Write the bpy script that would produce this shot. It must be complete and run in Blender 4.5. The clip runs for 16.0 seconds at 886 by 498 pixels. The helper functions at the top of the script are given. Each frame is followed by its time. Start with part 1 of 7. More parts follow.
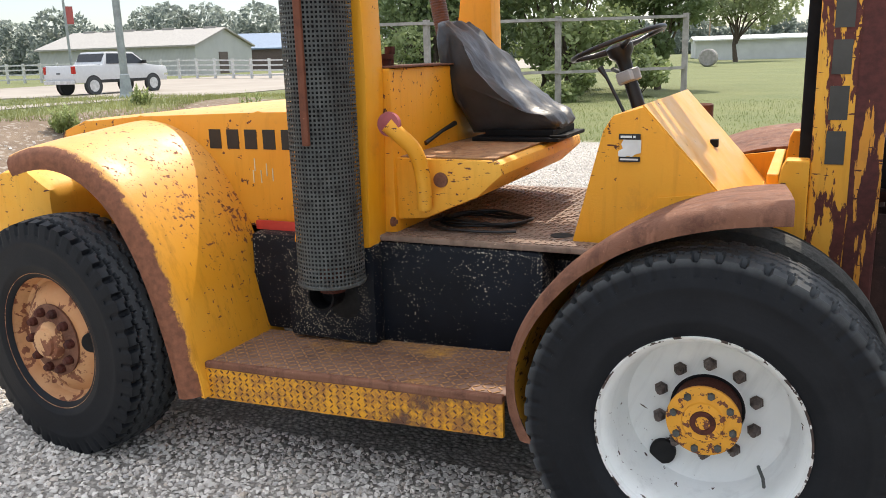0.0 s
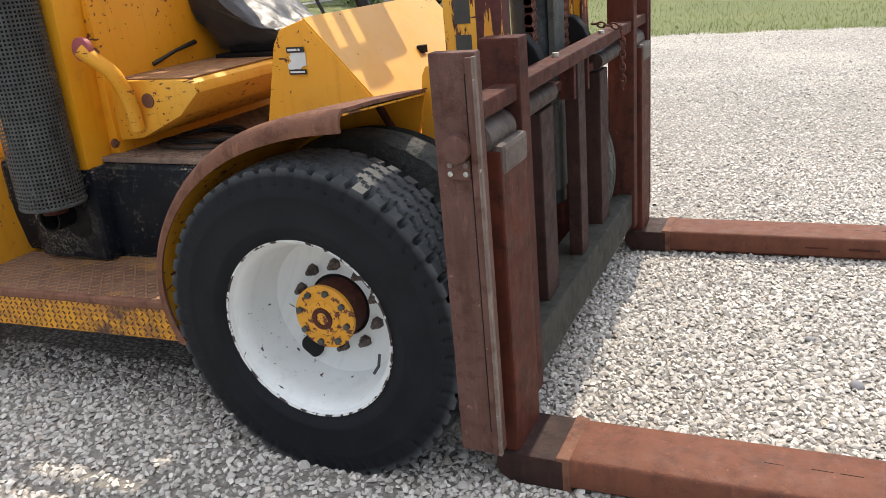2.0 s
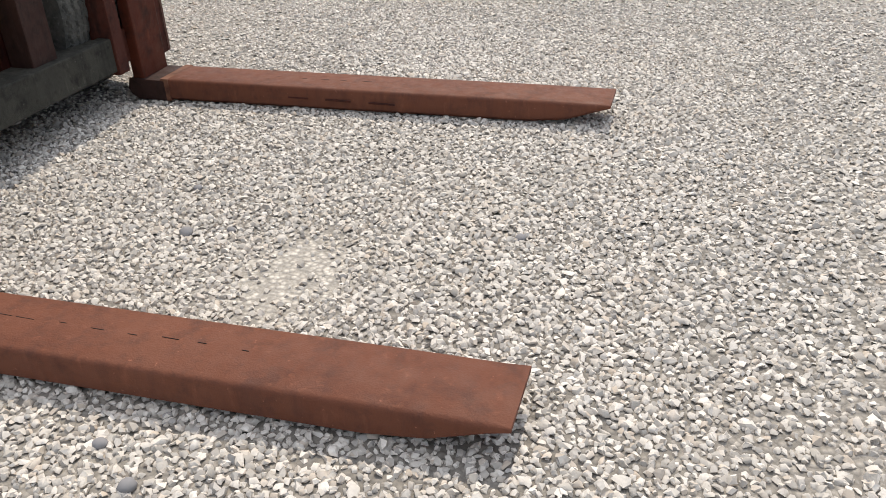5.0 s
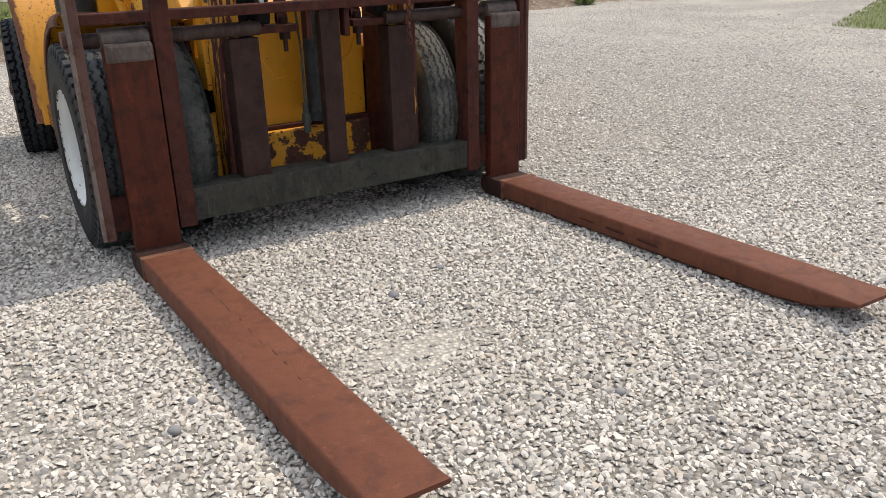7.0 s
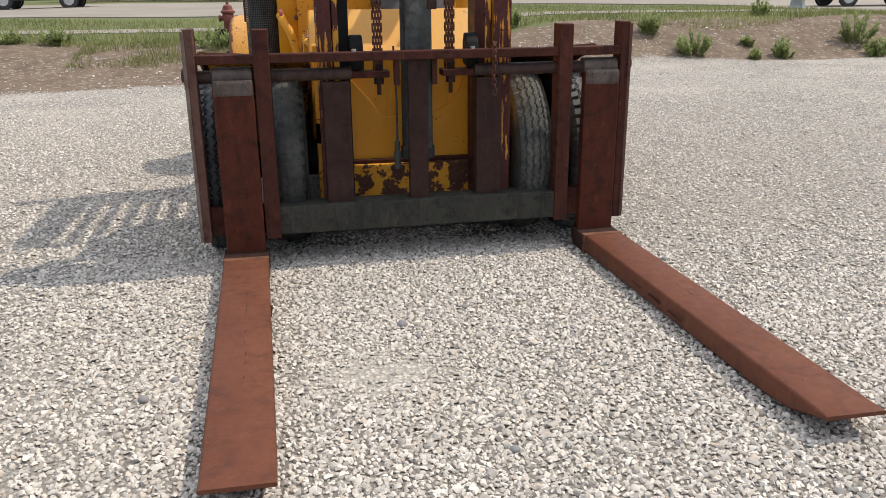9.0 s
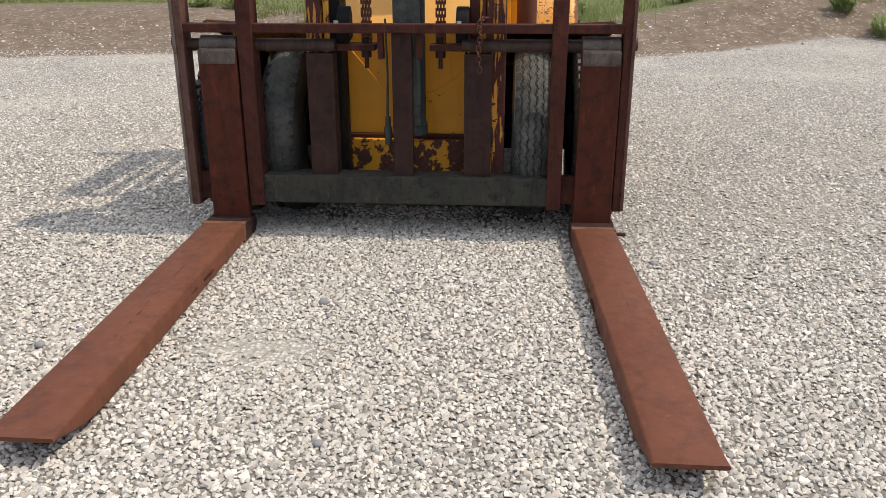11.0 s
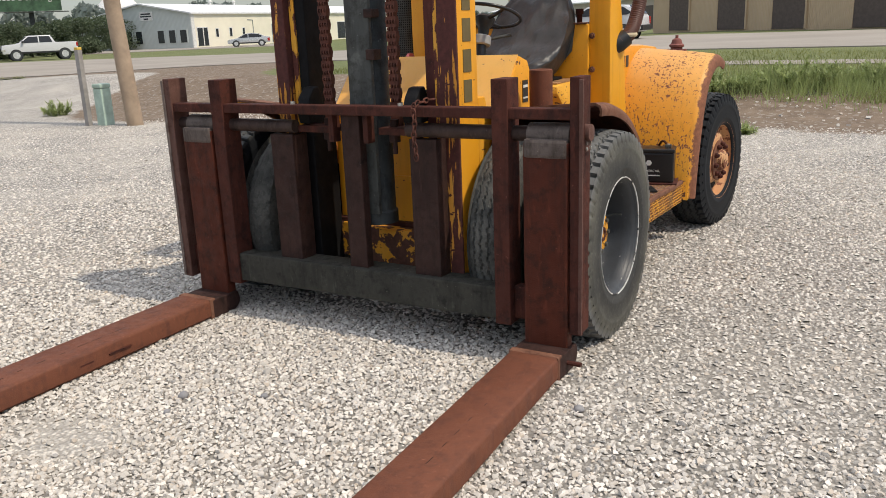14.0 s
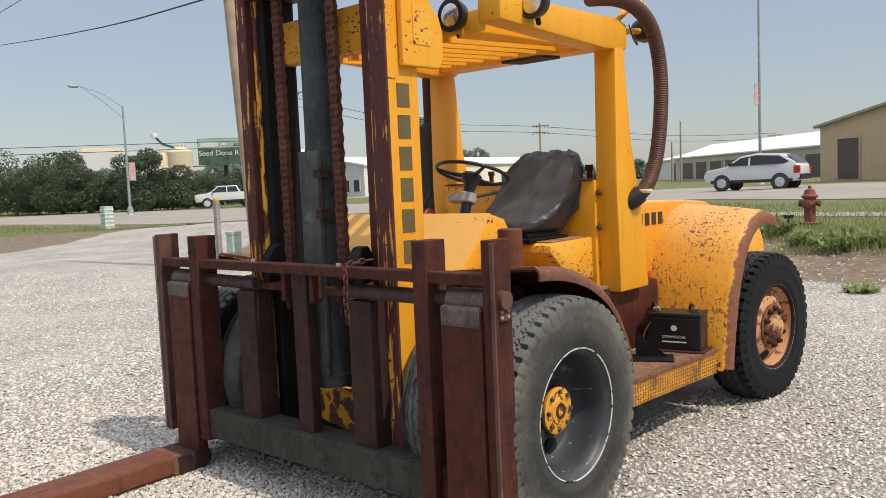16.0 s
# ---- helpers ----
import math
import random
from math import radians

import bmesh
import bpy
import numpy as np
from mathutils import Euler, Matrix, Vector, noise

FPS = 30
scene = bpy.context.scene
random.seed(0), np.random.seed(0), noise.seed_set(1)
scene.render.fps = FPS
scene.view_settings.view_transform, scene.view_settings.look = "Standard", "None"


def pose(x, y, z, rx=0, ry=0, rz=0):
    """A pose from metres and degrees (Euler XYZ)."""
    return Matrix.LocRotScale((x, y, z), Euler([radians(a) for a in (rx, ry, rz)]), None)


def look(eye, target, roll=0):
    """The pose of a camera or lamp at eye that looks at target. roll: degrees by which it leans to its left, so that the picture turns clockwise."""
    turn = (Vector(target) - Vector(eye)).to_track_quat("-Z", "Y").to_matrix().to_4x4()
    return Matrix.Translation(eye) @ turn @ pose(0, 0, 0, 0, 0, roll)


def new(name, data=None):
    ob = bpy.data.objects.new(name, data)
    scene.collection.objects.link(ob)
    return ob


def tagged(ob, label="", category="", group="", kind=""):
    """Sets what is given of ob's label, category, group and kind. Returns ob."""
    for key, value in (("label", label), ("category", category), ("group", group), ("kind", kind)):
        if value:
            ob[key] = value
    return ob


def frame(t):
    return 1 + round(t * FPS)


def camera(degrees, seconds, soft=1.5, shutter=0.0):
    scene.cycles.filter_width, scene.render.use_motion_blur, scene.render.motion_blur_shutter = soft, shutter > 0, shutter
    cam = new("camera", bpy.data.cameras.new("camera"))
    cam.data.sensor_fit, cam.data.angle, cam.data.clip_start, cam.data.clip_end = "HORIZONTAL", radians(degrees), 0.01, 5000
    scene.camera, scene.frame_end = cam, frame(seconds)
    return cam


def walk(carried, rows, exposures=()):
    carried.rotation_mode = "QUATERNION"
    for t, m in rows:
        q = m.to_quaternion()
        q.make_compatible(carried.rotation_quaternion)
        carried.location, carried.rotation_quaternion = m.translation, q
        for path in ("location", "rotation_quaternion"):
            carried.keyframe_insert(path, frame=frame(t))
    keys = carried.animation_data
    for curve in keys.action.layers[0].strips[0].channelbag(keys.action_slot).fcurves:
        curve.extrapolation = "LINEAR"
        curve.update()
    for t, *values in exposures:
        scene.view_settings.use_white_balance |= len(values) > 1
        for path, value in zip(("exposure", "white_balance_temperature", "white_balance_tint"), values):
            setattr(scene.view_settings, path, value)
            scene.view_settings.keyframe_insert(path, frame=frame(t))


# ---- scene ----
cam = camera(57.2, 16.0, soft=0.6)
PATH = [
    (0, (0.229, -3.408, 1.567), (-0.576, -1.637, 1.104), -1.8),
    (0.5, (0.485, -3.396, 1.59), (-0.3, -1.612, 1.141), -2.6),
    (1, (0.769, -3.256, 1.565), (0.006, -1.462, 1.119), -3.4),
    (1.5, (1.022, -3.172, 1.575), (0.252, -1.391, 1.088), -4.3),
    (2, (1.38, -3.066, 1.548), (0.567, -1.369, 0.869), -5.2),
    (2.5, (1.613, -2.917, 1.494), (0.759, -1.358, 0.576), -5.7),
    (3, (1.874, -2.636, 1.445), (1.102, -1.152, 0.348), -6.8),
    (3.5, (2.239, -2.563, 1.435), (1.638, -1.037, 0.29), -7.2),
    (4, (2.659, -2.531, 1.327), (2.246, -0.882, 0.273), -4.4),
    (4.2, (2.741, -2.517, 1.353), (2.404, -0.846, 0.306), -1.8),
    (6.3, (4.02, -1.947, 1.368), (2.771, -0.625, 0.535), -2.1),
    (6.5, (4.107, -1.886, 1.398), (2.746, -0.654, 0.603), -1.9),
    (7, (4.44, -1.749, 1.443), (2.85, -0.765, 0.734), -1.5),
    (7.5, (4.631, -1.552, 1.487), (2.91, -0.769, 0.838), -0.8),
    (8, (4.765, -1.254, 1.514), (2.972, -0.626, 0.891), -0.5),
    (8.5, (4.965, -0.956, 1.532), (3.127, -0.472, 0.912), -0.5),
    (9, (5.084, -0.681, 1.544), (3.216, -0.337, 0.919), -0.5),
    (9.2, (5.099, -0.55, 1.521), (3.222, -0.262, 0.891), -0.6),
    (11.3, (4.957, 0.815, 1.55), (3.096, 0.58, 0.854), -0.2),
    (11.5, (4.925, 0.959, 1.534), (3.074, 0.667, 0.834), -0.3),
    (12, (4.807, 1.301, 1.541), (2.984, 0.884, 0.832), -0.2),
    (12.5, (4.567, 1.634, 1.517), (2.777, 1.095, 0.806), -0.4),
    (13, (4.38, 1.98, 1.538), (2.624, 1.315, 0.85), -0.9),
    (13.5, (4.181, 2.278, 1.562), (2.464, 1.461, 0.942), -1.6),
    (14, (3.837, 2.465, 1.547), (2.176, 1.486, 1.018), -2.3),
    (14.5, (3.577, 2.673, 1.536), (1.979, 1.542, 1.124), -2.9),
    (15, (3.337, 2.872, 1.549), (1.796, 1.632, 1.248), -3.2),
    (15.5, (3.094, 3.009, 1.523), (1.592, 1.707, 1.308), -2.8),
    (16, (3.01, 3.169, 1.552), (1.524, 1.84, 1.388), -2.5),
]
walk(cam, [(t, look(eye, target, roll)) for t, eye, target, roll in PATH], [(0.0, 0.93), (0.8, 0.91), (1.5, 0.83), (2.0, 0.75), (2.5, 0.60), (3.0, 0.46), (3.5, 0.33), (6.5, 0.22), (9.0, 0.20), (12.5, 0.15), (14.5, 0.19), (16.0, 0.27)])

# ---- world, sun ----
SUN_AZ, SUN_EL = 95.0, 55.0
world = bpy.data.worlds.new("sky")
scene.world = world
world.use_nodes = True
wt = world.node_tree
sky = wt.nodes.new("ShaderNodeTexSky")
sky.sky_type = "NISHITA"
sky.sun_disc = False
sky.sun_elevation = radians(SUN_EL)
sky.sun_rotation = radians(90.0 - SUN_AZ)
sky.air_density, sky.dust_density, sky.ozone_density = 1.0, 0.8, 1.5
wt.links.new(sky.outputs[0], wt.nodes["Background"].inputs[0])
wt.nodes["Background"].inputs[1].default_value = 0.055
haze = wt.nodes.new("ShaderNodeBackground")   # veil of summer haze, brighter towards the zenith as under thin overcast
haze.inputs[0].default_value = (0.975, 0.99, 1.03, 1)
across = wt.nodes.new("ShaderNodeTexCoord")
upward = wt.nodes.new("ShaderNodeSeparateXYZ")
swell = wt.nodes.new("ShaderNodeMapRange")
for k, v in enumerate((0.0, 1.0, 0.17, 1.20)):
    swell.inputs[k + 1].default_value = v
square = wt.nodes.new("ShaderNodeMath")
square.operation = "MULTIPLY"
wt.links.new(across.outputs["Generated"], upward.inputs[0])
wt.links.new(upward.outputs[2], square.inputs[0])
wt.links.new(upward.outputs[2], square.inputs[1])
wt.links.new(square.outputs[0], swell.inputs[0])
wt.links.new(swell.outputs[0], haze.inputs[1])
veil = wt.nodes.new("ShaderNodeAddShader")
wt.links.new(wt.nodes["Background"].outputs[0], veil.inputs[0])
wt.links.new(haze.outputs[0], veil.inputs[1])
wt.links.new(veil.outputs[0], wt.nodes["World Output"].inputs[0])
sun = new("sun", bpy.data.lights.new("sun", "SUN"))
sun.data.energy, sun.data.angle, sun.data.color = 2.7, radians(0.55), (1.0, 0.885, 0.73)
sun.matrix_basis = look((20 * math.cos(radians(SUN_AZ)) * math.cos(radians(SUN_EL)),
                         20 * math.sin(radians(SUN_AZ)) * math.cos(radians(SUN_EL)),
                         20 * math.sin(radians(SUN_EL))), (0, 0, 0))

# ---- materials ----
class Nodes:
    """A node material with short calls for its nodes."""

    def __init__(self, name, rough=0.6, metal=0.0):
        self.mat = bpy.data.materials.new(name)
        self.mat.use_nodes = True
        self.t = self.mat.node_tree
        self.b = self.t.nodes["Principled BSDF"]
        self.b.inputs["Roughness"].default_value = rough
        self.b.inputs["Metallic"].default_value = metal
        self.co = self.t.nodes.new("ShaderNodeTexCoord").outputs["Object"]

    def put(self, value, socket):
        if isinstance(value, bpy.types.NodeSocket):
            self.t.links.new(value, socket)
        elif isinstance(value, tuple) and len(value) == 3 and socket.type == "RGBA":
            socket.default_value = (*value, 1)
        else:
            socket.default_value = value

    def stretch(self, sx, sy, sz):
        n = self.t.nodes.new("ShaderNodeMapping")
        n.inputs["Scale"].default_value = (sx, sy, sz)
        self.t.links.new(self.co, n.inputs[0])
        return n.outputs[0]

    def noise(self, scale, detail=4.0, rough=0.6, at=None):
        n = self.t.nodes.new("ShaderNodeTexNoise")
        n.inputs["Scale"].default_value, n.inputs["Detail"].default_value, n.inputs["Roughness"].default_value = scale, detail, rough
        self.t.links.new(at or self.co, n.inputs["Vector"])
        return n.outputs[0]

    def cells(self, scale, out="Distance", at=None, feature="F1"):
        n = self.t.nodes.new("ShaderNodeTexVoronoi")
        n.feature = feature
        n.inputs["Scale"].default_value = scale
        self.t.links.new(at or self.co, n.inputs["Vector"])
        return n.outputs[out]

    def ramp(self, value, lo, hi, a=0.0, b=1.0):
        n = self.t.nodes.new("ShaderNodeMapRange")
        for i, v in enumerate((lo, hi, a, b)):
            n.inputs[i + 1].default_value = v
        self.t.links.new(value, n.inputs[0])
        return n.outputs[0]

    def math(self, op, a, b=0.0):
        n = self.t.nodes.new("ShaderNodeMath")
        n.operation = op
        self.put(a, n.inputs[0])
        self.put(b, n.inputs[1])
        return n.outputs[0]

    def mix(self, f, a, b):
        n = self.t.nodes.new("ShaderNodeMix")
        n.data_type = "RGBA"
        self.put(f, n.inputs["Factor"])
        self.put(a, n.inputs[6])
        self.put(b, n.inputs[7])
        return n.outputs[2]

    def radius(self):
        """Distance from the wheel's axis."""
        v = self.t.nodes.new("ShaderNodeVectorMath")
        v.operation = "LENGTH"
        self.t.links.new(self.stretch(1, 0, 1), v.inputs[0])
        return v.outputs["Value"]

    def island(self):
        return self.t.nodes.new("ShaderNodeNewGeometry").outputs["Random Per Island"]

    def each(self):
        return self.t.nodes.new("ShaderNodeObjectInfo").outputs["Random"]

    def attribute(self, name):
        n = self.t.nodes.new("ShaderNodeAttribute")
        n.attribute_name = name
        return n.outputs["Fac"]

    def done(self, color, rough=None, bump=None, depth=0.01, strength=0.5):
        self.put(color, self.b.inputs["Base Color"])
        if rough is not None:
            self.put(rough, self.b.inputs["Roughness"])
        if bump is not None:
            n = self.t.nodes.new("ShaderNodeBump")
            n.inputs["Strength"].default_value, n.inputs["Distance"].default_value = strength, depth
            self.t.links.new(bump, n.inputs["Height"])
            self.t.links.new(n.outputs[0], self.b.inputs["Normal"])
        return self.mat


def plain(name, color, rough=0.6, metal=0.0, spread=0.25, scale=6.0, grain=60.0, depth=0.002, shine=0.5):
    """One colour with soft stains and a fine grain."""
    n = Nodes(name, rough, metal)
    n.b.inputs["Specular IOR Level"].default_value = shine
    dark = tuple(c * (1 - spread) for c in color)
    pale = tuple(min(1, c * (1 + spread * 0.6)) for c in color)
    c = n.mix(n.ramp(n.noise(scale), 0.3, 0.7), dark, pale)
    return n.done(c, n.ramp(n.noise(scale * 3), 0.3, 0.7, rough - 0.08, min(1, rough + 0.1)), n.noise(grain, 5), depth, 0.4)


def paint(name, color, fade, rust, wear=0.5, rough=0.38, chips=34.0, along=(1, 1, 1), rim=None, dash=0.05, bleach_sheen=0.0, runs=0.4, top_tint=(0.60, 0.345, 0.135)):
    """Old enamel: faded patches, chips down to rust with ragged edges, scratches, dark runs; rim is (axis, from, to, raggedness) of an edge worn to rust."""
    n = Nodes(name, rough)
    at = n.stretch(*along)
    base = n.mix(n.ramp(n.noise(2.2, 5), 0.35, 0.7), color, fade)
    streak = n.ramp(n.noise(4.0, 6, 0.65, n.stretch(6, 6, 0.7)), 0.52, 0.8, 0.0, runs)
    base = n.mix(streak, base, tuple(c * 0.55 for c in color))
    base = n.mix(n.ramp(n.noise(7, 6, 0.7), 0.6, 0.85, 0.0, 0.35), base, tuple(c * 2.2 for c in rust))
    if bleach_sheen:   # upward faces tinted: chalked, dusty enamel with sky sheen put into the colour
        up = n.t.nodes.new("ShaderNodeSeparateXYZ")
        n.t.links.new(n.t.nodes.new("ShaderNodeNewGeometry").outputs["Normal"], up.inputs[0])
        chalk_sheen = n.math("MULTIPLY", n.ramp(up.outputs[2], 0.35, 0.9, 0.0, bleach_sheen), n.ramp(n.noise(3.5, 6, 0.7), 0.25, 0.6, 0.55, 1.0))
        base = n.mix(chalk_sheen, base, top_tint)
    patch = n.math("MULTIPLY", n.math("SUBTRACT", n.ramp(n.noise(1.5, 3), 0.34, 0.68), 0.35), 0.17)
    spot = n.math("ADD", n.noise(chips, 6, 0.62, at), patch)
    chip = n.ramp(spot, 0.775 - 0.13 * wear, 0.795 - 0.13 * wear)
    slash = n.math("ADD", n.noise(46, 3, 0.5, n.stretch(0.22, 0.45, 1.2)), n.math("MULTIPLY", patch, 0.6))
    chip = n.math("MAXIMUM", chip, n.ramp(slash, 0.775 - dash * wear, 0.79 - dash * wear))
    if rim:
        sep = n.t.nodes.new("ShaderNodeSeparateXYZ")
        n.t.links.new(n.co, sep.inputs[0])
        off = n.math("ADD", n.math("ABSOLUTE", sep.outputs[rim[0]]), n.math("MULTIPLY", n.math("SUBTRACT", n.noise(9, 8, 0.75), 0.5), rim[3]))
        chip = n.math("MAXIMUM", chip, n.ramp(off, rim[1], rim[2]))
    brown = n.mix(n.ramp(n.noise(40), 0.35, 0.65), rust, tuple(c * 1.6 for c in rust))
    c = n.mix(chip, base, brown)
    r = n.ramp(n.math("MAXIMUM", chip, n.ramp(n.noise(5, 5), 0.4, 0.75, 0, 0.5)), 0, 1, rough, 0.85)
    return n.done(c, r, n.math("SUBTRACT", n.noise(120, 3), chip), 0.002, 0.35)


def rusted(name, color, pale, dark, rough=0.72, scale=3.0, scratch=0.3):
    """Rusted steel: patches, pits, vertical runs, and a few scraped streaks."""
    n = Nodes(name, rough)
    n.b.inputs["Specular IOR Level"].default_value = 0.22
    c = n.mix(n.ramp(n.noise(scale, 7, 0.65), 0.3, 0.72), color, pale)
    c = n.mix(n.ramp(n.noise(14, 8, 0.7), 0.5, 0.68, 0, 0.85), c, dark)
    c = n.mix(n.ramp(n.noise(11, 5, 0.65, n.stretch(1.6, 1.6, 0.22)), 0.5, 0.68, 0, 0.55), c, dark)
    c = n.mix(n.ramp(n.noise(26, 4, 0.6, n.stretch(1.0, 1.0, 0.3)), 0.60, 0.72, 0, 0.6), c, tuple(min(1, p * 1.35) for p in pale))
    c = n.mix(n.ramp(n.noise(9, 4, 0.6, n.stretch(0.35, 1, 1)), 0.64, 0.74, 0, scratch), c, tuple(min(1, p * 1.7) for p in pale))
    c = n.mix(n.ramp(n.noise(70, 3, 0.5), 0.70, 0.74, 0, 0.5), c, tuple(min(1, p * 2.2 + 0.02) for p in pale))
    pits = n.noise(180, 4)
    return n.done(c, n.ramp(n.noise(20), 0.3, 0.7, rough - 0.1, min(1, rough + 0.14)), n.math("ADD", pits, n.noise(25, 5)), 0.004, 0.5)


yellow = paint("yellow_paint", (0.78, 0.325, 0.008), (0.79, 0.37, 0.022), (0.085, 0.028, 0.016), 0.66, 0.45)
yellow_clean = paint("guard_yellow_paint", (0.76, 0.33, 0.008), (0.78, 0.37, 0.02), (0.085, 0.028, 0.016), 0.12, 0.42)
yellow_scraped = paint("scraped_yellow_paint", (0.70, 0.29, 0.010), (0.74, 0.36, 0.03), (0.07, 0.028, 0.018), 2.1, 0.55, 12.0)
yellow_worn = paint("worn_yellow_paint", (0.77, 0.33, 0.010), (0.80, 0.42, 0.05), (0.10, 0.036, 0.020), 1.15, 0.55, 56.0, (0.5, 0.5, 1.0))
yellow_hood = paint("hood_yellow_paint", (0.72, 0.285, 0.008), (0.74, 0.325, 0.025), (0.10, 0.036, 0.022), 0.75, 0.5, 34.0, (1, 1, 1), (0, 3.0, 3.03, 0.30), 0.05, 0.8)
fender_paint = paint("fender_paint", (0.70, 0.295, 0.012), (0.72, 0.335, 0.03), (0.15, 0.058, 0.030), 1.12, 0.42, 48.0, (1.25, 1.25, 0.55), (1, 1.122, 1.134, 0.11), 0.085, 0.6, 0.75)
# dash slope: this paler yellow carries painted-in sky glare besides dust
yellow_glare = paint("glare_yellow_paint", (0.79, 0.37, 0.025), (0.81, 0.43, 0.07), (0.12, 0.05, 0.03), 0.3, 0.34, bleach_sheen=0.75, top_tint=(0.81, 0.50, 0.18))
yellow_mast = paint("mast_yellow_paint", (0.74, 0.31, 0.012), (0.78, 0.42, 0.05), (0.075, 0.02, 0.015), 1.78, 0.55, 22.0, (1.0, 1.0, 0.24))
flange_mast = paint("flaked_mast_paint", (0.62, 0.24, 0.014), (0.70, 0.34, 0.05), (0.06, 0.016, 0.013), 2.65, 0.55, 30.0, (1.0, 1.0, 0.11))
tan_rim = paint("orange_rim_paint", (0.48, 0.21, 0.075), (0.60, 0.36, 0.18), (0.16, 0.06, 0.03), 1.5, 0.6, 16.0)
rim_worn = paint("worn_rim_edge", (0.52, 0.52, 0.50), (0.62, 0.62, 0.60), (0.02, 0.02, 0.021), 1.5, 0.5, 22.0)
white_edge = paint("chipped_white_edge", (0.74, 0.75, 0.73), (0.62, 0.61, 0.58), (0.045, 0.03, 0.025), 1.9, 0.45, 30.0)
white_rim = paint("white_rim_paint", (0.76, 0.775, 0.765), (0.66, 0.685, 0.665), (0.05, 0.03, 0.024), 0.42, 0.38)
black_rim = paint("black_rim_paint", (0.022, 0.025, 0.030), (0.060, 0.067, 0.076), (0.30, 0.30, 0.29), 0.35, 0.42)


def speckled(name, color, dots):
    """Black enamel spattered with small pale specks."""
    n = Nodes(name, 0.55)
    n.b.inputs["Specular IOR Level"].default_value = 0.18
    spread = n.ramp(n.noise(4.5, 5), 0.36, 0.60, 0.20, 0.60)
    dot = n.math("LESS_THAN", n.cells(150), n.math("MULTIPLY", spread, n.ramp(n.cells(150, "Color"), 0.32, 1.0, 0.0, 1.15)))
    c = n.mix(n.ramp(n.noise(5, 5), 0.3, 0.7), color, tuple(v * 2.0 for v in color))
    return n.done(n.mix(dot, c, dots), None, n.noise(40, 4), 0.002, 0.3)


black_paint = speckled("black_frame_paint", (0.0035, 0.0048, 0.0078), (0.50, 0.45, 0.34))
hub_paint = paint("hub_paint", (0.74, 0.32, 0.015), (0.72, 0.34, 0.03), (0.10, 0.035, 0.02), 1.25, 0.5, 40.0)
rust_lip = rusted("rusted_edge", (0.15, 0.066, 0.040), (0.215, 0.104, 0.066), (0.075, 0.032, 0.022))
rust_dark = rusted("dark_rust", (0.056, 0.017, 0.012), (0.096, 0.030, 0.020), (0.020, 0.009, 0.008))
rust_shank = rusted("shank_rust", (0.070, 0.0155, 0.008), (0.104, 0.026, 0.013), (0.028, 0.010, 0.007), 0.6, 2.0, 0.4)
rust_plate = rusted("pitted_plate_rust", (0.098, 0.047, 0.037), (0.156, 0.084, 0.067), (0.060, 0.024, 0.017), 0.55, 5.0, 0.3)
steel_edge = rusted("bare_edge_steel", (0.17, 0.135, 0.115), (0.26, 0.215, 0.19), (0.10, 0.06, 0.045), 0.5, 6.0, 0.4)
worn_hook = rusted("worn_hook_steel", (0.085, 0.066, 0.058), (0.16, 0.128, 0.112), (0.04, 0.028, 0.024), 0.5, 6.0, 0.5)
shaft_steel = rusted("shaft_steel", (0.040, 0.024, 0.020), (0.078, 0.050, 0.042), (0.018, 0.012, 0.010), 0.5, 6.0, 0.4)
rust_fork = rusted("fork_rust", (0.132, 0.046, 0.026), (0.165, 0.062, 0.035), (0.09, 0.036, 0.024), 0.62, 1.3, 0.06)
rust_mast = rusted("mast_rust", (0.055, 0.013, 0.012), (0.10, 0.028, 0.02), (0.02, 0.008, 0.008), 0.5, 4.0, 0.15)
rust_chain = rusted("chain_rust", (0.10, 0.035, 0.025), (0.16, 0.062, 0.042), (0.03, 0.016, 0.014))
steel_grey = rusted("grey_steel", (0.055, 0.060, 0.058), (0.10, 0.105, 0.098), (0.03, 0.028, 0.026), 0.6, 5.0, 0.5)
cylinder_grey = rusted("slate_grey_paint", (0.028, 0.033, 0.036), (0.062, 0.070, 0.072), (0.014, 0.015, 0.016), 0.55, 4.0, 0.6)
steel_bar = rusted("weathered_bar_steel", (0.031, 0.031, 0.026), (0.072, 0.069, 0.058), (0.013, 0.014, 0.012), 0.75, 7.0, 0.4)
steel_brown = rusted("brown_steel", (0.031, 0.0145, 0.012), (0.054, 0.027, 0.022), (0.014, 0.009, 0.008), 0.65, 6.0, 0.3)
black_steel = plain("black_steel", (0.007, 0.007, 0.008), 0.7, 0, 0.4, 8, 60, 0.003, 0.2)
bright = plain("bright_bolt", (0.55, 0.54, 0.50), 0.35, 0.8)


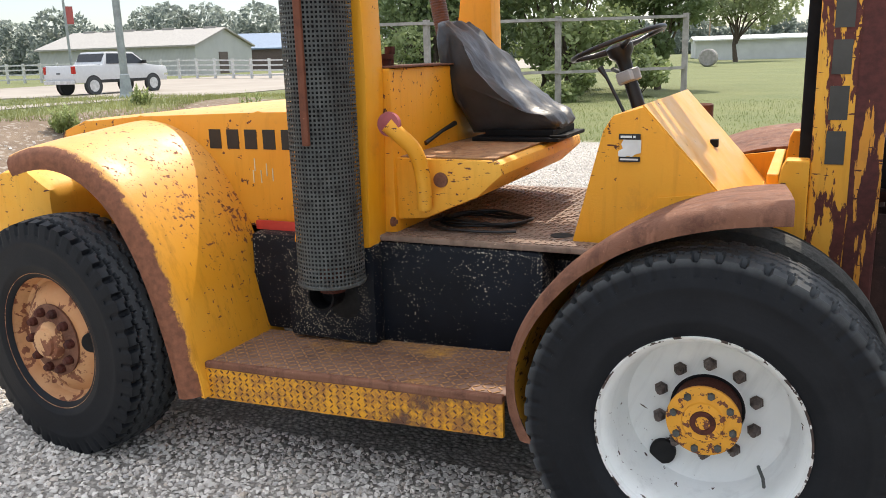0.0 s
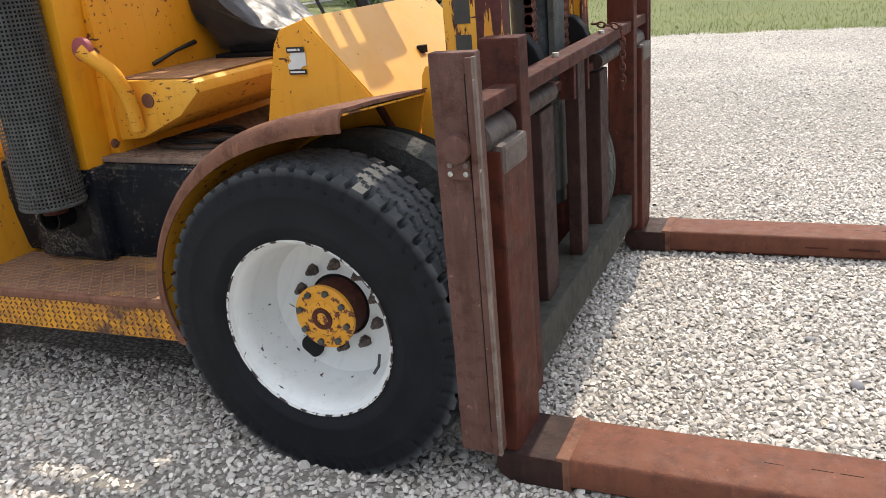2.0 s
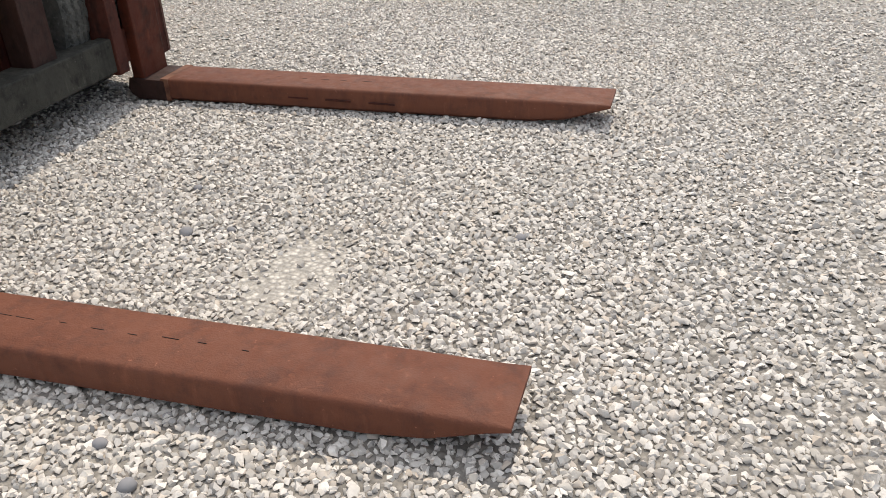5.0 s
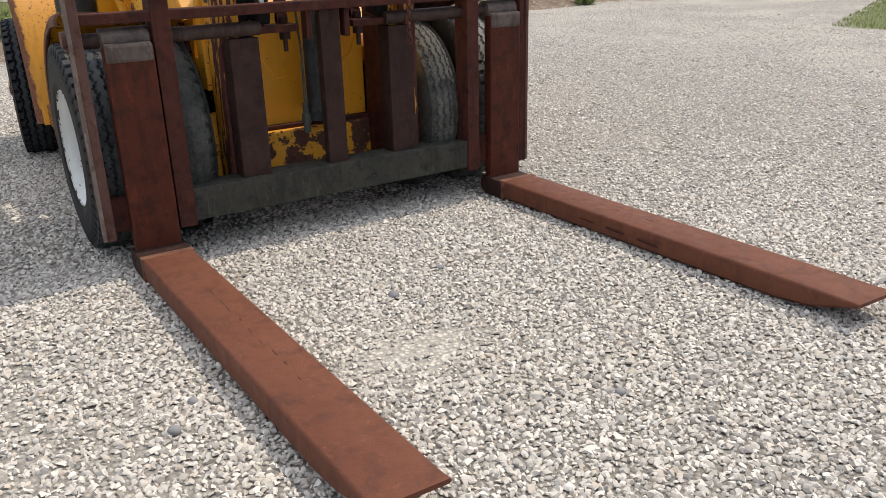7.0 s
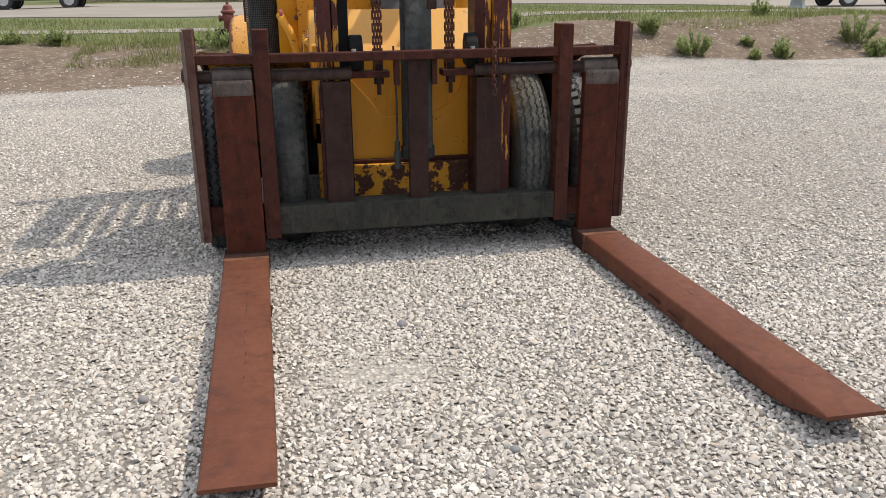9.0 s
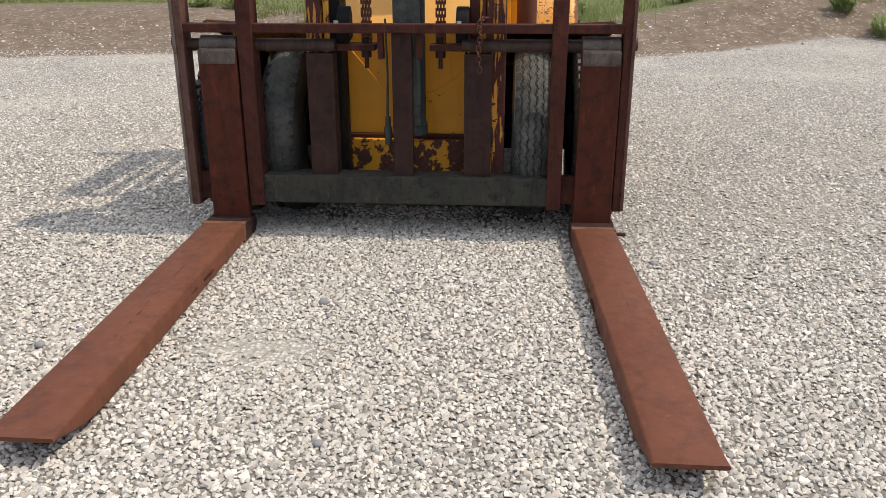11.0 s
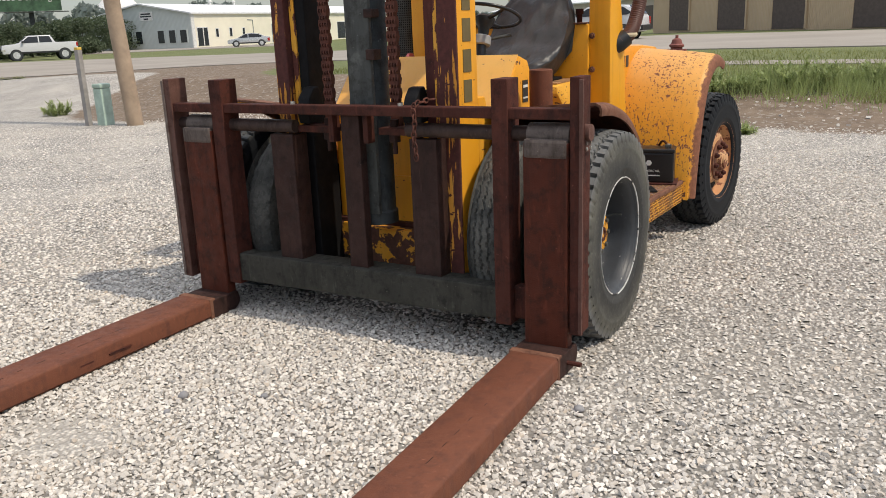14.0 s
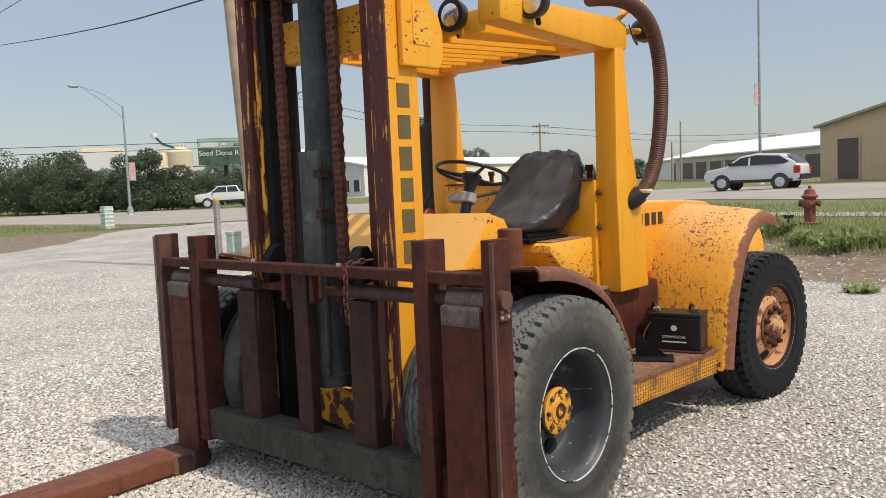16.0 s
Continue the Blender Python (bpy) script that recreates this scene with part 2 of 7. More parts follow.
def ringed_rubber():
    """Tyre rubber with fine moulded rings, dusty scuffs and a bluish sheen."""
    n = Nodes("tyre_rubber", 0.6)
    n.b.inputs["Specular IOR Level"].default_value = 0.22
    flat = n.radius()
    line = n.t.nodes.new("ShaderNodeCombineXYZ")
    n.t.links.new(flat, line.inputs[0])
    ring = n.noise(75, 3, 0.6, line.outputs[0])
    c = n.mix(n.ramp(n.noise(6, 6, 0.7), 0.35, 0.72), (0.0042, 0.0054, 0.0078), (0.0095, 0.0112, 0.0142))
    c = n.mix(n.ramp(ring, 0.55, 0.75, 0, 0.2), c, (0.022, 0.025, 0.029))
    c = n.mix(n.ramp(n.noise(38, 6, 0.75), 0.60, 0.74, 0, 0.3), c, (0.035, 0.035, 0.033))
    tread = n.math("MULTIPLY", n.ramp(flat, 0.490, 0.514), n.ramp(n.noise(17, 6, 0.7), 0.3, 0.7, 0.45, 1.0))
    c = n.mix(tread, c, (0.080, 0.086, 0.090))
    return n.done(c, None, n.math("ADD", n.math("MULTIPLY", ring, 0.4), n.math("MULTIPLY", n.noise(90, 4), 0.4)), 0.003, 0.4)


rubber = ringed_rubber()
red_paint = plain("red_paint", (0.52, 0.045, 0.03), 0.5)
cap_red = plain("faded_red", (0.42, 0.11, 0.12), 0.6)
hose_brown = plain("rubber_hose", (0.085, 0.032, 0.022), 0.55)
plastic_black = plain("black_plastic", (0.012, 0.012, 0.013), 0.35)
grey_collar = plain("grey_collar", (0.30, 0.31, 0.31), 0.45)
glass_lens = plain("lamp_lens", (0.72, 0.73, 0.70), 0.12, 0.85)
letter_grey = plain("grey_letter", (0.055, 0.054, 0.047), 0.7)
letter_olive = plain("olive_letter", (0.135, 0.10, 0.036), 0.7)
letter_black = plain("black_letter", (0.015, 0.014, 0.013), 0.5)
chalk = plain("chalk", (0.75, 0.66, 0.42), 0.9)
sticker_white = plain("white_sticker", (0.72, 0.72, 0.68), 0.5)
dark_hole = plain("dark_inside", (0.006, 0.006, 0.006), 0.9)


def tyre_dust(name, tone):
    n = Nodes(name, 0.85)
    c = n.mix(n.ramp(n.noise(7, 6, 0.7), 0.3, 0.7), (0.034 * tone, 0.037 * tone, 0.036 * tone), (0.135 * tone, 0.133 * tone, 0.120 * tone))
    c = n.mix(n.ramp(n.noise(26, 6, 0.75), 0.5, 0.64, 0, 0.7), c, (0.028 * tone, 0.030 * tone, 0.029 * tone))
    c = n.mix(n.ramp(n.noise(60, 4, 0.7), 0.6, 0.7, 0, 0.6), c, (0.20 * tone, 0.20 * tone, 0.185 * tone))
    return n.done(c, None, n.noise(40, 6), 0.012, 0.7)


def tyre_left():
    n = Nodes("muddy_tyre_rubber", 0.7)
    r = n.radius()
    c = n.mix(n.ramp(n.noise(5, 6, 0.7), 0.35, 0.7), (0.012, 0.013, 0.014), (0.034, 0.034, 0.033))
    cake = n.math("MULTIPLY", n.ramp(r, 0.36, 0.47, 0.12, 1.0), n.ramp(n.noise(3.2, 6, 0.72), 0.36, 0.62, 0.15, 1.0))
    c = n.mix(cake, c, (0.135, 0.130, 0.105))
    c = n.mix(n.math("MULTIPLY", n.ramp(r, 0.475, 0.51), 0.75), c, (0.135, 0.138, 0.138))
    c = n.mix(n.ramp(n.noise(42, 6, 0.75), 0.54, 0.70, 0, 0.45), c, (0.17, 0.165, 0.145))
    return n.done(c, None, n.noise(70, 5), 0.003, 0.4)


def vinyl():
    n = Nodes("black_vinyl", 0.38)
    c = n.mix(n.ramp(n.noise(6, 4), 0.3, 0.7), (0.020, 0.021, 0.023), (0.048, 0.050, 0.054))
    folds = n.noise(5.0, 3, 0.5, n.stretch(1.0, 1.6, 0.6))
    return n.done(c, n.ramp(n.noise(9), 0.3, 0.7, 0.36, 0.52), n.math("ADD", folds, n.math("MULTIPLY", n.noise(90), 0.03)), 0.05, 0.45)


def plate_tread():
    n = Nodes("worn_tread_plate", 0.6)
    w = n.ramp(n.noise(2.4, 7, 0.7), 0.26, 0.44)
    c = n.mix(w, (0.66, 0.32, 0.02), n.mix(n.ramp(n.noise(9), 0.3, 0.7), (0.10, 0.052, 0.037), (0.20, 0.115, 0.082)))
    return n.done(c, 0.6, n.noise(60, 4), 0.002, 0.4)


def plate_front():
    n = Nodes("step_front_paint", 0.45)
    w = n.ramp(n.noise(3.4, 8, 0.75), 0.52, 0.62)
    c = n.mix(w, n.mix(n.ramp(n.noise(30, 5, 0.7), 0.42, 0.62), (0.72, 0.34, 0.012), (0.36, 0.15, 0.03)), (0.11, 0.05, 0.03))
    return n.done(c, 0.5, n.noise(60, 4), 0.002, 0.4)


tyre_dark = tyre_dust("dirty_tyre_rubber", 0.66)
tyre_grey, tyre_mud, seat_vinyl, step_top, step_front = tyre_dust("dusty_tyre_rubber", 1.0), tyre_left(), vinyl(), plate_tread(), plate_front()
floor_plate = rusted("floor_plate", (0.20, 0.145, 0.11), (0.29, 0.20, 0.15), (0.11, 0.075, 0.055), 0.55)
tread_bar = rusted("worn_tread_bar", (0.27, 0.15, 0.085), (0.40, 0.23, 0.10), (0.14, 0.07, 0.045))


def stone_mat():
    n = Nodes("gravel_stone", 0.88)
    i = n.island()
    c = n.mix(n.ramp(i, 0.0, 1.0), (0.36, 0.335, 0.302), (0.80, 0.748, 0.680))
    c = n.mix(n.ramp(n.noise(0.7, 5), 0.42, 0.66, 0, 0.25), c, (0.52, 0.47, 0.40))
    c = n.mix(n.ramp(n.math("FRACT", n.math("MULTIPLY", i, 37.0)), 0.80, 1.0, 0, 0.75), c, (0.50, 0.41, 0.32))
    c = n.mix(n.ramp(n.math("FRACT", n.math("MULTIPLY", i, 91.0)), 0.93, 1.0, 0, 0.8), c, (0.24, 0.235, 0.23))
    c = n.mix(n.ramp(n.noise(160, 4), 0.4, 0.75, 0, 0.3), c, (0.38, 0.352, 0.315))
    return n.done(c, None, n.noise(140, 4), 0.003, 0.5)


def ground_mat():
    """Gravel lot, bare earth and mown grass, parted by the sheet's own grass and earth values."""
    n = Nodes("ground", 0.92)
    cell = n.cells(46, "Color")
    grey = n.math("MULTIPLY", n.ramp(cell, 0.15, 0.9), 1.0)
    gravel = n.mix(grey, (0.46, 0.424, 0.376), (0.84, 0.776, 0.69))
    # cell borders darkened: painted shade in the crevices of the gravel
    gravel = n.mix(n.ramp(n.cells(46), 0.24, 0.56, 0, 0.9), gravel, (0.07, 0.066, 0.06))
    gravel = n.mix(n.ramp(n.noise(0.7, 5), 0.42, 0.66, 0, 0.4), gravel, (0.60, 0.545, 0.465))
    gravel = n.mix(n.ramp(n.noise(90, 3), 0.45, 0.7, 0, 0.4), gravel, (0.62, 0.60, 0.57))
    gravel = n.mix(n.ramp(n.noise(38, 3, 0.6), 0.53, 0.62, 0, 0.5), gravel, (0.24, 0.222, 0.197))
    gravel = n.mix(n.ramp(n.noise(15, 5, 0.8), 0.52, 0.66, 0, 0.7), gravel, (0.27, 0.25, 0.222))
    gravel = n.mix(n.ramp(n.noise(19, 5, 0.8), 0.54, 0.70, 0, 0.6), gravel, (0.75, 0.69, 0.605))
    bare = n.t.nodes.new("ShaderNodeVectorMath")   # gap shade painted into the soil under loose stones, except one dusty bare patch
    bare.operation = "DISTANCE"
    n.t.links.new(n.co, bare.inputs[0])
    bare.inputs[1].default_value = (2.05, -0.40, 0.0)
    gap_shade = n.math("MULTIPLY", n.attribute("loose"), n.ramp(n.math("ADD", bare.outputs["Value"], n.math("MULTIPLY", n.noise(6, 4), 0.25)), 0.30, 0.52))
    gravel = n.mix(n.math("MULTIPLY", gap_shade, 0.85), gravel, (0.185, 0.168, 0.145))
    earth = n.mix(n.ramp(n.noise(3.2, 9, 0.7), 0.35, 0.65), (0.120, 0.084, 0.056), (0.205, 0.152, 0.106))
    earth = n.mix(n.ramp(n.cells(17, "Color"), 0.72, 0.86, 0, 0.7), earth, (0.33, 0.30, 0.26))
    grass = n.mix(n.ramp(n.noise(0.35, 6, 0.65), 0.35, 0.65), (0.074, 0.104, 0.028), (0.135, 0.150, 0.048))
    grass = n.mix(n.ramp(n.noise(14, 5, 0.7), 0.35, 0.7), grass, (0.155, 0.165, 0.062))
    wob = n.math("MULTIPLY", n.math("SUBTRACT", n.noise(1.6, 6, 0.7), 0.5), 0.9)
    fe = n.ramp(n.math("ADD", n.attribute("earth"), wob), 0.42, 0.58)
    fg = n.ramp(n.math("ADD", n.attribute("grass"), wob), 0.42, 0.58)
    c = n.mix(fg, n.mix(fe, gravel, earth), grass)
    h = n.math("ADD", n.math("MULTIPLY", n.cells(46), -1.0), n.math("MULTIPLY", n.noise(7, 5), 0.5))
    return n.done(c, None, h, 0.02, 0.55)


def road_mat():
    n = Nodes("pale_concrete_road", 0.85)
    c = n.mix(n.ramp(n.noise(0.25, 6), 0.35, 0.65), (0.255, 0.225, 0.19), (0.33, 0.295, 0.25))
    c = n.mix(n.ramp(n.noise(50, 4), 0.4, 0.7, 0, 0.4), c, (0.22, 0.20, 0.18))
    return n.done(c, None, n.noise(80, 4), 0.003, 0.3)


def leaf_mat(name, a, b, thin=0.45):
    n = Nodes(name, 0.55)
    c = n.mix(n.island(), a, b)
    c = n.mix(n.ramp(n.noise(0.5, 3), 0.35, 0.65), c, tuple(v * 1.3 for v in b))
    n.b.inputs["Subsurface Weight"].default_value = 0.0
    n.put(c, n.b.inputs["Base Color"])
    t = n.t.nodes.new("ShaderNodeBsdfTranslucent")
    n.put(n.mix(0.5, c, b), t.inputs[0])
    m = n.t.nodes.new("ShaderNodeMixShader")
    m.inputs[0].default_value = thin
    out = [x for x in n.t.nodes if x.type == "OUTPUT_MATERIAL"][0]
    n.t.links.new(n.b.outputs[0], m.inputs[1])
    n.t.links.new(t.outputs[0], m.inputs[2])
    n.t.links.new(m.outputs[0], out.inputs[0])
    return n.mat


def ribbed(name, color, pitch, rough=0.5, axis=0):
    """Ribbed metal sheet; the ribs are relief."""
    n = Nodes(name, rough)
    s = n.t.nodes.new("ShaderNodeTexWave")
    s.wave_type, s.bands_direction = "BANDS", "XYZ"[axis]
    s.inputs["Scale"].default_value = pitch
    n.t.links.new(n.co, s.inputs["Vector"])
    c = n.mix(n.ramp(n.noise(0.8, 5), 0.3, 0.7), tuple(v * 0.88 for v in color), color)
    return n.done(c, None, s.outputs[1], 0.03, 0.6)


stone, earth_sheet, concrete = stone_mat(), ground_mat(), road_mat()
leaf_dark = leaf_mat("dark_leaves", (0.075, 0.11, 0.045), (0.155, 0.205, 0.088))
leaf_light = leaf_mat("light_leaves", (0.12, 0.165, 0.065), (0.23, 0.28, 0.12))
# air haze over the far trees is mixed into this leaf colour
leaf_far = leaf_mat("haze_tinted_leaves", (0.20, 0.235, 0.21), (0.245, 0.28, 0.25), 0.7)
leaf_road = leaf_mat("roadside_leaves", (0.060, 0.084, 0.046), (0.098, 0.126, 0.068))
# field trees: colour lightened to paint in the haze of distance
leaf_field = leaf_mat("hazed_field_leaves", (0.17, 0.215, 0.10), (0.27, 0.31, 0.165))
lawn = leaf_mat("lawn_blades", (0.085, 0.125, 0.03), (0.19, 0.22, 0.075))
weed_leaf = leaf_mat("weed_leaves", (0.17, 0.22, 0.07), (0.32, 0.37, 0.15))
blade = leaf_mat("grass_blades", (0.11, 0.14, 0.035), (0.25, 0.26, 0.10))
bark = plain("bark", (0.10, 0.075, 0.055), 0.9, 0, 0.4, 4, 20, 0.02)
wood_pole = plain("weathered_pole_wood", (0.36, 0.27, 0.19), 0.85, 0, 0.3, 3, 25, 0.01)
wood_grey = plain("grey_wood", (0.32, 0.30, 0.28), 0.85, 0, 0.3, 4, 25, 0.01)
galvanised = plain("galvanised_steel", (0.33, 0.36, 0.36), 0.5, 0.3)
fence_white = plain("white_fence", (0.60, 0.60, 0.58), 0.6)
metal_shed = ribbed("grey_ribbed_sheet", (0.44, 0.45, 0.435), 2.0)
metal_tan = ribbed("tan_ribbed_sheet", (0.58, 0.43, 0.28), 2.6)
metal_dust = ribbed("dusty_beige_sheet", (0.50, 0.44, 0.385), 1.6)
metal_blue = ribbed("blue_grey_ribbed_sheet", (0.56, 0.60, 0.58), 1.6)
roof_white = plain("white_sheet_roof", (0.74, 0.75, 0.76), 0.5)
roof_grey = plain("pale_roof", (0.33, 0.315, 0.29), 0.6)
roof_blue = plain("blue_roof", (0.17, 0.24, 0.34), 0.6)
cream = plain("cream_wall", (0.80, 0.76, 0.62), 0.8, 0, 0.08, 0.5, 8)
beige = plain("beige_tank", (0.62, 0.53, 0.36), 0.7)
white_wall = plain("white_wall", (0.70, 0.70, 0.68), 0.7)
grey_wall = plain("grey_block_wall", (0.56, 0.57, 0.56), 0.85, 0, 0.12, 0.6)
door_brown = plain("brown_door", (0.105, 0.078, 0.068), 0.6)
window_dark = plain("dark_window", (0.03, 0.035, 0.04), 0.15)
car_white = plain("white_car_paint", (0.60, 0.61, 0.62), 0.22, 0, 0.05)
car_silver = plain("silver_car_paint", (0.52, 0.54, 0.56), 0.25, 0.3, 0.05)
car_glass = plain("car_window", (0.02, 0.023, 0.026), 0.08)
car_trim = plain("car_trim", (0.02, 0.02, 0.021), 0.5)
car_alloy = plain("alloy_rim", (0.60, 0.61, 0.62), 0.35, 0.25)
tail_red = plain("tail_lamp", (0.45, 0.02, 0.015), 0.25)
hydrant_red = plain("hydrant_paint", (0.20, 0.055, 0.04), 0.6)
pedestal_green = plain("pedestal_green", (0.42, 0.54, 0.46), 0.6)
sign_green = plain("sign_green", (0.06, 0.125, 0.065), 0.5, 0, 0.6, 1.2)
sign_sky = plain("sign_sky", (0.36, 0.46, 0.42), 0.5)
banner_pink = plain("banner", (0.62, 0.40, 0.40), 0.8)
banner_red = plain("red_banner", (0.42, 0.10, 0.09), 0.8)
cable_black = plain("black_cable", (0.012, 0.012, 0.012), 0.5)
rock_dark = plain("dark_stone", (0.26, 0.255, 0.26), 0.85)

# ---- building helpers ----
def thing(name, label, category, group="", kind="", at=(0, 0, 0), turn=0.0):
    ob = new(name)
    ob.empty_display_size = 0.2
    ob.matrix_basis = pose(*at, 0, 0, turn)
    return tagged(ob, label, category, group, kind)


def part(name, bm, material, parent=None, label="", smooth=0.0, kind=""):
    """One mesh object from a bmesh or a mesh, under its thing or part."""
    if isinstance(bm, bmesh.types.BMesh):
        bmesh.ops.recalc_face_normals(bm, faces=bm.faces)
        me = bpy.data.meshes.new(name)
        bm.to_mesh(me)
        bm.free()
    else:
        me = bm
    if material:
        me.materials.clear()
        me.materials.append(material)
    if smooth:
        me.shade_smooth()
        me.set_sharp_from_angle(angle=radians(smooth))
    ob = new(name, me)
    ob.parent = parent
    return tagged(ob, label, kind=kind)


def box(x0, x1, y0, y1, z0, z1, bevel=0.0, bm=None, m=None):
    bm = bm or bmesh.new()
    made = bmesh.ops.create_cube(bm, size=1)["verts"]
    for v in made:
        v.co = Vector(((x0 + x1) / 2 + v.co.x * (x1 - x0), (y0 + y1) / 2 + v.co.y * (y1 - y0), (z0 + z1) / 2 + v.co.z * (z1 - z0)))
    if m is not None:
        bmesh.ops.transform(bm, matrix=m, verts=made)
    if bevel:
        edges = {e for v in made for e in v.link_edges}
        bmesh.ops.bevel(bm, geom=list(edges), offset=bevel, segments=2, affect="EDGES", profile=0.6)
    return bm


def prism(points, lo, hi, axis="y", bevel=0.0, bm=None, only=None):
    """A polygon drawn in the other two axes and drawn out along one axis."""
    bm = bm or bmesh.new()
    put = {"y": lambda a, b, c: (a, c, b), "x": lambda a, b, c: (c, a, b), "z": lambda a, b, c: (a, b, c)}[axis]
    low = [bm.verts.new(put(a, b, lo)) for a, b in points]
    top = [bm.verts.new(put(a, b, hi)) for a, b in points]
    faces = [bm.faces.new(low), bm.faces.new(top)]
    n = len(points)
    for i in range(n):
        faces.append(bm.faces.new((low[i], low[(i + 1) % n], top[(i + 1) % n], top[i])))
    bmesh.ops.recalc_face_normals(bm, faces=faces)
    if bevel:
        edges = {e for f in faces for e in f.edges}
        bmesh.ops.bevel(bm, geom=list(edges), offset=bevel, segments=2, affect="EDGES", profile=0.6)
    return bm


def lathe(profile, centre, axis="y", sign=1.0, segs=48, bm=None, close=False):
    """Turns a profile of (radius, distance along the axis)."""
    bm = bm or bmesh.new()
    c = Vector(centre)
    rings = []
    for r, o in profile:
        ring = []
        for k in range(segs):
            a = 2 * math.pi * k / segs
            u, v = r * math.cos(a), r * math.sin(a)
            p = {"y": (u, sign * o, v), "x": (sign * o, u, v), "z": (u, v, sign * o)}[axis]
            ring.append(bm.verts.new(c + Vector(p)))
        rings.append(ring)
    pairs = list(zip(rings, rings[1:])) + ([(rings[-1], rings[0])] if close else [])
    for a, b in pairs:
        for k in range(segs):
            bm.faces.new((a[k], a[(k + 1) % segs], b[(k + 1) % segs], b[k]))
    if not close:
        for ring, (r, _) in ((rings[0], profile[0]), (rings[-1], profile[-1])):
            if r > 1e-4:
                bm.faces.new(ring)
    return bm


def sweep(points, radius, segs=10, bm=None, smooth_steps=0, closed=False):
    """A round bar along points; radius may be a list."""
    bm = bm or bmesh.new()
    p = [Vector(q) for q in points]
    radii = list(radius) if isinstance(radius, (list, tuple)) else [radius] * len(p)
    for _ in range(smooth_steps):
        q, r = [p[0]], [radii[0]]
        for i in range(len(p) - 1):
            q += [p[i] * 0.75 + p[i + 1] * 0.25, p[i] * 0.25 + p[i + 1] * 0.75]
            r += [radii[i] * 0.75 + radii[i + 1] * 0.25, radii[i] * 0.25 + radii[i + 1] * 0.75]
        p, radii = q + [p[-1]], r + [radii[-1]]
    n = len(p)
    side = None
    rings = []
    for i in range(n):
        t = (p[(i + 1) % n] - p[i - 1] if closed else p[min(i + 1, n - 1)] - p[max(i - 1, 0)]).normalized()
        if side is None:
            side = t.orthogonal().normalized()
        side = (side - t * side.dot(t)).normalized()
        up = t.cross(side)
        rings.append([bm.verts.new(p[i] + (side * math.cos(2 * math.pi * k / segs) + up * math.sin(2 * math.pi * k / segs)) * radii[i]) for k in range(segs)])
    for i in range(n if closed else n - 1):
        a, b = rings[i], rings[(i + 1) % n]
        for k in range(segs):
            bm.faces.new((a[k], a[(k + 1) % segs], b[(k + 1) % segs], b[k]))
    if not closed:
        bm.faces.new(rings[0])
        bm.faces.new(rings[-1])
    return bm


def sheet(lines, thick, bm=None):
    """A bent plate through rows of points, of even thickness."""
    bm = bm or bmesh.new()
    rows = [[Vector(q) for q in line] for line in lines]
    ni, nj = len(rows), len(rows[0])
    normal = [[None] * nj for _ in range(ni)]
    for i in range(ni):
        for j in range(nj):
            a = rows[min(i + 1, ni - 1)][j] - rows[max(i - 1, 0)][j]
            b = rows[i][min(j + 1, nj - 1)] - rows[i][max(j - 1, 0)]
            normal[i][j] = a.cross(b).normalized()
    one = [[bm.verts.new(rows[i][j]) for j in range(nj)] for i in range(ni)]
    two = [[bm.verts.new(rows[i][j] - normal[i][j] * thick) for j in range(nj)] for i in range(ni)]
    for g in (one, two):
        for i in range(ni - 1):
            for j in range(nj - 1):
                bm.faces.new((g[i][j], g[i + 1][j], g[i + 1][j + 1], g[i][j + 1]))
    for i in range(ni - 1):
        for j in (0, nj - 1):
            bm.faces.new((one[i][j], one[i + 1][j], two[i + 1][j], two[i][j]))
    for j in range(nj - 1):
        for i in (0, ni - 1):
            bm.faces.new((one[i][j], one[i][j + 1], two[i][j + 1], two[i][j]))
    return bm


def mesh_of(name, verts, faces):
    """A mesh from arrays of places and of equal-sided faces."""
    verts, faces = np.asarray(verts, np.float32), np.asarray(faces, np.int32)
    me = bpy.data.meshes.new(name)
    k = faces.shape[1]
    me.vertices.add(len(verts))
    me.vertices.foreach_set("co", verts.ravel())
    me.loops.add(faces.size)
    me.loops.foreach_set("vertex_index", faces.ravel())
    me.polygons.add(len(faces))
    me.polygons.foreach_set("loop_start", np.arange(0, faces.size, k, dtype=np.int32))
    me.update(calc_edges=True)
    return me


def letters(name, words, size, material, m, parent):
    """Built-in font writing as a thin solid mesh."""
    cu = bpy.data.curves.new(name, "FONT")
    cu.body, cu.size, cu.extrude, cu.align_x = words, size, size * 0.02, "CENTER"
    tmp = bpy.data.objects.new(name, cu)
    scene.collection.objects.link(tmp)
    me = bpy.data.meshes.new_from_object(tmp.evaluated_get(bpy.context.evaluated_depsgraph_get()))
    bpy.data.objects.remove(tmp)
    me.transform(m)
    return part(name, me, material, parent)

# ---- the forklift ----
truck = thing("forklift", "large old yellow forklift truck with chipped rusty paint standing on gravel", "forklift")
PI2 = 2 * math.pi


def tri(a):
    a = a % 1.0
    return 4 * abs(a - 0.5) - 1


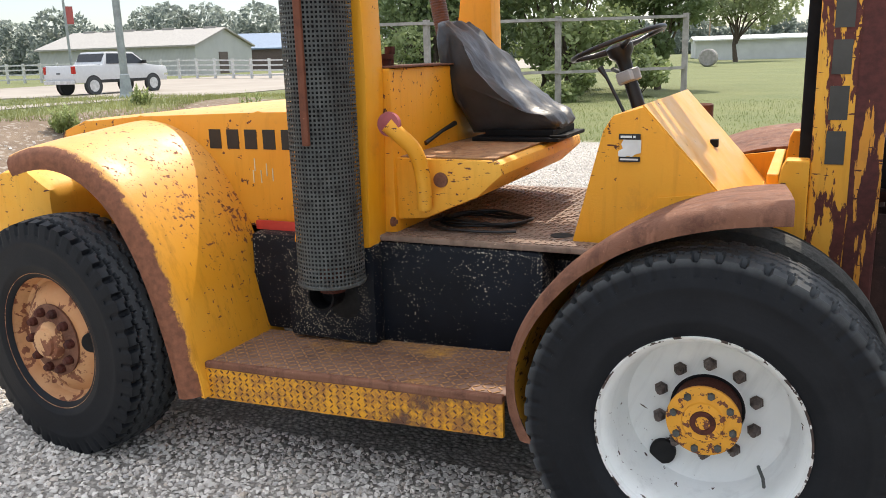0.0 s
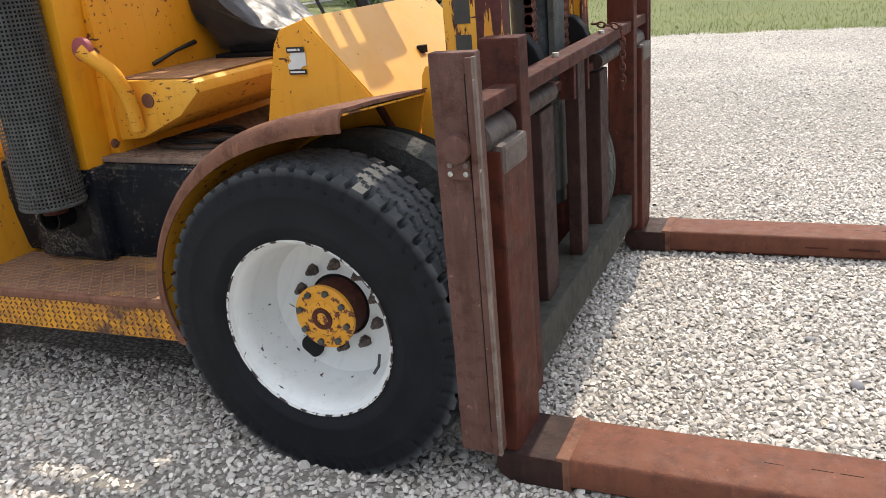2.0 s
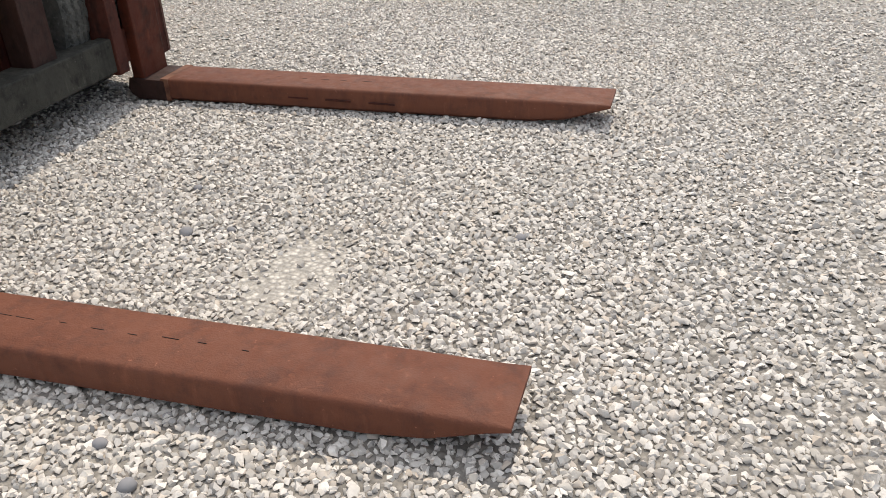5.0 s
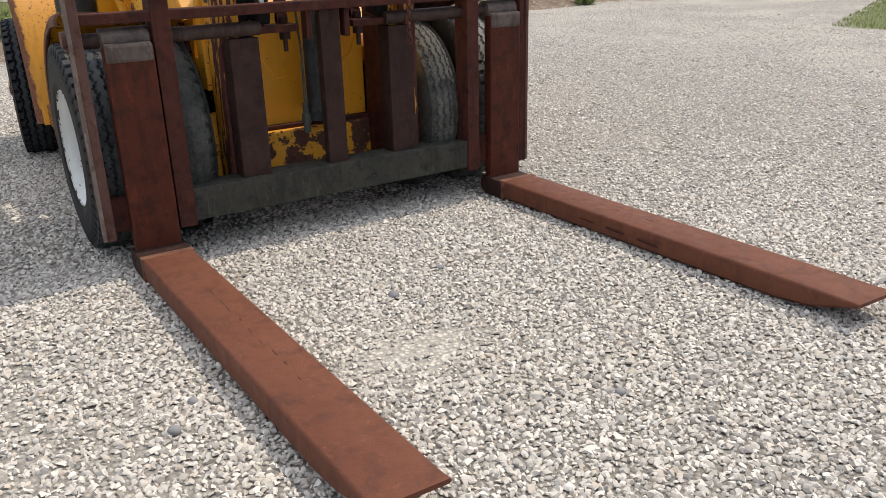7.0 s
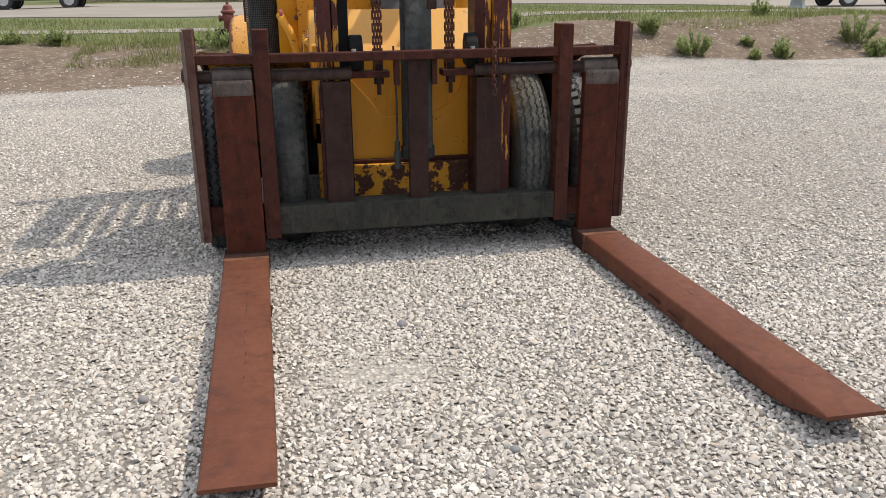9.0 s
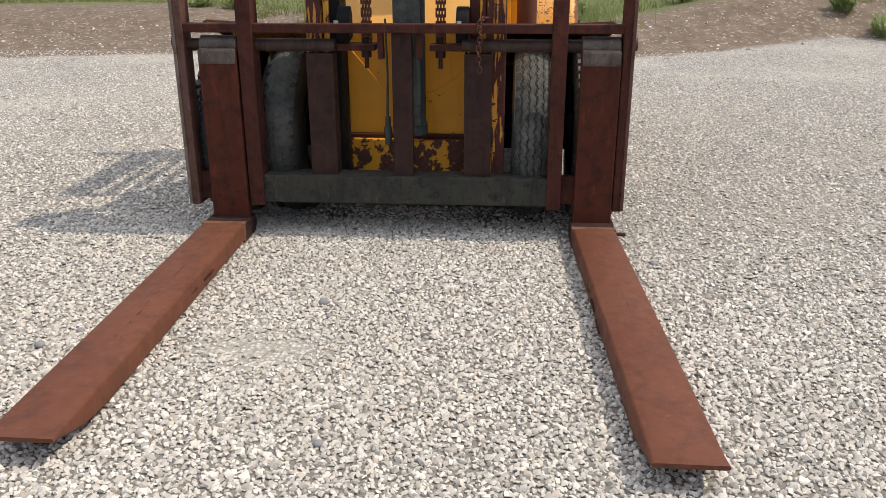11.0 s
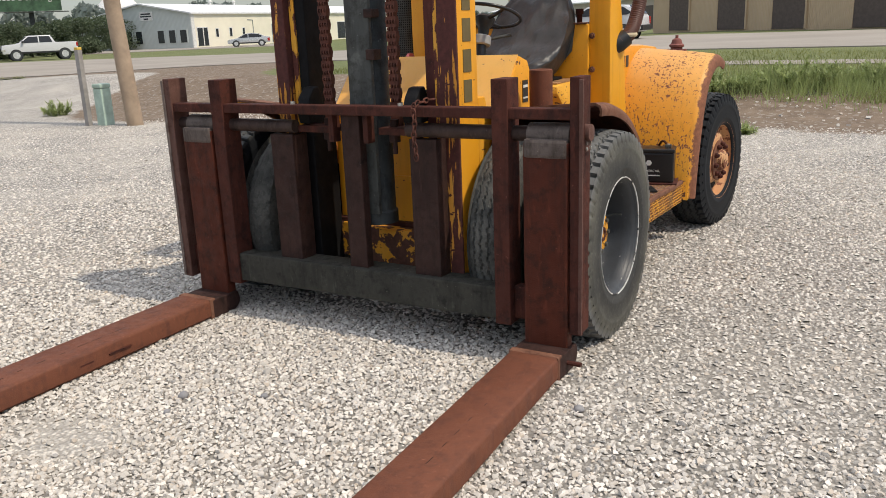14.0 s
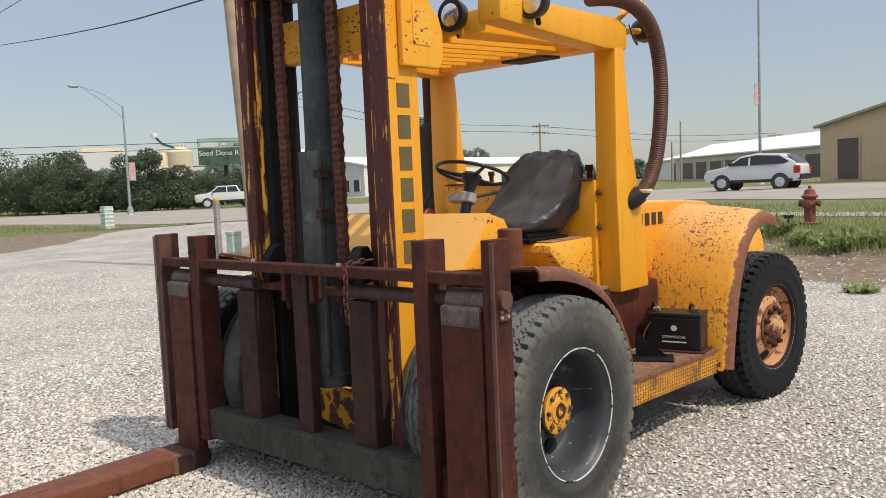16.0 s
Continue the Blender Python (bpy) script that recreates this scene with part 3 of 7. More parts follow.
def tyre_mesh(name, R, W, rim, lugs=46, depth=0.014, worn=False, crown=0.012, notch=0.3):
    """Truck tyre: bulged walls with rings, zigzag ribs and notched shoulders."""
    na = lugs * 10
    wall = [(rim, 0.40), (rim + 0.012, 0.455), (rim + 0.05, 0.485), (rim + 0.055, 0.492), (rim + 0.062, 0.488), (rim + 0.12, 0.5),
            (R - 0.10, 0.492), (R - 0.095, 0.498), (R - 0.085, 0.49), (R - 0.062, 0.478), (R - 0.050, 0.471), (R - 0.030, 0.459), (R - 0.012, 0.446)]
    us = np.linspace(-0.43, 0.43, 27)
    prof = [(r, -u, 0) for r, u in wall] + [(R - crown * (u / 0.43) ** 2, u, 1) for u in us] + [(r, u, 0) for r, u in wall[::-1]]
    verts = []
    for k in range(na):
        ph = k / 10.0
        a = PI2 * k / na
        for idx, (r, u, tread) in enumerate(prof):
            cut = 0.0
            slot = (k % 10) < 3
            if tread:
                zig = 0.028 * tri(ph)
                for g in (-0.27, -0.09, 0.09, 0.27):
                    if abs(u - g - zig) < 0.017:
                        cut = depth * (0.85 if worn else 1.0)
                if abs(u) > 0.33 and slot:
                    cut = depth * (notch if worn else 1.25)
            elif r > R - 0.052 and slot and not worn:
                cut = depth * 0.7
                u *= 0.982
            rr = r - cut
            verts.append((rr * math.cos(a), u * W, rr * math.sin(a)))
    n = len(prof)
    faces = [(k * n + j, k * n + j + 1, ((k + 1) % na) * n + j + 1, ((k + 1) % na) * n + j) for k in range(na) for j in range(n - 1)]
    me = mesh_of(name, verts, faces)
    me.flip_normals()
    me.shade_smooth()
    me.set_sharp_from_angle(angle=radians(40))
    return me


TYRE_FRONT = tyre_mesh("tyre", 0.528, 0.275, 0.286, 52, 0.016)
TYRE_FRONT_WORN = tyre_mesh("tyre", 0.517, 0.222, 0.272, worn=True, crown=0.03)
TYRE_FRONT_BALD = tyre_mesh("tyre", 0.518, 0.222, 0.272, lugs=40, depth=0.005, worn=True, crown=0.045, notch=2.6)
TYRE_REAR = tyre_mesh("tyre", 0.505, 0.275, 0.265, 44, 0.017)


def front_wheel(side, paint_rim, rubber_mat, label):
    """Outer dual wheel with a deep dish; outwards is -y before the turn."""
    w = new("front_wheel")
    w.parent = truck
    w.matrix_basis = pose(0, -1.012 if side < 0 else 1.045, 0.50, 0, 25 if side < 0 else -30, 0 if side < 0 else 180)
    tagged(w, label)
    me = TYRE_FRONT.copy()
    me.transform(Matrix.Translation((0, -0.068, 0)))
    part("tyre", me, rubber_mat, w)
    dish = [(0.276, 0.15), (0.288, 0.186), (0.297, 0.194), (0.297, 0.186), (0.284, 0.176), (0.270, 0.158), (0.264, 0.115), (0.259, 0.070),
            (0.250, 0.030), (0.236, 0.006), (0.212, -0.006), (0.18, -0.010), (0.11, -0.010), (0.11, -0.03), (0.20, -0.03), (0.266, -0.02), (0.272, 0.12)]
    part("rim", lathe(dish, (0, 0, 0), "y", -1, 72, close=True), paint_rim, w, smooth=30)
    part("rim_edge", lathe([(0.2965, 0.180), (0.2985, 0.190), (0.2965, 0.1965), (0.291, 0.1945)], (0, 0, 0), "y", -1, 72, close=True), rim_worn if side > 0 else white_edge, w, smooth=40)
    part("hub", lathe([(0.100, -0.02), (0.100, 0.06), (0.096, 0.068), (0.094, 0.074)], (0, 0, 0), "y", -1, 36), rust_dark, w, smooth=30)
    part("hub_cap", lathe([(0.094, 0.06), (0.106, 0.074), (0.107, 0.088), (0.10, 0.092), (0.062, 0.093), (0.058, 0.099), (0.035, 0.101), (0.0001, 0.101)], (0, 0, 0), "y", -1, 40), hub_paint, w, smooth=30)
    part("cap_ring", lathe([(0.038, 0.099), (0.036, 0.105), (0.022, 0.105), (0.020, 0.099)], (0, 0, 0), "y", -1, 24, close=True), rust_dark, w)
    for k in range(8):
        a = PI2 * k / 8 + 0.2
        part("cap_bolt", lathe([(0.011, 0), (0.011, 0.014), (0.007, 0.015), (0.0001, 0.015)], (0.087 * math.cos(a), -0.09, 0.087 * math.sin(a)), "y", -1, 6), steel_grey, w)
    for k in range(10):
        a = PI2 * k / 10 + 0.1
        c = (0.145 * math.cos(a), 0.010, 0.145 * math.sin(a))
        part("wheel_nut", lathe([(0.021, 0), (0.022, 0.004), (0.0165, 0.005), (0.0165, 0.020), (0.012, 0.025), (0.009, 0.040), (0.0001, 0.041)], c, "y", -1, 6), worn_hook, w, smooth=30)
    a = radians(257)
    part("hand_hole", lathe([(0.040, -0.03), (0.040, 0.006), (0.0001, 0.006)], (0.203 * math.cos(a), 0.0, 0.203 * math.sin(a)), "y", -1, 24), dark_hole, w)
    part("valve", sweep([(0.2, -0.04, -0.06), (0.222, -0.08, -0.068), (0.228, -0.12, -0.07)], 0.005, 8), steel_grey, w)
    return w


front_wheel(-1, white_rim, rubber, "front wheel with white rim, rusty nuts and yellow hub")
front_wheel(1, black_rim, tyre_mud, "front wheel with chipped black rim and rusty yellow hub")
for s in (-1, 1):
    w = new("inner_front_wheel")
    w.parent = truck
    w.matrix_basis = pose(0, 0.735 if s > 0 else -0.715, 0.506, 0, 40 * s, 0)
    tagged(w, "inner dual wheel with bald, dirty dark grey tyre" if s < 0 else "inner dual wheel with worn dusty grey tyre")
    part("tyre", (TYRE_FRONT_BALD if s < 0 else TYRE_FRONT_WORN).copy(), tyre_dark if s < 0 else tyre_grey, w)
    part("rim", lathe([(0.275, -0.11), (0.26, -0.05), (0.26, 0.05), (0.275, 0.11), (0.25, 0.11), (0.10, 0.06), (0.10, -0.06), (0.25, -0.11)], (0, 0, 0), "y", 1, 40, close=True), black_rim, w)


def rear_wheel(side):
    w = new("rear_wheel")
    w.parent = truck
    w.matrix_basis = pose(-2.535, side * 1.085, 0.482, 0, 70 if side < 0 else 168, (0 if side < 0 else 180) - 6)
    tagged(w, "steered rear wheel with rusty orange rim and black tyre")
    part("tyre", TYRE_REAR.copy(), rubber, w)
    disc = [(0.268, 0.09), (0.28, 0.124), (0.288, 0.128), (0.286, 0.118), (0.272, 0.108), (0.258, 0.075), (0.252, 0.055), (0.238, 0.048), (0.205, 0.075), (0.175, 0.092), (0.15, 0.094),
            (0.085, 0.094), (0.085, 0.06), (0.20, 0.03), (0.25, 0.03)]
    part("rim", lathe(disc, (0, 0, 0), "y", -1, 64, close=True), tan_rim, w, smooth=30)
    part("flange", lathe([(0.15, 0.09), (0.152, 0.104), (0.14, 0.108), (0.08, 0.11), (0.078, 0.10)], (0, 0, 0), "y", -1, 40), rust_lip, w, smooth=30)
    part("hub_cap", lathe([(0.08, 0.09), (0.08, 0.125), (0.072, 0.14), (0.058, 0.143), (0.055, 0.155), (0.03, 0.16), (0.0001, 0.16)], (0, 0, 0), "y", -1, 32), tan_rim, w, smooth=30)
    for k in range(10):
        a = PI2 * k / 10
        c = (0.122 * math.cos(a), -0.106, 0.122 * math.sin(a))
        part("wheel_nut", lathe([(0.019, 0), (0.019, 0.02), (0.015, 0.026), (0.012, 0.034), (0.0001, 0.035)], c, "y", -1, 10), rust_dark, w, smooth=30)
    to = w.matrix_basis.to_3x3().inverted() @ Vector((1.0, 0, 0.05) if side < 0 else (0.35, 0, -0.93))
    ray = Vector((to.x, 0, to.z)).normalized()
    bm = lathe([(0.042, -0.02), (0.042, 0.003), (0.039, 0.0045), (0.0001, 0.003)], (0, 0, 0), "y", -1, 20)
    tilt = Vector((0, -1, 0)).rotation_difference(ray * 0.5 + Vector((0, -0.82, 0)))
    bm.transform(Matrix.Translation(ray * 0.204 + Vector((0, -0.074, 0))) @ tilt.to_matrix().to_4x4())
    part("hand_hole", bm, dark_hole, w)
    return w


rear_wheel(-1)
rear_wheel(1)

# engine hood, counterweight, frame
part("hood", prism([(-1.36, 0.86), (-1.36, 1.372), (-1.9, 1.368), (-2.55, 1.35), (-2.9, 1.325), (-3.04, 1.28), (-3.10, 1.18), (-3.12, 0.86)], -0.578, 0.578, bevel=0.045), yellow_hood, truck, smooth=40)
part("counterweight", prism([(-2.80, 0.45), (-2.80, 1.05), (-2.95, 1.14), (-3.12, 1.12), (-3.2, 1.0), (-3.2, 0.55), (-3.08, 0.45)], -0.90, 0.90, bevel=0.05), yellow_worn, truck, smooth=40)
part("frame", box(-2.85, 0.10, -0.50, 0.50, 0.38, 0.80, 0.02), black_paint, truck)
for s in (-1, 1):
    part("side_tank", box(-1.92, -0.62, min(s * 0.665, s * 0.50), max(s * 0.665, s * 0.50), 0.44, 0.862, 0.03), black_paint if s < 0 else rust_mast, truck, smooth=40)
    if s < 0:
        part("tank_box", box(-1.70, -1.285, -0.735, -0.64, 0.45, 0.858, 0.028), black_paint, truck, smooth=40)
    part("red_strip", box(-1.93, -1.66, min(s * 0.60, s * 0.585), max(s * 0.60, s * 0.585), 0.862, 0.90), red_paint, truck)
part("rear_axle", sweep([(-2.52, -1.0, 0.49), (-2.52, 1.0, 0.49)], 0.07, 12), black_steel, truck)
part("front_axle", sweep([(0, -1.0, 0.506), (0, 1.0, 0.506)], 0.11, 16), black_steel, truck)
part("pipe_outlet", lathe([(0.0001, 0), (0.058, 0), (0.06, 0.10), (0.052, 0.10), (0.05, 0.02)], (-1.475, -0.73, 0.665), "y", -1, 24), black_steel, truck, smooth=40)
part("outlet_hole", lathe([(0.075, 0), (0.07, 0.006), (0.0001, 0.006)], (-1.425, -0.735, 0.625), "y", -1, 24), dark_hole, truck)

# floor of the cab, dash, front
cab_floor = part("cab_floor", box(-1.30, -0.30, -0.655, 0.655, 0.862, 0.885, 0.006), floor_plate, truck, "dull brown tread plate floor")
bt = bmesh.new()
for i in range(28):
    for j in range(40):
        m = Matrix.Translation((-1.26 + i * 0.030, -0.63 + j * 0.0315, 0.8855)) @ Matrix.Rotation(radians(45 if (i + j) % 2 else -45), 4, "Z")
        box(-0.0125, 0.0125, -0.0032, 0.0032, -0.002, 0.002, 0, bt, m)
part("floor_tread", bt, floor_plate, cab_floor, kind="stuff")
part("floor_hole", lathe([(0.045, 0), (0.044, 0.003), (0.0001, 0.003)], (-0.606, -0.471, 0.885), "z", 1, 20), dark_hole, truck)
part("bulkhead_lever", sweep([(-1.245, -0.31, 1.21), (-1.225, -0.18, 1.25), (-1.22, -0.05, 1.272)], [0.010, 0.008, 0.012], 8), plastic_black, truck, smooth=60)
part("dash_cowl", prism([(-0.56, 0.84), (-0.44, 1.29), (-0.405, 1.345), (-0.30, 1.376), (0.135, 0.885), (0.10, 0.80), (-0.1, 0.80)], -0.545, 0.558, bevel=0.012), yellow, truck, smooth=30)
part("dash_slope", prism([(-0.300, 1.381), (0.133, 0.8925), (0.137, 0.888), (-0.304, 1.376)], -0.535, 0.548), yellow_glare, truck, "dusty pale yellow sloping panel, sky glare painted into its colour")
part("front_back_plate", box(0.02, 0.06, -0.46, 0.46, 0.30, 0.98), yellow, truck)
part("front_plate", prism([(-0.37, 0.505), (0.39, 0.505), (0.39, 1.05), (0.31, 0.86), (0.155, 0.765), (-0.13, 0.765), (-0.205, 0.86), (-0.37, 1.05)], 0.125, 0.16, "x", 0.004), yellow, truck)
part("upper_plate", box(0.10, 0.14, -0.37, 0.40, 0.74, 1.13, 0.006), yellow, truck)
part("crossmember", prism([(0.0, -0.37), (0.20, -0.37), (0.30, 0.02), (0.22, 0.39), (0.0, 0.39)], 0.29, 0.49, "z", 0.012), yellow_scraped, truck)
part("seat_deck", prism([(-1.30, 1.182), (-0.835, 1.178), (-0.812, 1.165), (-0.806, 1.126), (-0.91, 1.036), (-1.13, 0.945), (-1.30, 0.93)], -0.572, 0.572, bevel=0.012), yellow_worn, truck, smooth=30)
part("deck_top", box(-1.24, -0.84, -0.555, 0.555, 1.180, 1.187, 0.003), tread_bar, truck)
part("bulkhead", box(-1.47, -1.25, -0.595, 0.60, 0.88, 1.525, 0.012), yellow, truck, smooth=30)
part("bulkhead_lid", box(-1.46, -1.235, -0.585, 0.59, 1.526, 1.534, 0.003), rust_lip, truck)
for x, y, r, h in ((-1.36, -0.42, 0.035, 0.05), (-1.40, -0.30, 0.022, 0.08), (-1.36, 0.50, 0.026, 0.09)):
    part("filler_cap", lathe([(r * 0.7, 0), (r * 0.7, h * 0.6), (r, h * 0.62), (r, h), (0.0001, h)], (x, y, 1.53), "z", 1, 16), rust_dark, truck, smooth=40)
for x, y, z in ((-1.285, -0.60, 1.30), (-1.285, -0.60, 0.93), (-1.29, 0.62, 1.24), (-1.29, 0.62, 1.45)):
    part("panel_bolt", lathe([(0.02, 0), (0.018, 0.012), (0.009, 0.014), (0.009, 0.022), (0.0001, 0.022)], (x + 0.02, y, z), "x", 1, 10), rust_lip, truck)
part("reflector", lathe([(0.03, 0), (0.029, 0.006), (0.0001, 0.007)], (-1.06, -0.573, 1.10), "y", -1, 16), rust_lip, truck)
part("filler_neck", sweep([(-1.205, -0.72, 1.325), (-1.16, -0.70, 1.28), (-1.115, -0.66, 1.22), (-1.11, -0.62, 1.10), (-1.12, -0.60, 0.99)], 0.030, 14, smooth_steps=2), yellow_worn, truck, smooth=60)
part("filler_lid", lathe([(0.045, 0), (0.047, 0.01), (0.045, 0.022), (0.0001, 0.026)], (-1.20, -0.70, 1.325), "y", -1, 20), cap_red, truck, "faded red filler lid", smooth=40)
part("dash_lever", sweep([(-0.44, -0.12, 1.30), (-0.53, -0.10, 1.46), (-0.56, -0.09, 1.50)], [0.007, 0.007, 0.014], 8), plastic_black, truck)
# small near-black block on the sloping panel
part("dash_dark_block", box(-0.135, -0.105, 0.02, 0.06, 1.175, 1.205), dark_hole, truck)
sticker = part("sticker", prism([(-0.382, 1.204), (-0.382, 1.222), (-0.366, 1.231), (-0.372, 1.246), (-0.364, 1.262), (-0.303, 1.262), (-0.303, 1.216), (-0.322, 1.211), (-0.335, 1.201), (-0.348, 1.206), (-0.362, 1.199)], -0.5495, -0.5462), sticker_white, truck, "torn black and white sticker")
part("sticker_band", box(-0.380, -0.305, -0.5512, -0.5490, 1.262, 1.282), letter_black, sticker)
part("sticker_foot", box(-0.380, -0.305, -0.5512, -0.5490, 1.184, 1.202), letter_black, sticker)
for a, b in ((-0.374, -0.335), (-0.33, -0.322)):
    part("sticker_bar", box(a, b, -0.5524, -0.5510, 1.268, 1.276), sticker_white, sticker)
part("sticker_bar", box(-0.374, -0.312, -0.5524, -0.5510, 1.190, 1.196), sticker_white, sticker)
plate = part("warning_plate", box(-0.40, -0.33, 0.5585, 0.5615, 1.12, 1.24), letter_black, truck, "black and white warning plate")
part("plate_bar", box(-0.395, -0.335, 0.5610, 0.5625, 1.20, 1.215), sticker_white, plate)
part("plate_bar", box(-0.395, -0.335, 0.5610, 0.5625, 1.14, 1.15), sticker_white, plate)

# steps with raised tread pattern
for s in (-1, 1):
    lo, hi = (-1.062, -0.655) if s < 0 else (0.655, 1.062)
    step = part("step", prism([(-1.862, 0.432), (-0.63, 0.470), (-0.63, 0.446), (-1.862, 0.408)], lo, hi, bevel=0.006), step_top, truck, "worn rusty tread plate step")
    skirt = part("step_skirt", prism([(-1.862, 0.425), (-0.63, 0.463), (-0.63, 0.325), (-1.862, 0.285)], s * 1.062, s * 1.082, bevel=0.005), step_front, truck, "yellow tread plate step edge")
    part("worn_edge", prism([(-1.862, 0.412), (-1.862, 0.438), (-0.63, 0.476), (-0.63, 0.446), (-0.9, 0.436), (-1.2, 0.43), (-1.5, 0.418)], s * 1.058, s * 1.086, bevel=0.008), rust_lip, skirt)
    bm, bt = bmesh.new(), bmesh.new()
    for i in range(42):
        for j in range(6):
            x = -1.84 + i * 0.0288
            z = 0.30 + j * 0.0205 + (x + 1.86) * 0.031
            t = radians(45 if (i + j) % 2 else -45)
            m = Matrix.Translation((x, s * 1.083, z)) @ Matrix.Rotation(t, 4, "Y")
            box(-0.0070, 0.0070, -0.0026, 0.0026, -0.0021, 0.0021, 0, bm, m)
        for j in range(13):
            x = -1.845 + i * 0.0288
            y = lo + 0.02 + j * 0.0305
            z = 0.4325 + (x + 1.862) * 0.0308
            t = radians(45 if (i + j) % 2 else -45)
            m = Matrix.Translation((x, y, z)) @ Matrix.Rotation(t, 4, "Z")
            box(-0.0125, 0.0125, -0.0032, 0.0032, -0.0022, 0.0022, 0, bt, m)
    part("skirt_tread", bm, rust_lip, skirt, kind="stuff")
    part("step_tread", bt, tread_bar, step, kind="stuff")

# rear fenders
REAR_ARC = [(-2.71, 1.226), (-2.61, 1.252), (-2.49, 1.262), (-2.36, 1.238), (-2.24, 1.177), (-2.13, 1.077), (-2.04, 0.933), (-1.97, 0.77), (-1.92, 0.60), (-1.885, 0.45), (-1.862, 0.31)]
FRONT_ARC = [(-0.545, 0.39), (-0.578, 0.48), (-0.585, 0.58), (-0.565, 0.69), (-0.515, 0.80), (-0.44, 0.905), (-0.345, 1.0), (-0.23, 1.075), (-0.11, 1.125), (0.02, 1.158), (0.12, 1.172), (0.208, 1.178)]


def fine_line(pts, n=3):
    """More points along a smooth line through the given ones."""
    out = []
    for k in range(len(pts) - 1):
        a, b, c, d = (Vector(pts[min(max(k + o, 0), len(pts) - 1)]) for o in (-1, 0, 1, 2))
        for i in range(n):
            u = i / n
            out.append(tuple(0.5 * (2 * b + (c - a) * u + (2 * a - 5 * b + 4 * c - d) * u * u + (3 * b - a - 3 * c + d) * u ** 3)))
    return out + [tuple(pts[-1])]


REAR_ARC, FRONT_ARC = fine_line(REAR_ARC), fine_line(FRONT_ARC)
for s in (-1, 1):
    rows = []
    for y, drop, up in ((1.142, 0.080, 0), (1.149, 0.052, 0), (1.145, 0.026, 0), (1.130, 0.008, 0), (1.10, 0, 0), (0.95, 0, 0.018), (0.75, 0, 0.035), (0.575, 0, 0.05)):
        line = []
        for k, (x, z) in enumerate(REAR_ARC):
            f = 1 - max(0, k / 3 - 6) / 6.0
            p, q = REAR_ARC[max(k - 1, 0)], REAR_ARC[min(k + 1, len(REAR_ARC) - 1)]
            out = Vector((p[1] - q[1], q[0] - p[0])).normalized()
            line.append((x + (1 - f) * up * 0.6 - out.x * drop, s * y, z + up * f - out.y * drop))
        rows.append(line if s < 0 else line[::-1])
    part("rear_fender", sheet(rows, 0.012), fender_paint, truck, "rear fender with scratched yellow paint and rusty rolled lip", smooth=60)
    seam = [(x, s * 0.584, z + 0.052 * (1 - max(0, k / 3 - 6) / 6.0)) for k, (x, z) in enumerate(REAR_ARC) if k < 28]
    part("fender_seam", sweep(seam, 0.007, 6), dark_hole, truck)
    part("fender_face", prism([(-1.862, 0.30), (-1.885, 0.45), (-1.875, 0.45), (-1.845, 0.30)], s * 0.66, s * 1.12), yellow_worn, truck)
    part("wheel_well", prism([(-2.78, 0.9), (-2.75, 1.19), (-2.36, 1.19), (-2.13, 1.03), (-1.93, 0.6), (-1.88, 0.42), (-2.0, 0.42), (-2.1, 0.8)], s * 0.56, s * 0.60), yellow_worn, truck)
    rows = []
    for y, up in ((1.203, -0.062), (1.207, -0.036), (1.196, -0.012), (1.172, 0.0), (0.98, -0.012), (0.78, -0.030), (0.556, -0.052)):
        line = []
        for k, (x, z) in enumerate(FRONT_ARC):
            f = min(1, k / 18.0)
            tip = max(0, k - 24) / 9.0
            line.append((x + (1 - f) * min(0.062, -up) * 0.9 * (1 if y > 1.1 else 0.3) - 0.042 * tip * (1.207 - y) / 0.65, s * y, z + up * f))
        rows.append(line if s > 0 else line[::-1])
    part("front_fender", sheet(rows, 0.012), rust_lip, truck, "front fender of rusty brown steel", smooth=50)
    part("fender_under", sheet([[(x + 0.02 * (1 - min(1, k / 18.0)) - 0.042 * max(0, k - 24) / 9.0 * (1.207 - y) / 0.65, s * y, z - (0.0135 + 0.085 * (1.17 - y)) * min(1, k / 18.0)) for k, (x, z) in enumerate(FRONT_ARC)][::(1 if s > 0 else -1)] for y in (1.17, 0.9, 0.57)], 0.006), yellow_worn if s < 0 else rust_dark, truck, smooth=50)
    part("inner_well", prism([(-0.56, 0.42), (-0.50, 0.80), (-0.24, 1.06), (0.08, 1.10), (0.162, 1.112), (0.105, 0.905), (0.0, 0.78), (-0.2, 0.42)], s * 0.535, s * 0.553), yellow, truck)
    part("well_strap", sweep([(-0.02, s * 0.565, 1.075), (0.06, s * 0.565, 0.93)], 0.014, 8), rust_dark, truck)

# overhead guard
for s in (-1, 1):
    a, b = sorted((s * 0.592, s * 0.738))
    part("guard_pillar", prism([(-1.295, 0.845), (-1.275, 1.50), (-1.29, 2.31), (-1.40, 2.31), (-1.465, 1.75), (-1.57, 1.36), (-1.65, 0.845)], a, b, bevel=0.02), yellow_clean, truck, smooth=30)
    part("guard_side_beam", prism([(-0.20, 2.33), (-0.20, 2.455), (-0.6, 2.462), (-1.34, 2.466), (-1.44, 2.44), (-1.44, 2.29), (-1.20, 2.278)], a, b, bevel=0.018), yellow_clean, truck, smooth=30)
part("guard_front_beam", box(-0.26, -0.20, -0.62, 0.60, 2.30, 2.40, 0.012), yellow_clean, truck, smooth=30)
part("guard_rear_beam", box(-1.42, -1.24, -0.60, 0.60, 2.30, 2.46, 0.02), yellow_clean, truck, smooth=30)
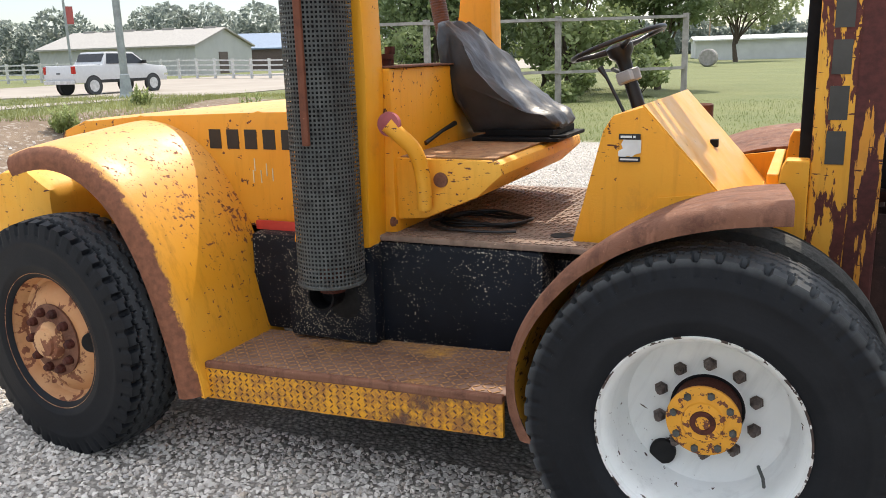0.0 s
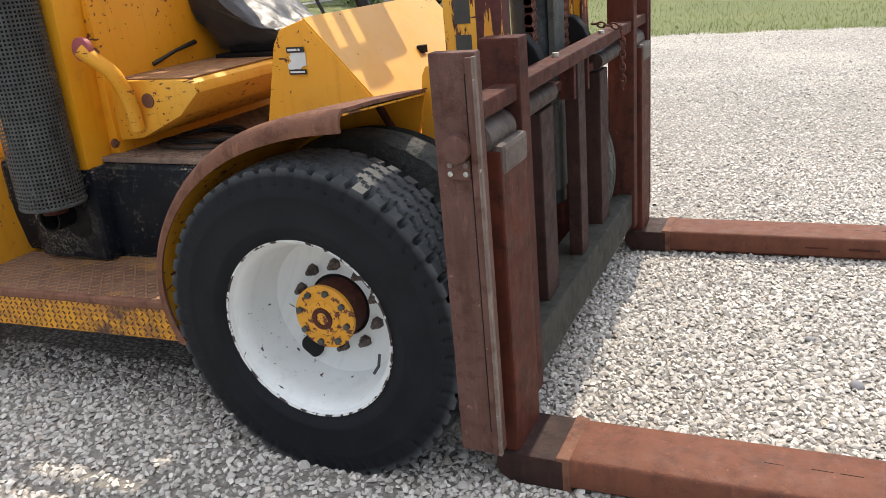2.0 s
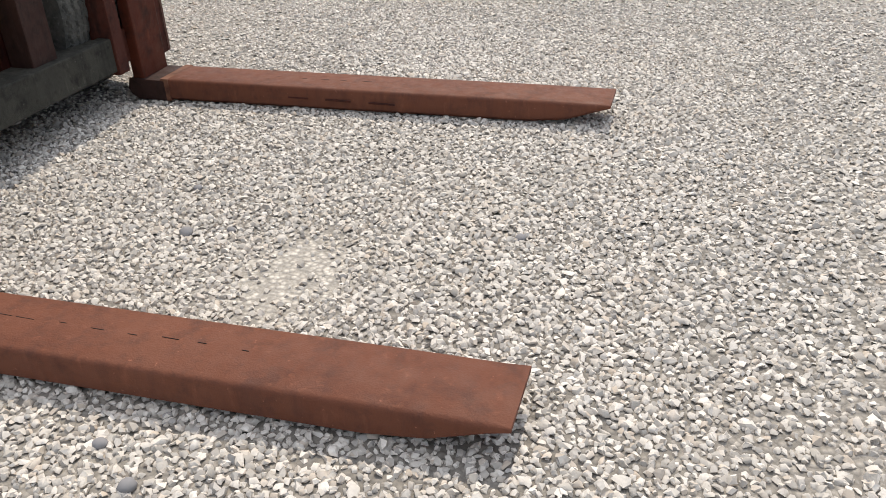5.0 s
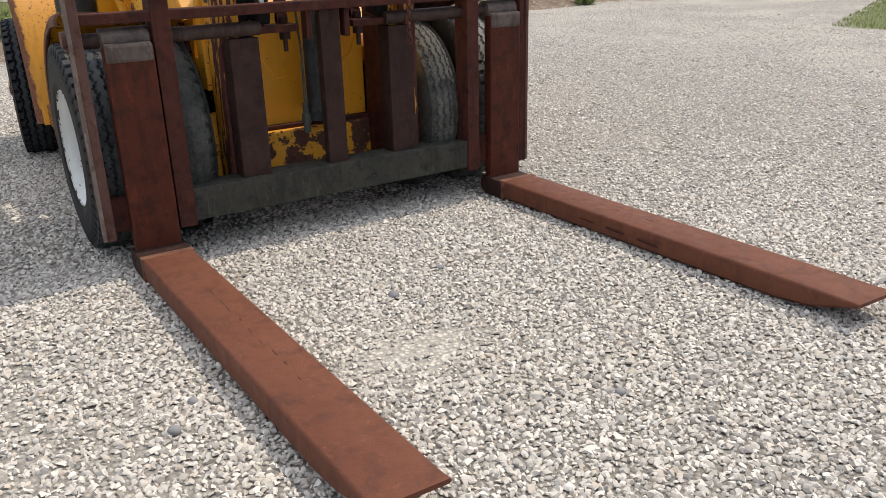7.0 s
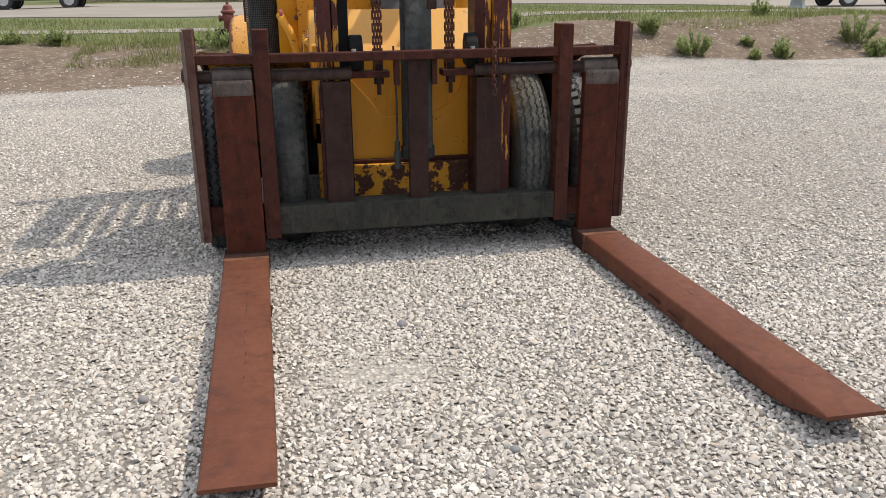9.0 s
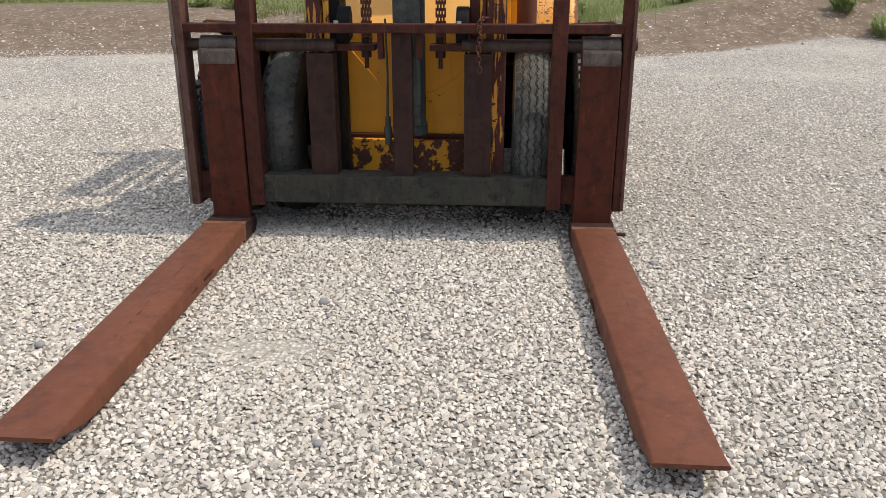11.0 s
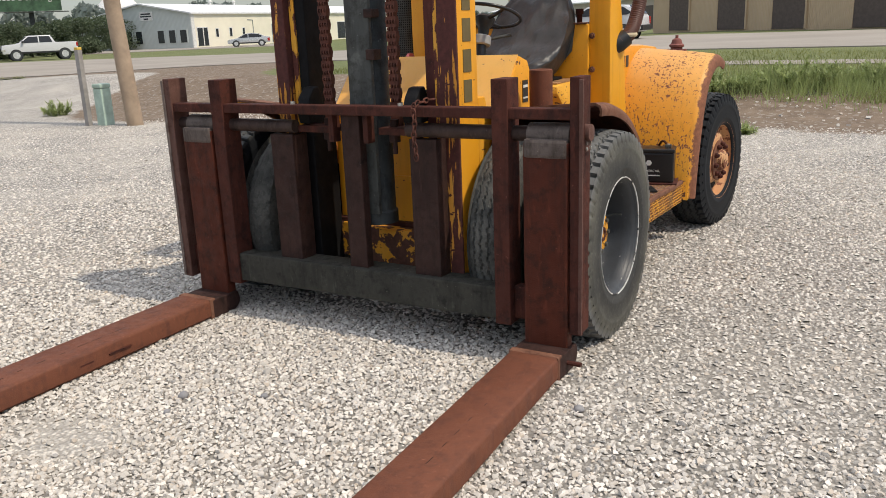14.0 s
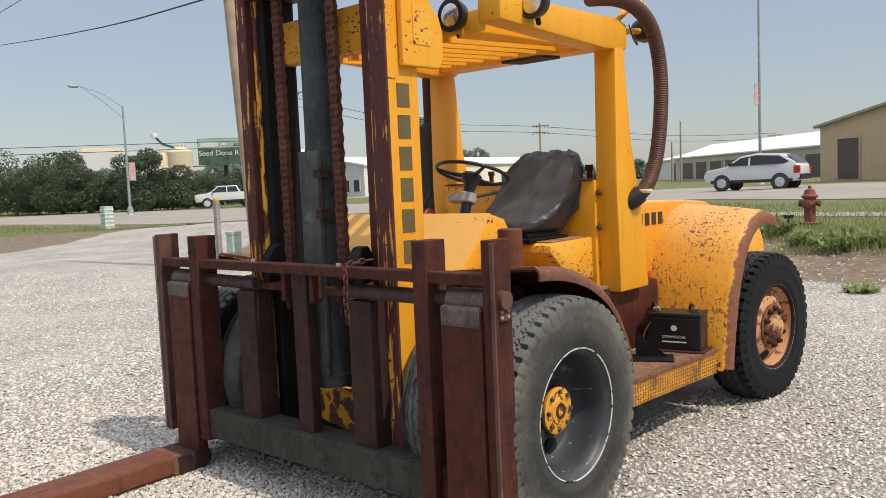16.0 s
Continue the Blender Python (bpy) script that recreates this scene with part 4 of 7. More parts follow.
for k in range(8):
    y = -0.49 + k * 0.14
    part("guard_slat", prism([(-0.19, 2.27), (-0.19, 2.35), (-1.26, 2.40), (-1.26, 2.32)], y - 0.012, y + 0.012, bevel=0.003), yellow_clean, truck)
part("guard_plate", prism([(-1.16, 2.255), (-0.96, 2.245), (-0.955, 2.262), (-1.165, 2.274)], 0.16, 0.44), steel_bar, truck)
for y, z, x in ((0.79, 2.425, -0.40), (0.46, 2.385, -0.16)):
    lamp = part("work_lamp", lathe([(0.03, -0.08), (0.07, -0.05), (0.082, -0.01), (0.084, 0.012), (0.072, 0.014)], (x, y, z), "x", 1, 28), plastic_black, truck, smooth=40)
    part("lens", lathe([(0.072, 0.006), (0.05, 0.018), (0.0001, 0.022)], (x, y, z), "x", 1, 24), glass_lens, lamp, smooth=60)
    part("lamp_bracket", sweep([(x - 0.03, y, z - 0.05), (x - 0.09, y - 0.03, z - 0.09)], 0.014, 8), black_steel, lamp)
rear_lamp = part("rear_lamp", lathe([(0.03, -0.06), (0.06, -0.04), (0.072, 0.0), (0.072, 0.05), (0.0001, 0.055)], (-1.70, 0.70, 2.44), "x", -1, 24), plastic_black, truck, smooth=40)
part("lamp_arm", sweep([(-1.42, 0.70, 2.40), (-1.66, 0.71, 2.43)], 0.018, 8), yellow, rear_lamp)
part("guard_hook", sweep([(-1.40, 0.68, 2.45), (-1.55, 0.69, 2.57), (-1.70, 0.69, 2.61), (-1.82, 0.68, 2.56)], [0.012, 0.03, 0.03, 0.01], 10, smooth_steps=2), yellow_worn, truck, smooth=60)
part("lamp_wire", sweep([(-1.45, 0.745, 2.44), (-1.48, 0.76, 2.34), (-1.54, 0.76, 2.32), (-1.56, 0.72, 2.38)], 0.004, 6, smooth_steps=2), cable_black, truck)
HOSE = [(-1.45, 0.735, 1.40), (-1.53, 0.79, 1.45), (-1.62, 0.81, 1.60), (-1.67, 0.82, 1.80), (-1.705, 0.82, 2.05), (-1.70, 0.81, 2.28), (-1.62, 0.80, 2.46), (-1.46, 0.78, 2.55), (-1.28, 0.75, 2.575), (-1.08, 0.70, 2.55)]
pts = [Vector(p) for p in HOSE]
for _ in range(2):
    q = [pts[0]]
    for i in range(len(pts) - 1):
        q += [pts[i] * 0.75 + pts[i + 1] * 0.25, pts[i] * 0.25 + pts[i + 1] * 0.75]
    pts = q + [pts[-1]]
dist = [0.0]
for i in range(1, len(pts)):
    dist.append(dist[-1] + (pts[i] - pts[i - 1]).length)
fine, wave = [], []
for k in range(480):
    d = dist[-1] * k / 479
    i = max(1, next((n for n, v in enumerate(dist) if v >= d - 1e-9), len(dist) - 1))
    f = (d - dist[i - 1]) / max(1e-6, dist[i] - dist[i - 1])
    fine.append(pts[i - 1].lerp(pts[i], f))
    wave.append(0.043 + 0.0026 * (k % 4 < 2))
part("air_hose", sweep(fine, wave, 18), hose_brown, truck, "brown ribbed rubber air hose", smooth=50)
part("hose_elbow", sweep([(-1.43, 0.66, 1.38), (-1.455, 0.72, 1.385), (-1.50, 0.77, 1.43)], [0.062, 0.062, 0.056], 16, smooth_steps=1), plastic_black, truck, smooth=60)
part("hose_clamp", lathe([(0.058, -0.012), (0.062, 0), (0.058, 0.012)], (-1.515, 0.775, 1.445), "z", 1, 20), beige, truck)

# exhaust shield with punched holes
def punched(cx, cy, r, z0, z1, around, rows):
    verts, faces = [], []
    for i in range(around):
        for j in range(rows):
            b = len(verts)
            for inset in (0.0, 0.235):
                for da, dz in ((inset, inset), (1 - inset, inset), (1 - inset, 1 - inset), (inset, 1 - inset)):
                    a = PI2 * (i + da) / around
                    verts.append((cx + r * math.cos(a), cy + r * math.sin(a), z0 + (z1 - z0) * (j + dz) / rows))
            for k in range(4):
                faces.append((b + k, b + (k + 1) % 4, b + 4 + (k + 1) % 4, b + 4 + k))
    return mesh_of("shield", verts, faces)


shield = part("exhaust_shield", punched(-1.405, -0.845, 0.127, 0.745, 2.02, 54, 80), steel_grey, truck, "grey punched steel exhaust heat shield")
part("exhaust_pipe", sweep([(-1.405, -0.845, 0.70), (-1.405, -0.845, 2.7)], 0.05, 20), rust_dark, truck, smooth=60)
part("muffler", lathe([(0.05, 0), (0.107, 0.02), (0.107, 1.15), (0.05, 1.18)], (-1.405, -0.845, 0.80), "z", 1, 28), black_steel, truck, smooth=40)
part("shield_strap", box(-1.408, -1.380, -0.984, -0.970, 1.27, 2.02, 0.003), rust_fork, truck, "rusty strap")
part("shield_lip", lathe([(0.1275, 0), (0.130, 0.004), (0.130, 0.012), (0.1275, 0.014)], (-1.405, -0.845, 0.735), "z", 1, 54), steel_grey, truck)

# hood marks: plain blocks in place of the maker's name, chalk scrawl
for s in (-1, 1):
    x0 = -2.157 if s < 0 else -2.16
    for k in range(6):
        w0 = x0 + k * 0.094
        part("name_block", box(w0, w0 + 0.062, min(s * 0.5775, s * 0.5805), max(s * 0.5775, s * 0.5805), 1.204, 1.287), letter_black, truck)
for k, (a, b) in enumerate(((-1.94, 1.06), (-1.93, 1.11), (-1.90, 1.06), (-1.87, 1.09), (-1.84, 1.07))):
    part("chalk_mark", box(a, a + 0.004, -0.5805, -0.5775, b, b + 0.055), chalk, truck)
part("rust_pipe_stub", lathe([(0.062, 0), (0.062, 0.50), (0.056, 0.505), (0.05, 0.50), (0.05, 0.4), (0.0001, 0.4)], (-0.26, 0.70, 0.80), "z", 1, 28), rust_fork, truck, smooth=40)

# seat under a vinyl cover
seat = new("seat")
seat.parent = truck
tagged(seat, "operator seat under a creased black vinyl cover")
SEAT = [(-1.12, 1.225), (-1.20, 1.36), (-1.255, 1.52), (-1.295, 1.65), (-1.295, 1.712), (-1.265, 1.72), (-1.20, 1.672), (-1.09, 1.55), (-0.975, 1.43), (-0.85, 1.335), (-0.755, 1.295), (-0.725, 1.255), (-0.735, 1.235), (-0.90, 1.222)]
bm = bmesh.new()
rings = []
ny = 26
for j in range(ny + 1):
    v = -1 + 2 * j / ny
    ring = []
    for k in range(len(SEAT) * 4):
        i, f = divmod(k, 4)
        f /= 4.0
        a, b = SEAT[i], SEAT[(i + 1) % len(SEAT)]
        x, z = a[0] + (b[0] - a[0]) * f, a[1] + (b[1] - a[1]) * f
        sq = (1 - abs(v) ** 6) ** 0.5 if abs(v) < 1 else 0.0
        cx, cz = -1.0, 1.36
        half = 0.265 - 0.05 * max(0, z - 1.60) / 0.14 - 0.07 * max(0, 1.36 - z) / 0.13
        s0 = 0.72 + 0.28 * sq
        p = Vector((cx + (x - cx) * s0, 0.245 + v * half, cz + (z - cz) * (0.80 + 0.20 * sq)))
        nn = noise.noise(Vector((x * 5 + v * 2, v * 4, z * 5))) + 0.6 * noise.noise(Vector((x * 11, v * 9 + x * 6, z * 9)))
        crease = 0.5 - abs(noise.noise(Vector((x * 4 + v * 1.5, v * 2.2 - z * 3, z * 6 - x * 3)))) * 2.2
        p += Vector((0.5, 0.12 * v, 0.6)) * (0.011 * nn + 0.020 * crease)
        ring.append(bm.verts.new(p))
    rings.append(ring)
for a, b in zip(rings, rings[1:]):
    n = len(a)
    for k in range(n):
        bm.faces.new((a[k], a[(k + 1) % n], b[(k + 1) % n], b[k]))
bm.faces.new(rings[0])
bm.faces.new(rings[-1])
part("cover", bm, seat_vinyl, seat, smooth=60)
part("seat_rail", box(-1.10, -0.70, 0.0, 0.46, 1.188, 1.205, 0.004), black_steel, seat)
part("seat_rail", box(-1.06, -0.74, 0.06, 0.42, 1.205, 1.236, 0.006), black_steel, seat)
part("slide_lever", sweep([(-0.74, 0.02, 1.21), (-0.66, -0.02, 1.215)], 0.006, 8), black_steel, seat)
seat.location.x -= 0.06

# steering
HUB = Vector((-0.550, 0.225, 1.575))
AX = Vector((-0.33, 0.0, 0.94)).normalized()
tilt = AX.to_track_quat("Z", "Y").to_matrix().to_4x4()
wheel_m = Matrix.Translation(HUB) @ tilt
steer = new("steering_wheel")
steer.parent = truck
tagged(steer, "black three-spoke steering wheel")
bm = sweep([(0.205 * math.cos(PI2 * k / 48), 0.205 * math.sin(PI2 * k / 48), 0.02) for k in range(48)], 0.0105, 10, closed=True)
bm.transform(wheel_m)
part("wheel_ring", bm, plastic_black, steer, smooth=60)
for k in range(3):
    a = PI2 * k / 3 + 0.5
    bm = sweep([(0.03 * math.cos(a), 0.03 * math.sin(a), 0.0), (0.12 * math.cos(a), 0.12 * math.sin(a), 0.006), (0.2 * math.cos(a), 0.2 * math.sin(a), 0.02)], [0.016, 0.011, 0.009], 8)
    bm.transform(wheel_m)
    part("spoke", bm, plastic_black, steer, smooth=60)
bm = lathe([(0.03, -0.10), (0.034, -0.05), (0.055, -0.025), (0.06, 0.005), (0.045, 0.02), (0.0001, 0.022)], (0, 0, 0), "z", 1, 24)
bm.transform(wheel_m)
part("wheel_boss", bm, plastic_black, steer, smooth=50)
bm = lathe([(0.046, -0.155), (0.052, -0.15), (0.052, -0.105), (0.046, -0.10)], (0, 0, 0), "z", 1, 24)
box(0.03, 0.12, -0.03, 0.03, -0.15, -0.105, 0.008, bm)
bm.transform(wheel_m)
part("column_collar", bm, grey_collar, truck, smooth=40)
part("steering_column", sweep([HUB - AX * 0.10, HUB - AX * 0.34], 0.03, 16), plastic_black, truck, smooth=60)
part("column_lever", sweep([HUB - AX * 0.13, HUB - AX * 0.13 + Vector((-0.10, 0.14, 0.03))], [0.006, 0.011], 8), steel_grey, truck)

# mast, a little off the truck's middle
standing = set(truck.children)
for s in (-1, 1):
    a, b = sorted((s * 0.462, s * (0.538 if s < 0 else 0.560)))
    rail = part("outer_mast_rail", box(0.237, 0.365 if s < 0 else 0.436, a, b, 0.20, 2.62, 0.006), yellow_mast if s < 0 else yellow, truck, "outer mast channel with flaking yellow paint over rust")
    a2, b2 = sorted((s * 0.458, s * (0.542 if s < 0 else 0.564)))
    part("rail_flange", box(0.352 if s < 0 else 0.430, 0.445, a2, b2, 0.20, 2.62, 0.008), flange_mast, rail)
    a, b = sorted((s * 0.360, s * 0.452))
    inner = part("inner_mast_rail", box(0.20, 0.398, a, b, 0.16, 2.60, 0.008), black_steel if s < 0 else rust_mast, truck, "inner mast channel of dark rusty steel")
    part("rail_edge", box(0.390, 0.409, min(s * 0.418, s * 0.4505), max(s * 0.418, s * 0.4505), 0.16, 2.60, 0.003), yellow_mast, inner)
    face = 0.5375 if s < 0 else 0.5595
    part("mast_foot", prism([(0.0, 0.50), (0.14, 0.62), (0.22, 0.62), (0.22, 0.28), (0.06, 0.28)], min(s * 0.47, s * 0.56), max(s * 0.47, s * 0.56), bevel=0.006), yellow_worn, truck)
    part("mast_bracket", prism([(0.36, 2.08), (0.36, 2.61), (0.27, 2.59), (0.185, 2.50), (0.165, 2.37), (0.11, 2.32), (0.085, 2.25), (0.088, 2.12), (0.12, 2.08)], min(s * (face + 0.004), s * (face + 0.0335)), max(s * (face + 0.004), s * (face + 0.0335)), bevel=0.008), yellow, truck)
    part("mast_pivot", prism([(0.150, 1.17), (0.165, 1.20), (0.236, 1.20), (0.236, 0.75), (0.11, 0.75), (0.13, 1.0)], min(s * 0.47, s * 0.56), max(s * 0.47, s * 0.56), bevel=0.006), yellow_worn, truck)
    for k in range(6):
        z = 1.90 - k * 0.142
        part("name_block", box(0.278 if s < 0 else 0.300, 0.334 if s < 0 else 0.380, min(s * face, s * (face + 0.003)), max(s * face, s * (face + 0.003)), z - 0.002, z + 0.104), letter_grey if s < 0 else letter_olive, truck)
    part("emblem", box(0.17, 0.29, min(s * (face + 0.0335), s * (face + 0.0365)), max(s * (face + 0.0335), s * (face + 0.0365)), 2.18, 2.36), yellow_worn, truck)
    part("roller_block", prism([(0.38, 1.10), (0.50, 1.08), (0.52, 1.15), (0.49, 1.22), (0.45, 1.265), (0.41, 1.27), (0.38, 1.22)], min(s * 0.29, s * 0.362), max(s * 0.29, s * 0.362), bevel=0.01), black_steel, truck)
    # chain of paired links, with its anchor
    bm = bmesh.new()
    for k in range(43):
        z = 1.10 + k * 0.034
        for off in ((-0.020, -0.004, 0.012) if k % 2 else (-0.028, -0.012, 0.004, 0.020)):
            lathe([(0.0001, 0), (0.0185, 0), (0.0185, 0.008), (0.0001, 0.008)], (0.43, s * 0.205 + off, z), "y", 1, 8, bm)
            box(0.4165, 0.4435, s * 0.205 + off, s * 0.205 + off + 0.0075, z - 0.025, z + 0.025, 0, bm)
    part("lift_chain", bm, rust_chain, truck, "rusty leaf lift chain")
    part("chain_anchor", lathe([(0.012, 0), (0.012, 0.06), (0.028, 0.06), (0.028, 0.10), (0.02, 0.105), (0.02, 0.17)], (0.46, s * 0.205, 0.94), "z", 1, 12), steel_brown, truck, smooth=30)
    part("anchor_plate", box(0.40, 0.52, min(s * 0.15, s * 0.36), max(s * 0.15, s * 0.36), 1.04, 1.075, 0.004), rust_dark, truck)
part("mast_cross_tie", box(0.21, 0.29, -0.47, 0.47, 2.20, 2.42, 0.008), yellow_worn, truck)
part("mast_top_tie", box(0.20, 0.46, -0.46, 0.46, 2.53, 2.61, 0.008), rust_mast, truck)
# dark strip added to stand for the shaded gap above the crossmember
part("dark_gap_strip", box(0.14, 0.20, -0.47, 0.47, 0.488, 0.514, 0.006), rust_dark, truck)
part("lift_cylinder", lathe([(0.10, 0.56), (0.10, 0.62), (0.090, 0.63), (0.090, 1.74), (0.086, 1.75), (0.085, 2.53)], (0.37, 0.022, 0), "z", 1, 32), cylinder_grey, truck, "grey painted lift cylinder", smooth=35)
part("cylinder_guide", box(0.444, 0.470, -0.050, 0.092, 0.62, 1.73, 0.006), steel_grey, truck)
part("guide_clamp", box(0.42, 0.485, 0.075, 0.125, 1.40, 1.45, 0.004), steel_brown, truck)
part("guide_clamp", box(0.42, 0.485, 0.075, 0.125, 1.60, 1.64, 0.004), steel_brown, truck)
part("hydraulic_line", sweep([(0.40, -0.10, 0.50), (0.41, -0.105, 0.62), (0.40, -0.10, 0.9), (0.38, -0.11, 1.2)], [0.012, 0.009, 0.006, 0.006], 10), steel_grey, truck, smooth=60)
part("line_fitting", lathe([(0.02, 0), (0.02, 0.05), (0.024, 0.052), (0.024, 0.10), (0.016, 0.10), (0.016, 0.16)], (0.405, -0.103, 0.50), "z", 1, 10), steel_grey, truck)

for ob in truck.children:
    if ob not in standing:
        ob.location.y += 0.018

# carriage: slightly skewed to the axle
def skew(bm):
    for v in bm.verts:
        v.co.x -= 0.013 * v.co.y
    return bm


carriage = new("carriage")
carriage.parent = truck
tagged(carriage, "fork carriage of dark rusty steel posts and bars")
part("bottom_bar", skew(box(0.515, 0.588, -0.79, 0.835, 0.192, 0.352, 0.008)), steel_bar, carriage, "weathered grey bottom bar")
part("bar_shelf", skew(box(0.42, 0.53, -0.78, 0.80, 0.325, 0.35, 0.006)), steel_bar, carriage)
part("top_rail", skew(box(0.520, 0.592, -1.17, 1.20, 1.140, 1.188, 0.006)), rust_dark, carriage)
for s, inner_y, outer_y in ((-1, (-0.864, -0.780), (-1.207, -1.160)), (1, (0.826, 0.905), (1.194, 1.242))):
    part("inner_post", skew(box(0.478, 0.602, *inner_y, 0.175, 1.315, 0.005)), rust_dark, carriage)
    post = part("outer_post", skew(box(0.478, 0.602, *outer_y, 0.175, 1.322, 0.005)), rust_plate if s < 0 else rust_dark, carriage)
    oy = outer_y[0] if s < 0 else outer_y[1]
    part("post_strip", skew(box(0.580, 0.606, min(oy, oy + s * 0.012), max(oy, oy + s * 0.012), 0.18, 1.31, 0.003)), rust_plate if s < 0 else rust_dark, post)
    part("post_seam", skew(box(0.574, 0.582, min(oy, oy + s * 0.003), max(oy, oy + s * 0.003), 0.25, 1.27)), dark_hole, post)
    part("post_corner", skew(box(0.598, 0.6075, min(oy - s * 0.004, oy + s * 0.013), max(oy - s * 0.004, oy + s * 0.013), 0.18, 1.312, 0.002)), steel_edge if s < 0 else rust_plate, post)
    part("pin_head", lathe([(0.0001, 0.032), (0.036, 0.03), (0.038, 0.0)], (0.545 - 0.013 * oy, oy, 1.085), "y", s, 24), rust_plate, post, smooth=40)
    part("pin_lock", skew(box(0.51, 0.575, min(oy, oy + s * 0.014), max(oy, oy + s * 0.014), 1.003, 1.055, 0.003)), rust_plate, post)
    for dx, z in ((0.523, 1.019), (0.566, 1.019), (0.523, 1.042), (0.566, 1.042)):
        part("lock_bolt", lathe([(0.0075, 0), (0.0075, 0.02), (0.0001, 0.022)], (dx - 0.013 * oy, oy, z), "y", s, 8), bright if z < 1.03 else steel_edge, post)
    tie = sorted((outer_y[1] if s < 0 else outer_y[0], inner_y[0] if s < 0 else inner_y[1]))
    part("foot_tie", skew(box(0.50, 0.56, tie[0], tie[1], 0.20, 0.36, 0.006)), rust_dark, carriage)
    span = sorted((s * 0.345, s * 1.17))
    part("fork_shaft", skew(sweep([(0.53, span[0], 1.072), (0.53, span[1], 1.072)], 0.034, 20)), shaft_steel, carriage, smooth=60)
    mid = sorted((s * 0.358, s * 0.508))
    part("mast_plate", skew(box(0.50, 0.548, mid[0], mid[1], 0.34, 1.03, 0.006)), steel_brown, carriage)
    part("plate_edge", skew(box(0.43, 0.505, min(s * 0.358, s * 0.37), max(s * 0.358, s * 0.37), 0.34, 1.03, 0.003)), steel_brown, carriage)
    part("plate_edge", skew(box(0.43, 0.505, min(s * 0.496, s * 0.508), max(s * 0.496, s * 0.508), 0.34, 1.03, 0.003)), steel_brown, carriage)
part("centre_post", skew(box(0.50, 0.555, -0.035, 0.075, 0.345, 1.14, 0.006)), steel_brown, carriage)
for y in (-0.11, 0.10):
    part("rail_lug", skew(box(0.50, 0.56, y, y + 0.03, 1.0, 1.145, 0.004)), rust_dark, carriage)
for y in (-0.33, 0.33):
    part("rail_bolt", lathe([(0.0001, 0.014), (0.013, 0.014), (0.013, 0.0), (0.0001, -0.002)], (0.560, y, 1.188), "z", 1, 8), bright, carriage)


# forks: steel shank, black heel and a long box sleeve
def fork(y0, y1, tip_shift, side):
    f = new("fork")
    f.parent = truck
    tagged(f, "rusty brown fork with long box-section extension lying on gravel")
    mid = (y0 + y1) / 2
    sk, shank = -0.022 * mid, -0.013 * mid - 0.012
    bm = box(0.562 + shank, 0.625 + shank, y0 + 0.012, y1 - 0.012, 0.03, 1.045, 0.008)
    part("shank", bm, rust_shank, f)
    part("shank_hook", lathe([(0.04, 0), (0.055, 0.006), (0.055, (y1 - y0) - 0.03), (0.04, (y1 - y0) - 0.024)], (0.545 + shank, y0 + 0.012, 1.068), "y", 1, 24), worn_hook, f, smooth=40)
    part("hook_weld", box(0.595 + shank, 0.632 + shank, y0 + 0.015, y1 - 0.015, 0.975, 1.06, 0.016), worn_hook, f)
    part("heel", prism([(0.545 + sk, 0.03), (0.53 + sk, 0.06), (0.545 + sk, 0.112), (0.745 + sk, 0.112), (0.745 + sk, 0.008), (0.58 + sk, 0.008)], y0 - 0.004, y1 + 0.004, bevel=0.006), steel_brown, f)
    L0, L1 = 0.735 + sk, 2.905 + sk * 0.4
    bm = bmesh.new()
    prof = [(L0, 0.012, 0.119), (L0 + 0.9, 0.012, 0.118), (L1 - 0.36, 0.014, 0.117), (L1 - 0.20, 0.030, 0.116), (L1 - 0.06, 0.075, 0.114), (L1, 0.096, 0.112)]
    rings = []
    for x, zb, zt in prof:
        d = tip_shift * (x - L0) / (L1 - L0)
        r = min(0.014, (zt - zb) * 0.35)
        ya, yb = y0 + d, y1 + d
        ring = [(ya + r, zb), (yb - r, zb), (yb, zb + r), (yb, zt - r), (yb - r * 0.35, zt - r * 0.35), (yb - r, zt), (ya + r, zt), (ya + r * 0.35, zt - r * 0.35), (ya, zt - r), (ya, zb + r)]
        rings.append([bm.verts.new((x, y, z)) for y, z in ring])
    for a, b in zip(rings, rings[1:]):
        n = len(a)
        for k in range(n):
            bm.faces.new((a[k], a[(k + 1) % n], b[(k + 1) % n], b[k]))
    bm.faces.new(rings[0])
    bm.faces.new(rings[-1])
    part("sleeve", bm, rust_fork, f, smooth=40)
    part("sleeve_collar", prism([(L0 - 0.012, 0.008), (L0 - 0.012, 0.121), (L0 + 0.03, 0.1205), (L0 + 0.03, 0.008)], y0 - 0.003, y1 + 0.003, bevel=0.004), rust_lip, f)
    rr = random.Random(5 if side < 0 else 9)
    bm = bmesh.new()
    for k in range(9 if side < 0 else 5):
        x = L0 + 0.55 + k * 0.11 + rr.uniform(-0.02, 0.02)
        y = y0 + (y1 - y0) * 0.55 + tip_shift * (x - L0) / (L1 - L0) + rr.uniform(-0.004, 0.004)
        z = 0.1185
        box(x, x + rr.uniform(0.02, 0.06), y - 0.0008, y + 0.0008, z - 0.002, z + 0.0006, 0, bm)
    part("crack", bm, dark_hole, f, kind="stuff")
    ys = y1 + tip_shift * 0.35 if side < 0 else y0 + tip_shift * 0.35
    for k in range(3):
        part("side_dent", box(1.35 + k * 0.22, 1.48 + k * 0.22, ys - 0.004, ys + 0.004, 0.06, 0.068), rust_dark, f)
    if side > 0:
        part("lock_pin", sweep([(0.66 + sk, y1, 0.06), (0.66 + sk, y1 + 0.07, 0.06)], 0.011, 10), rust_dark, f)


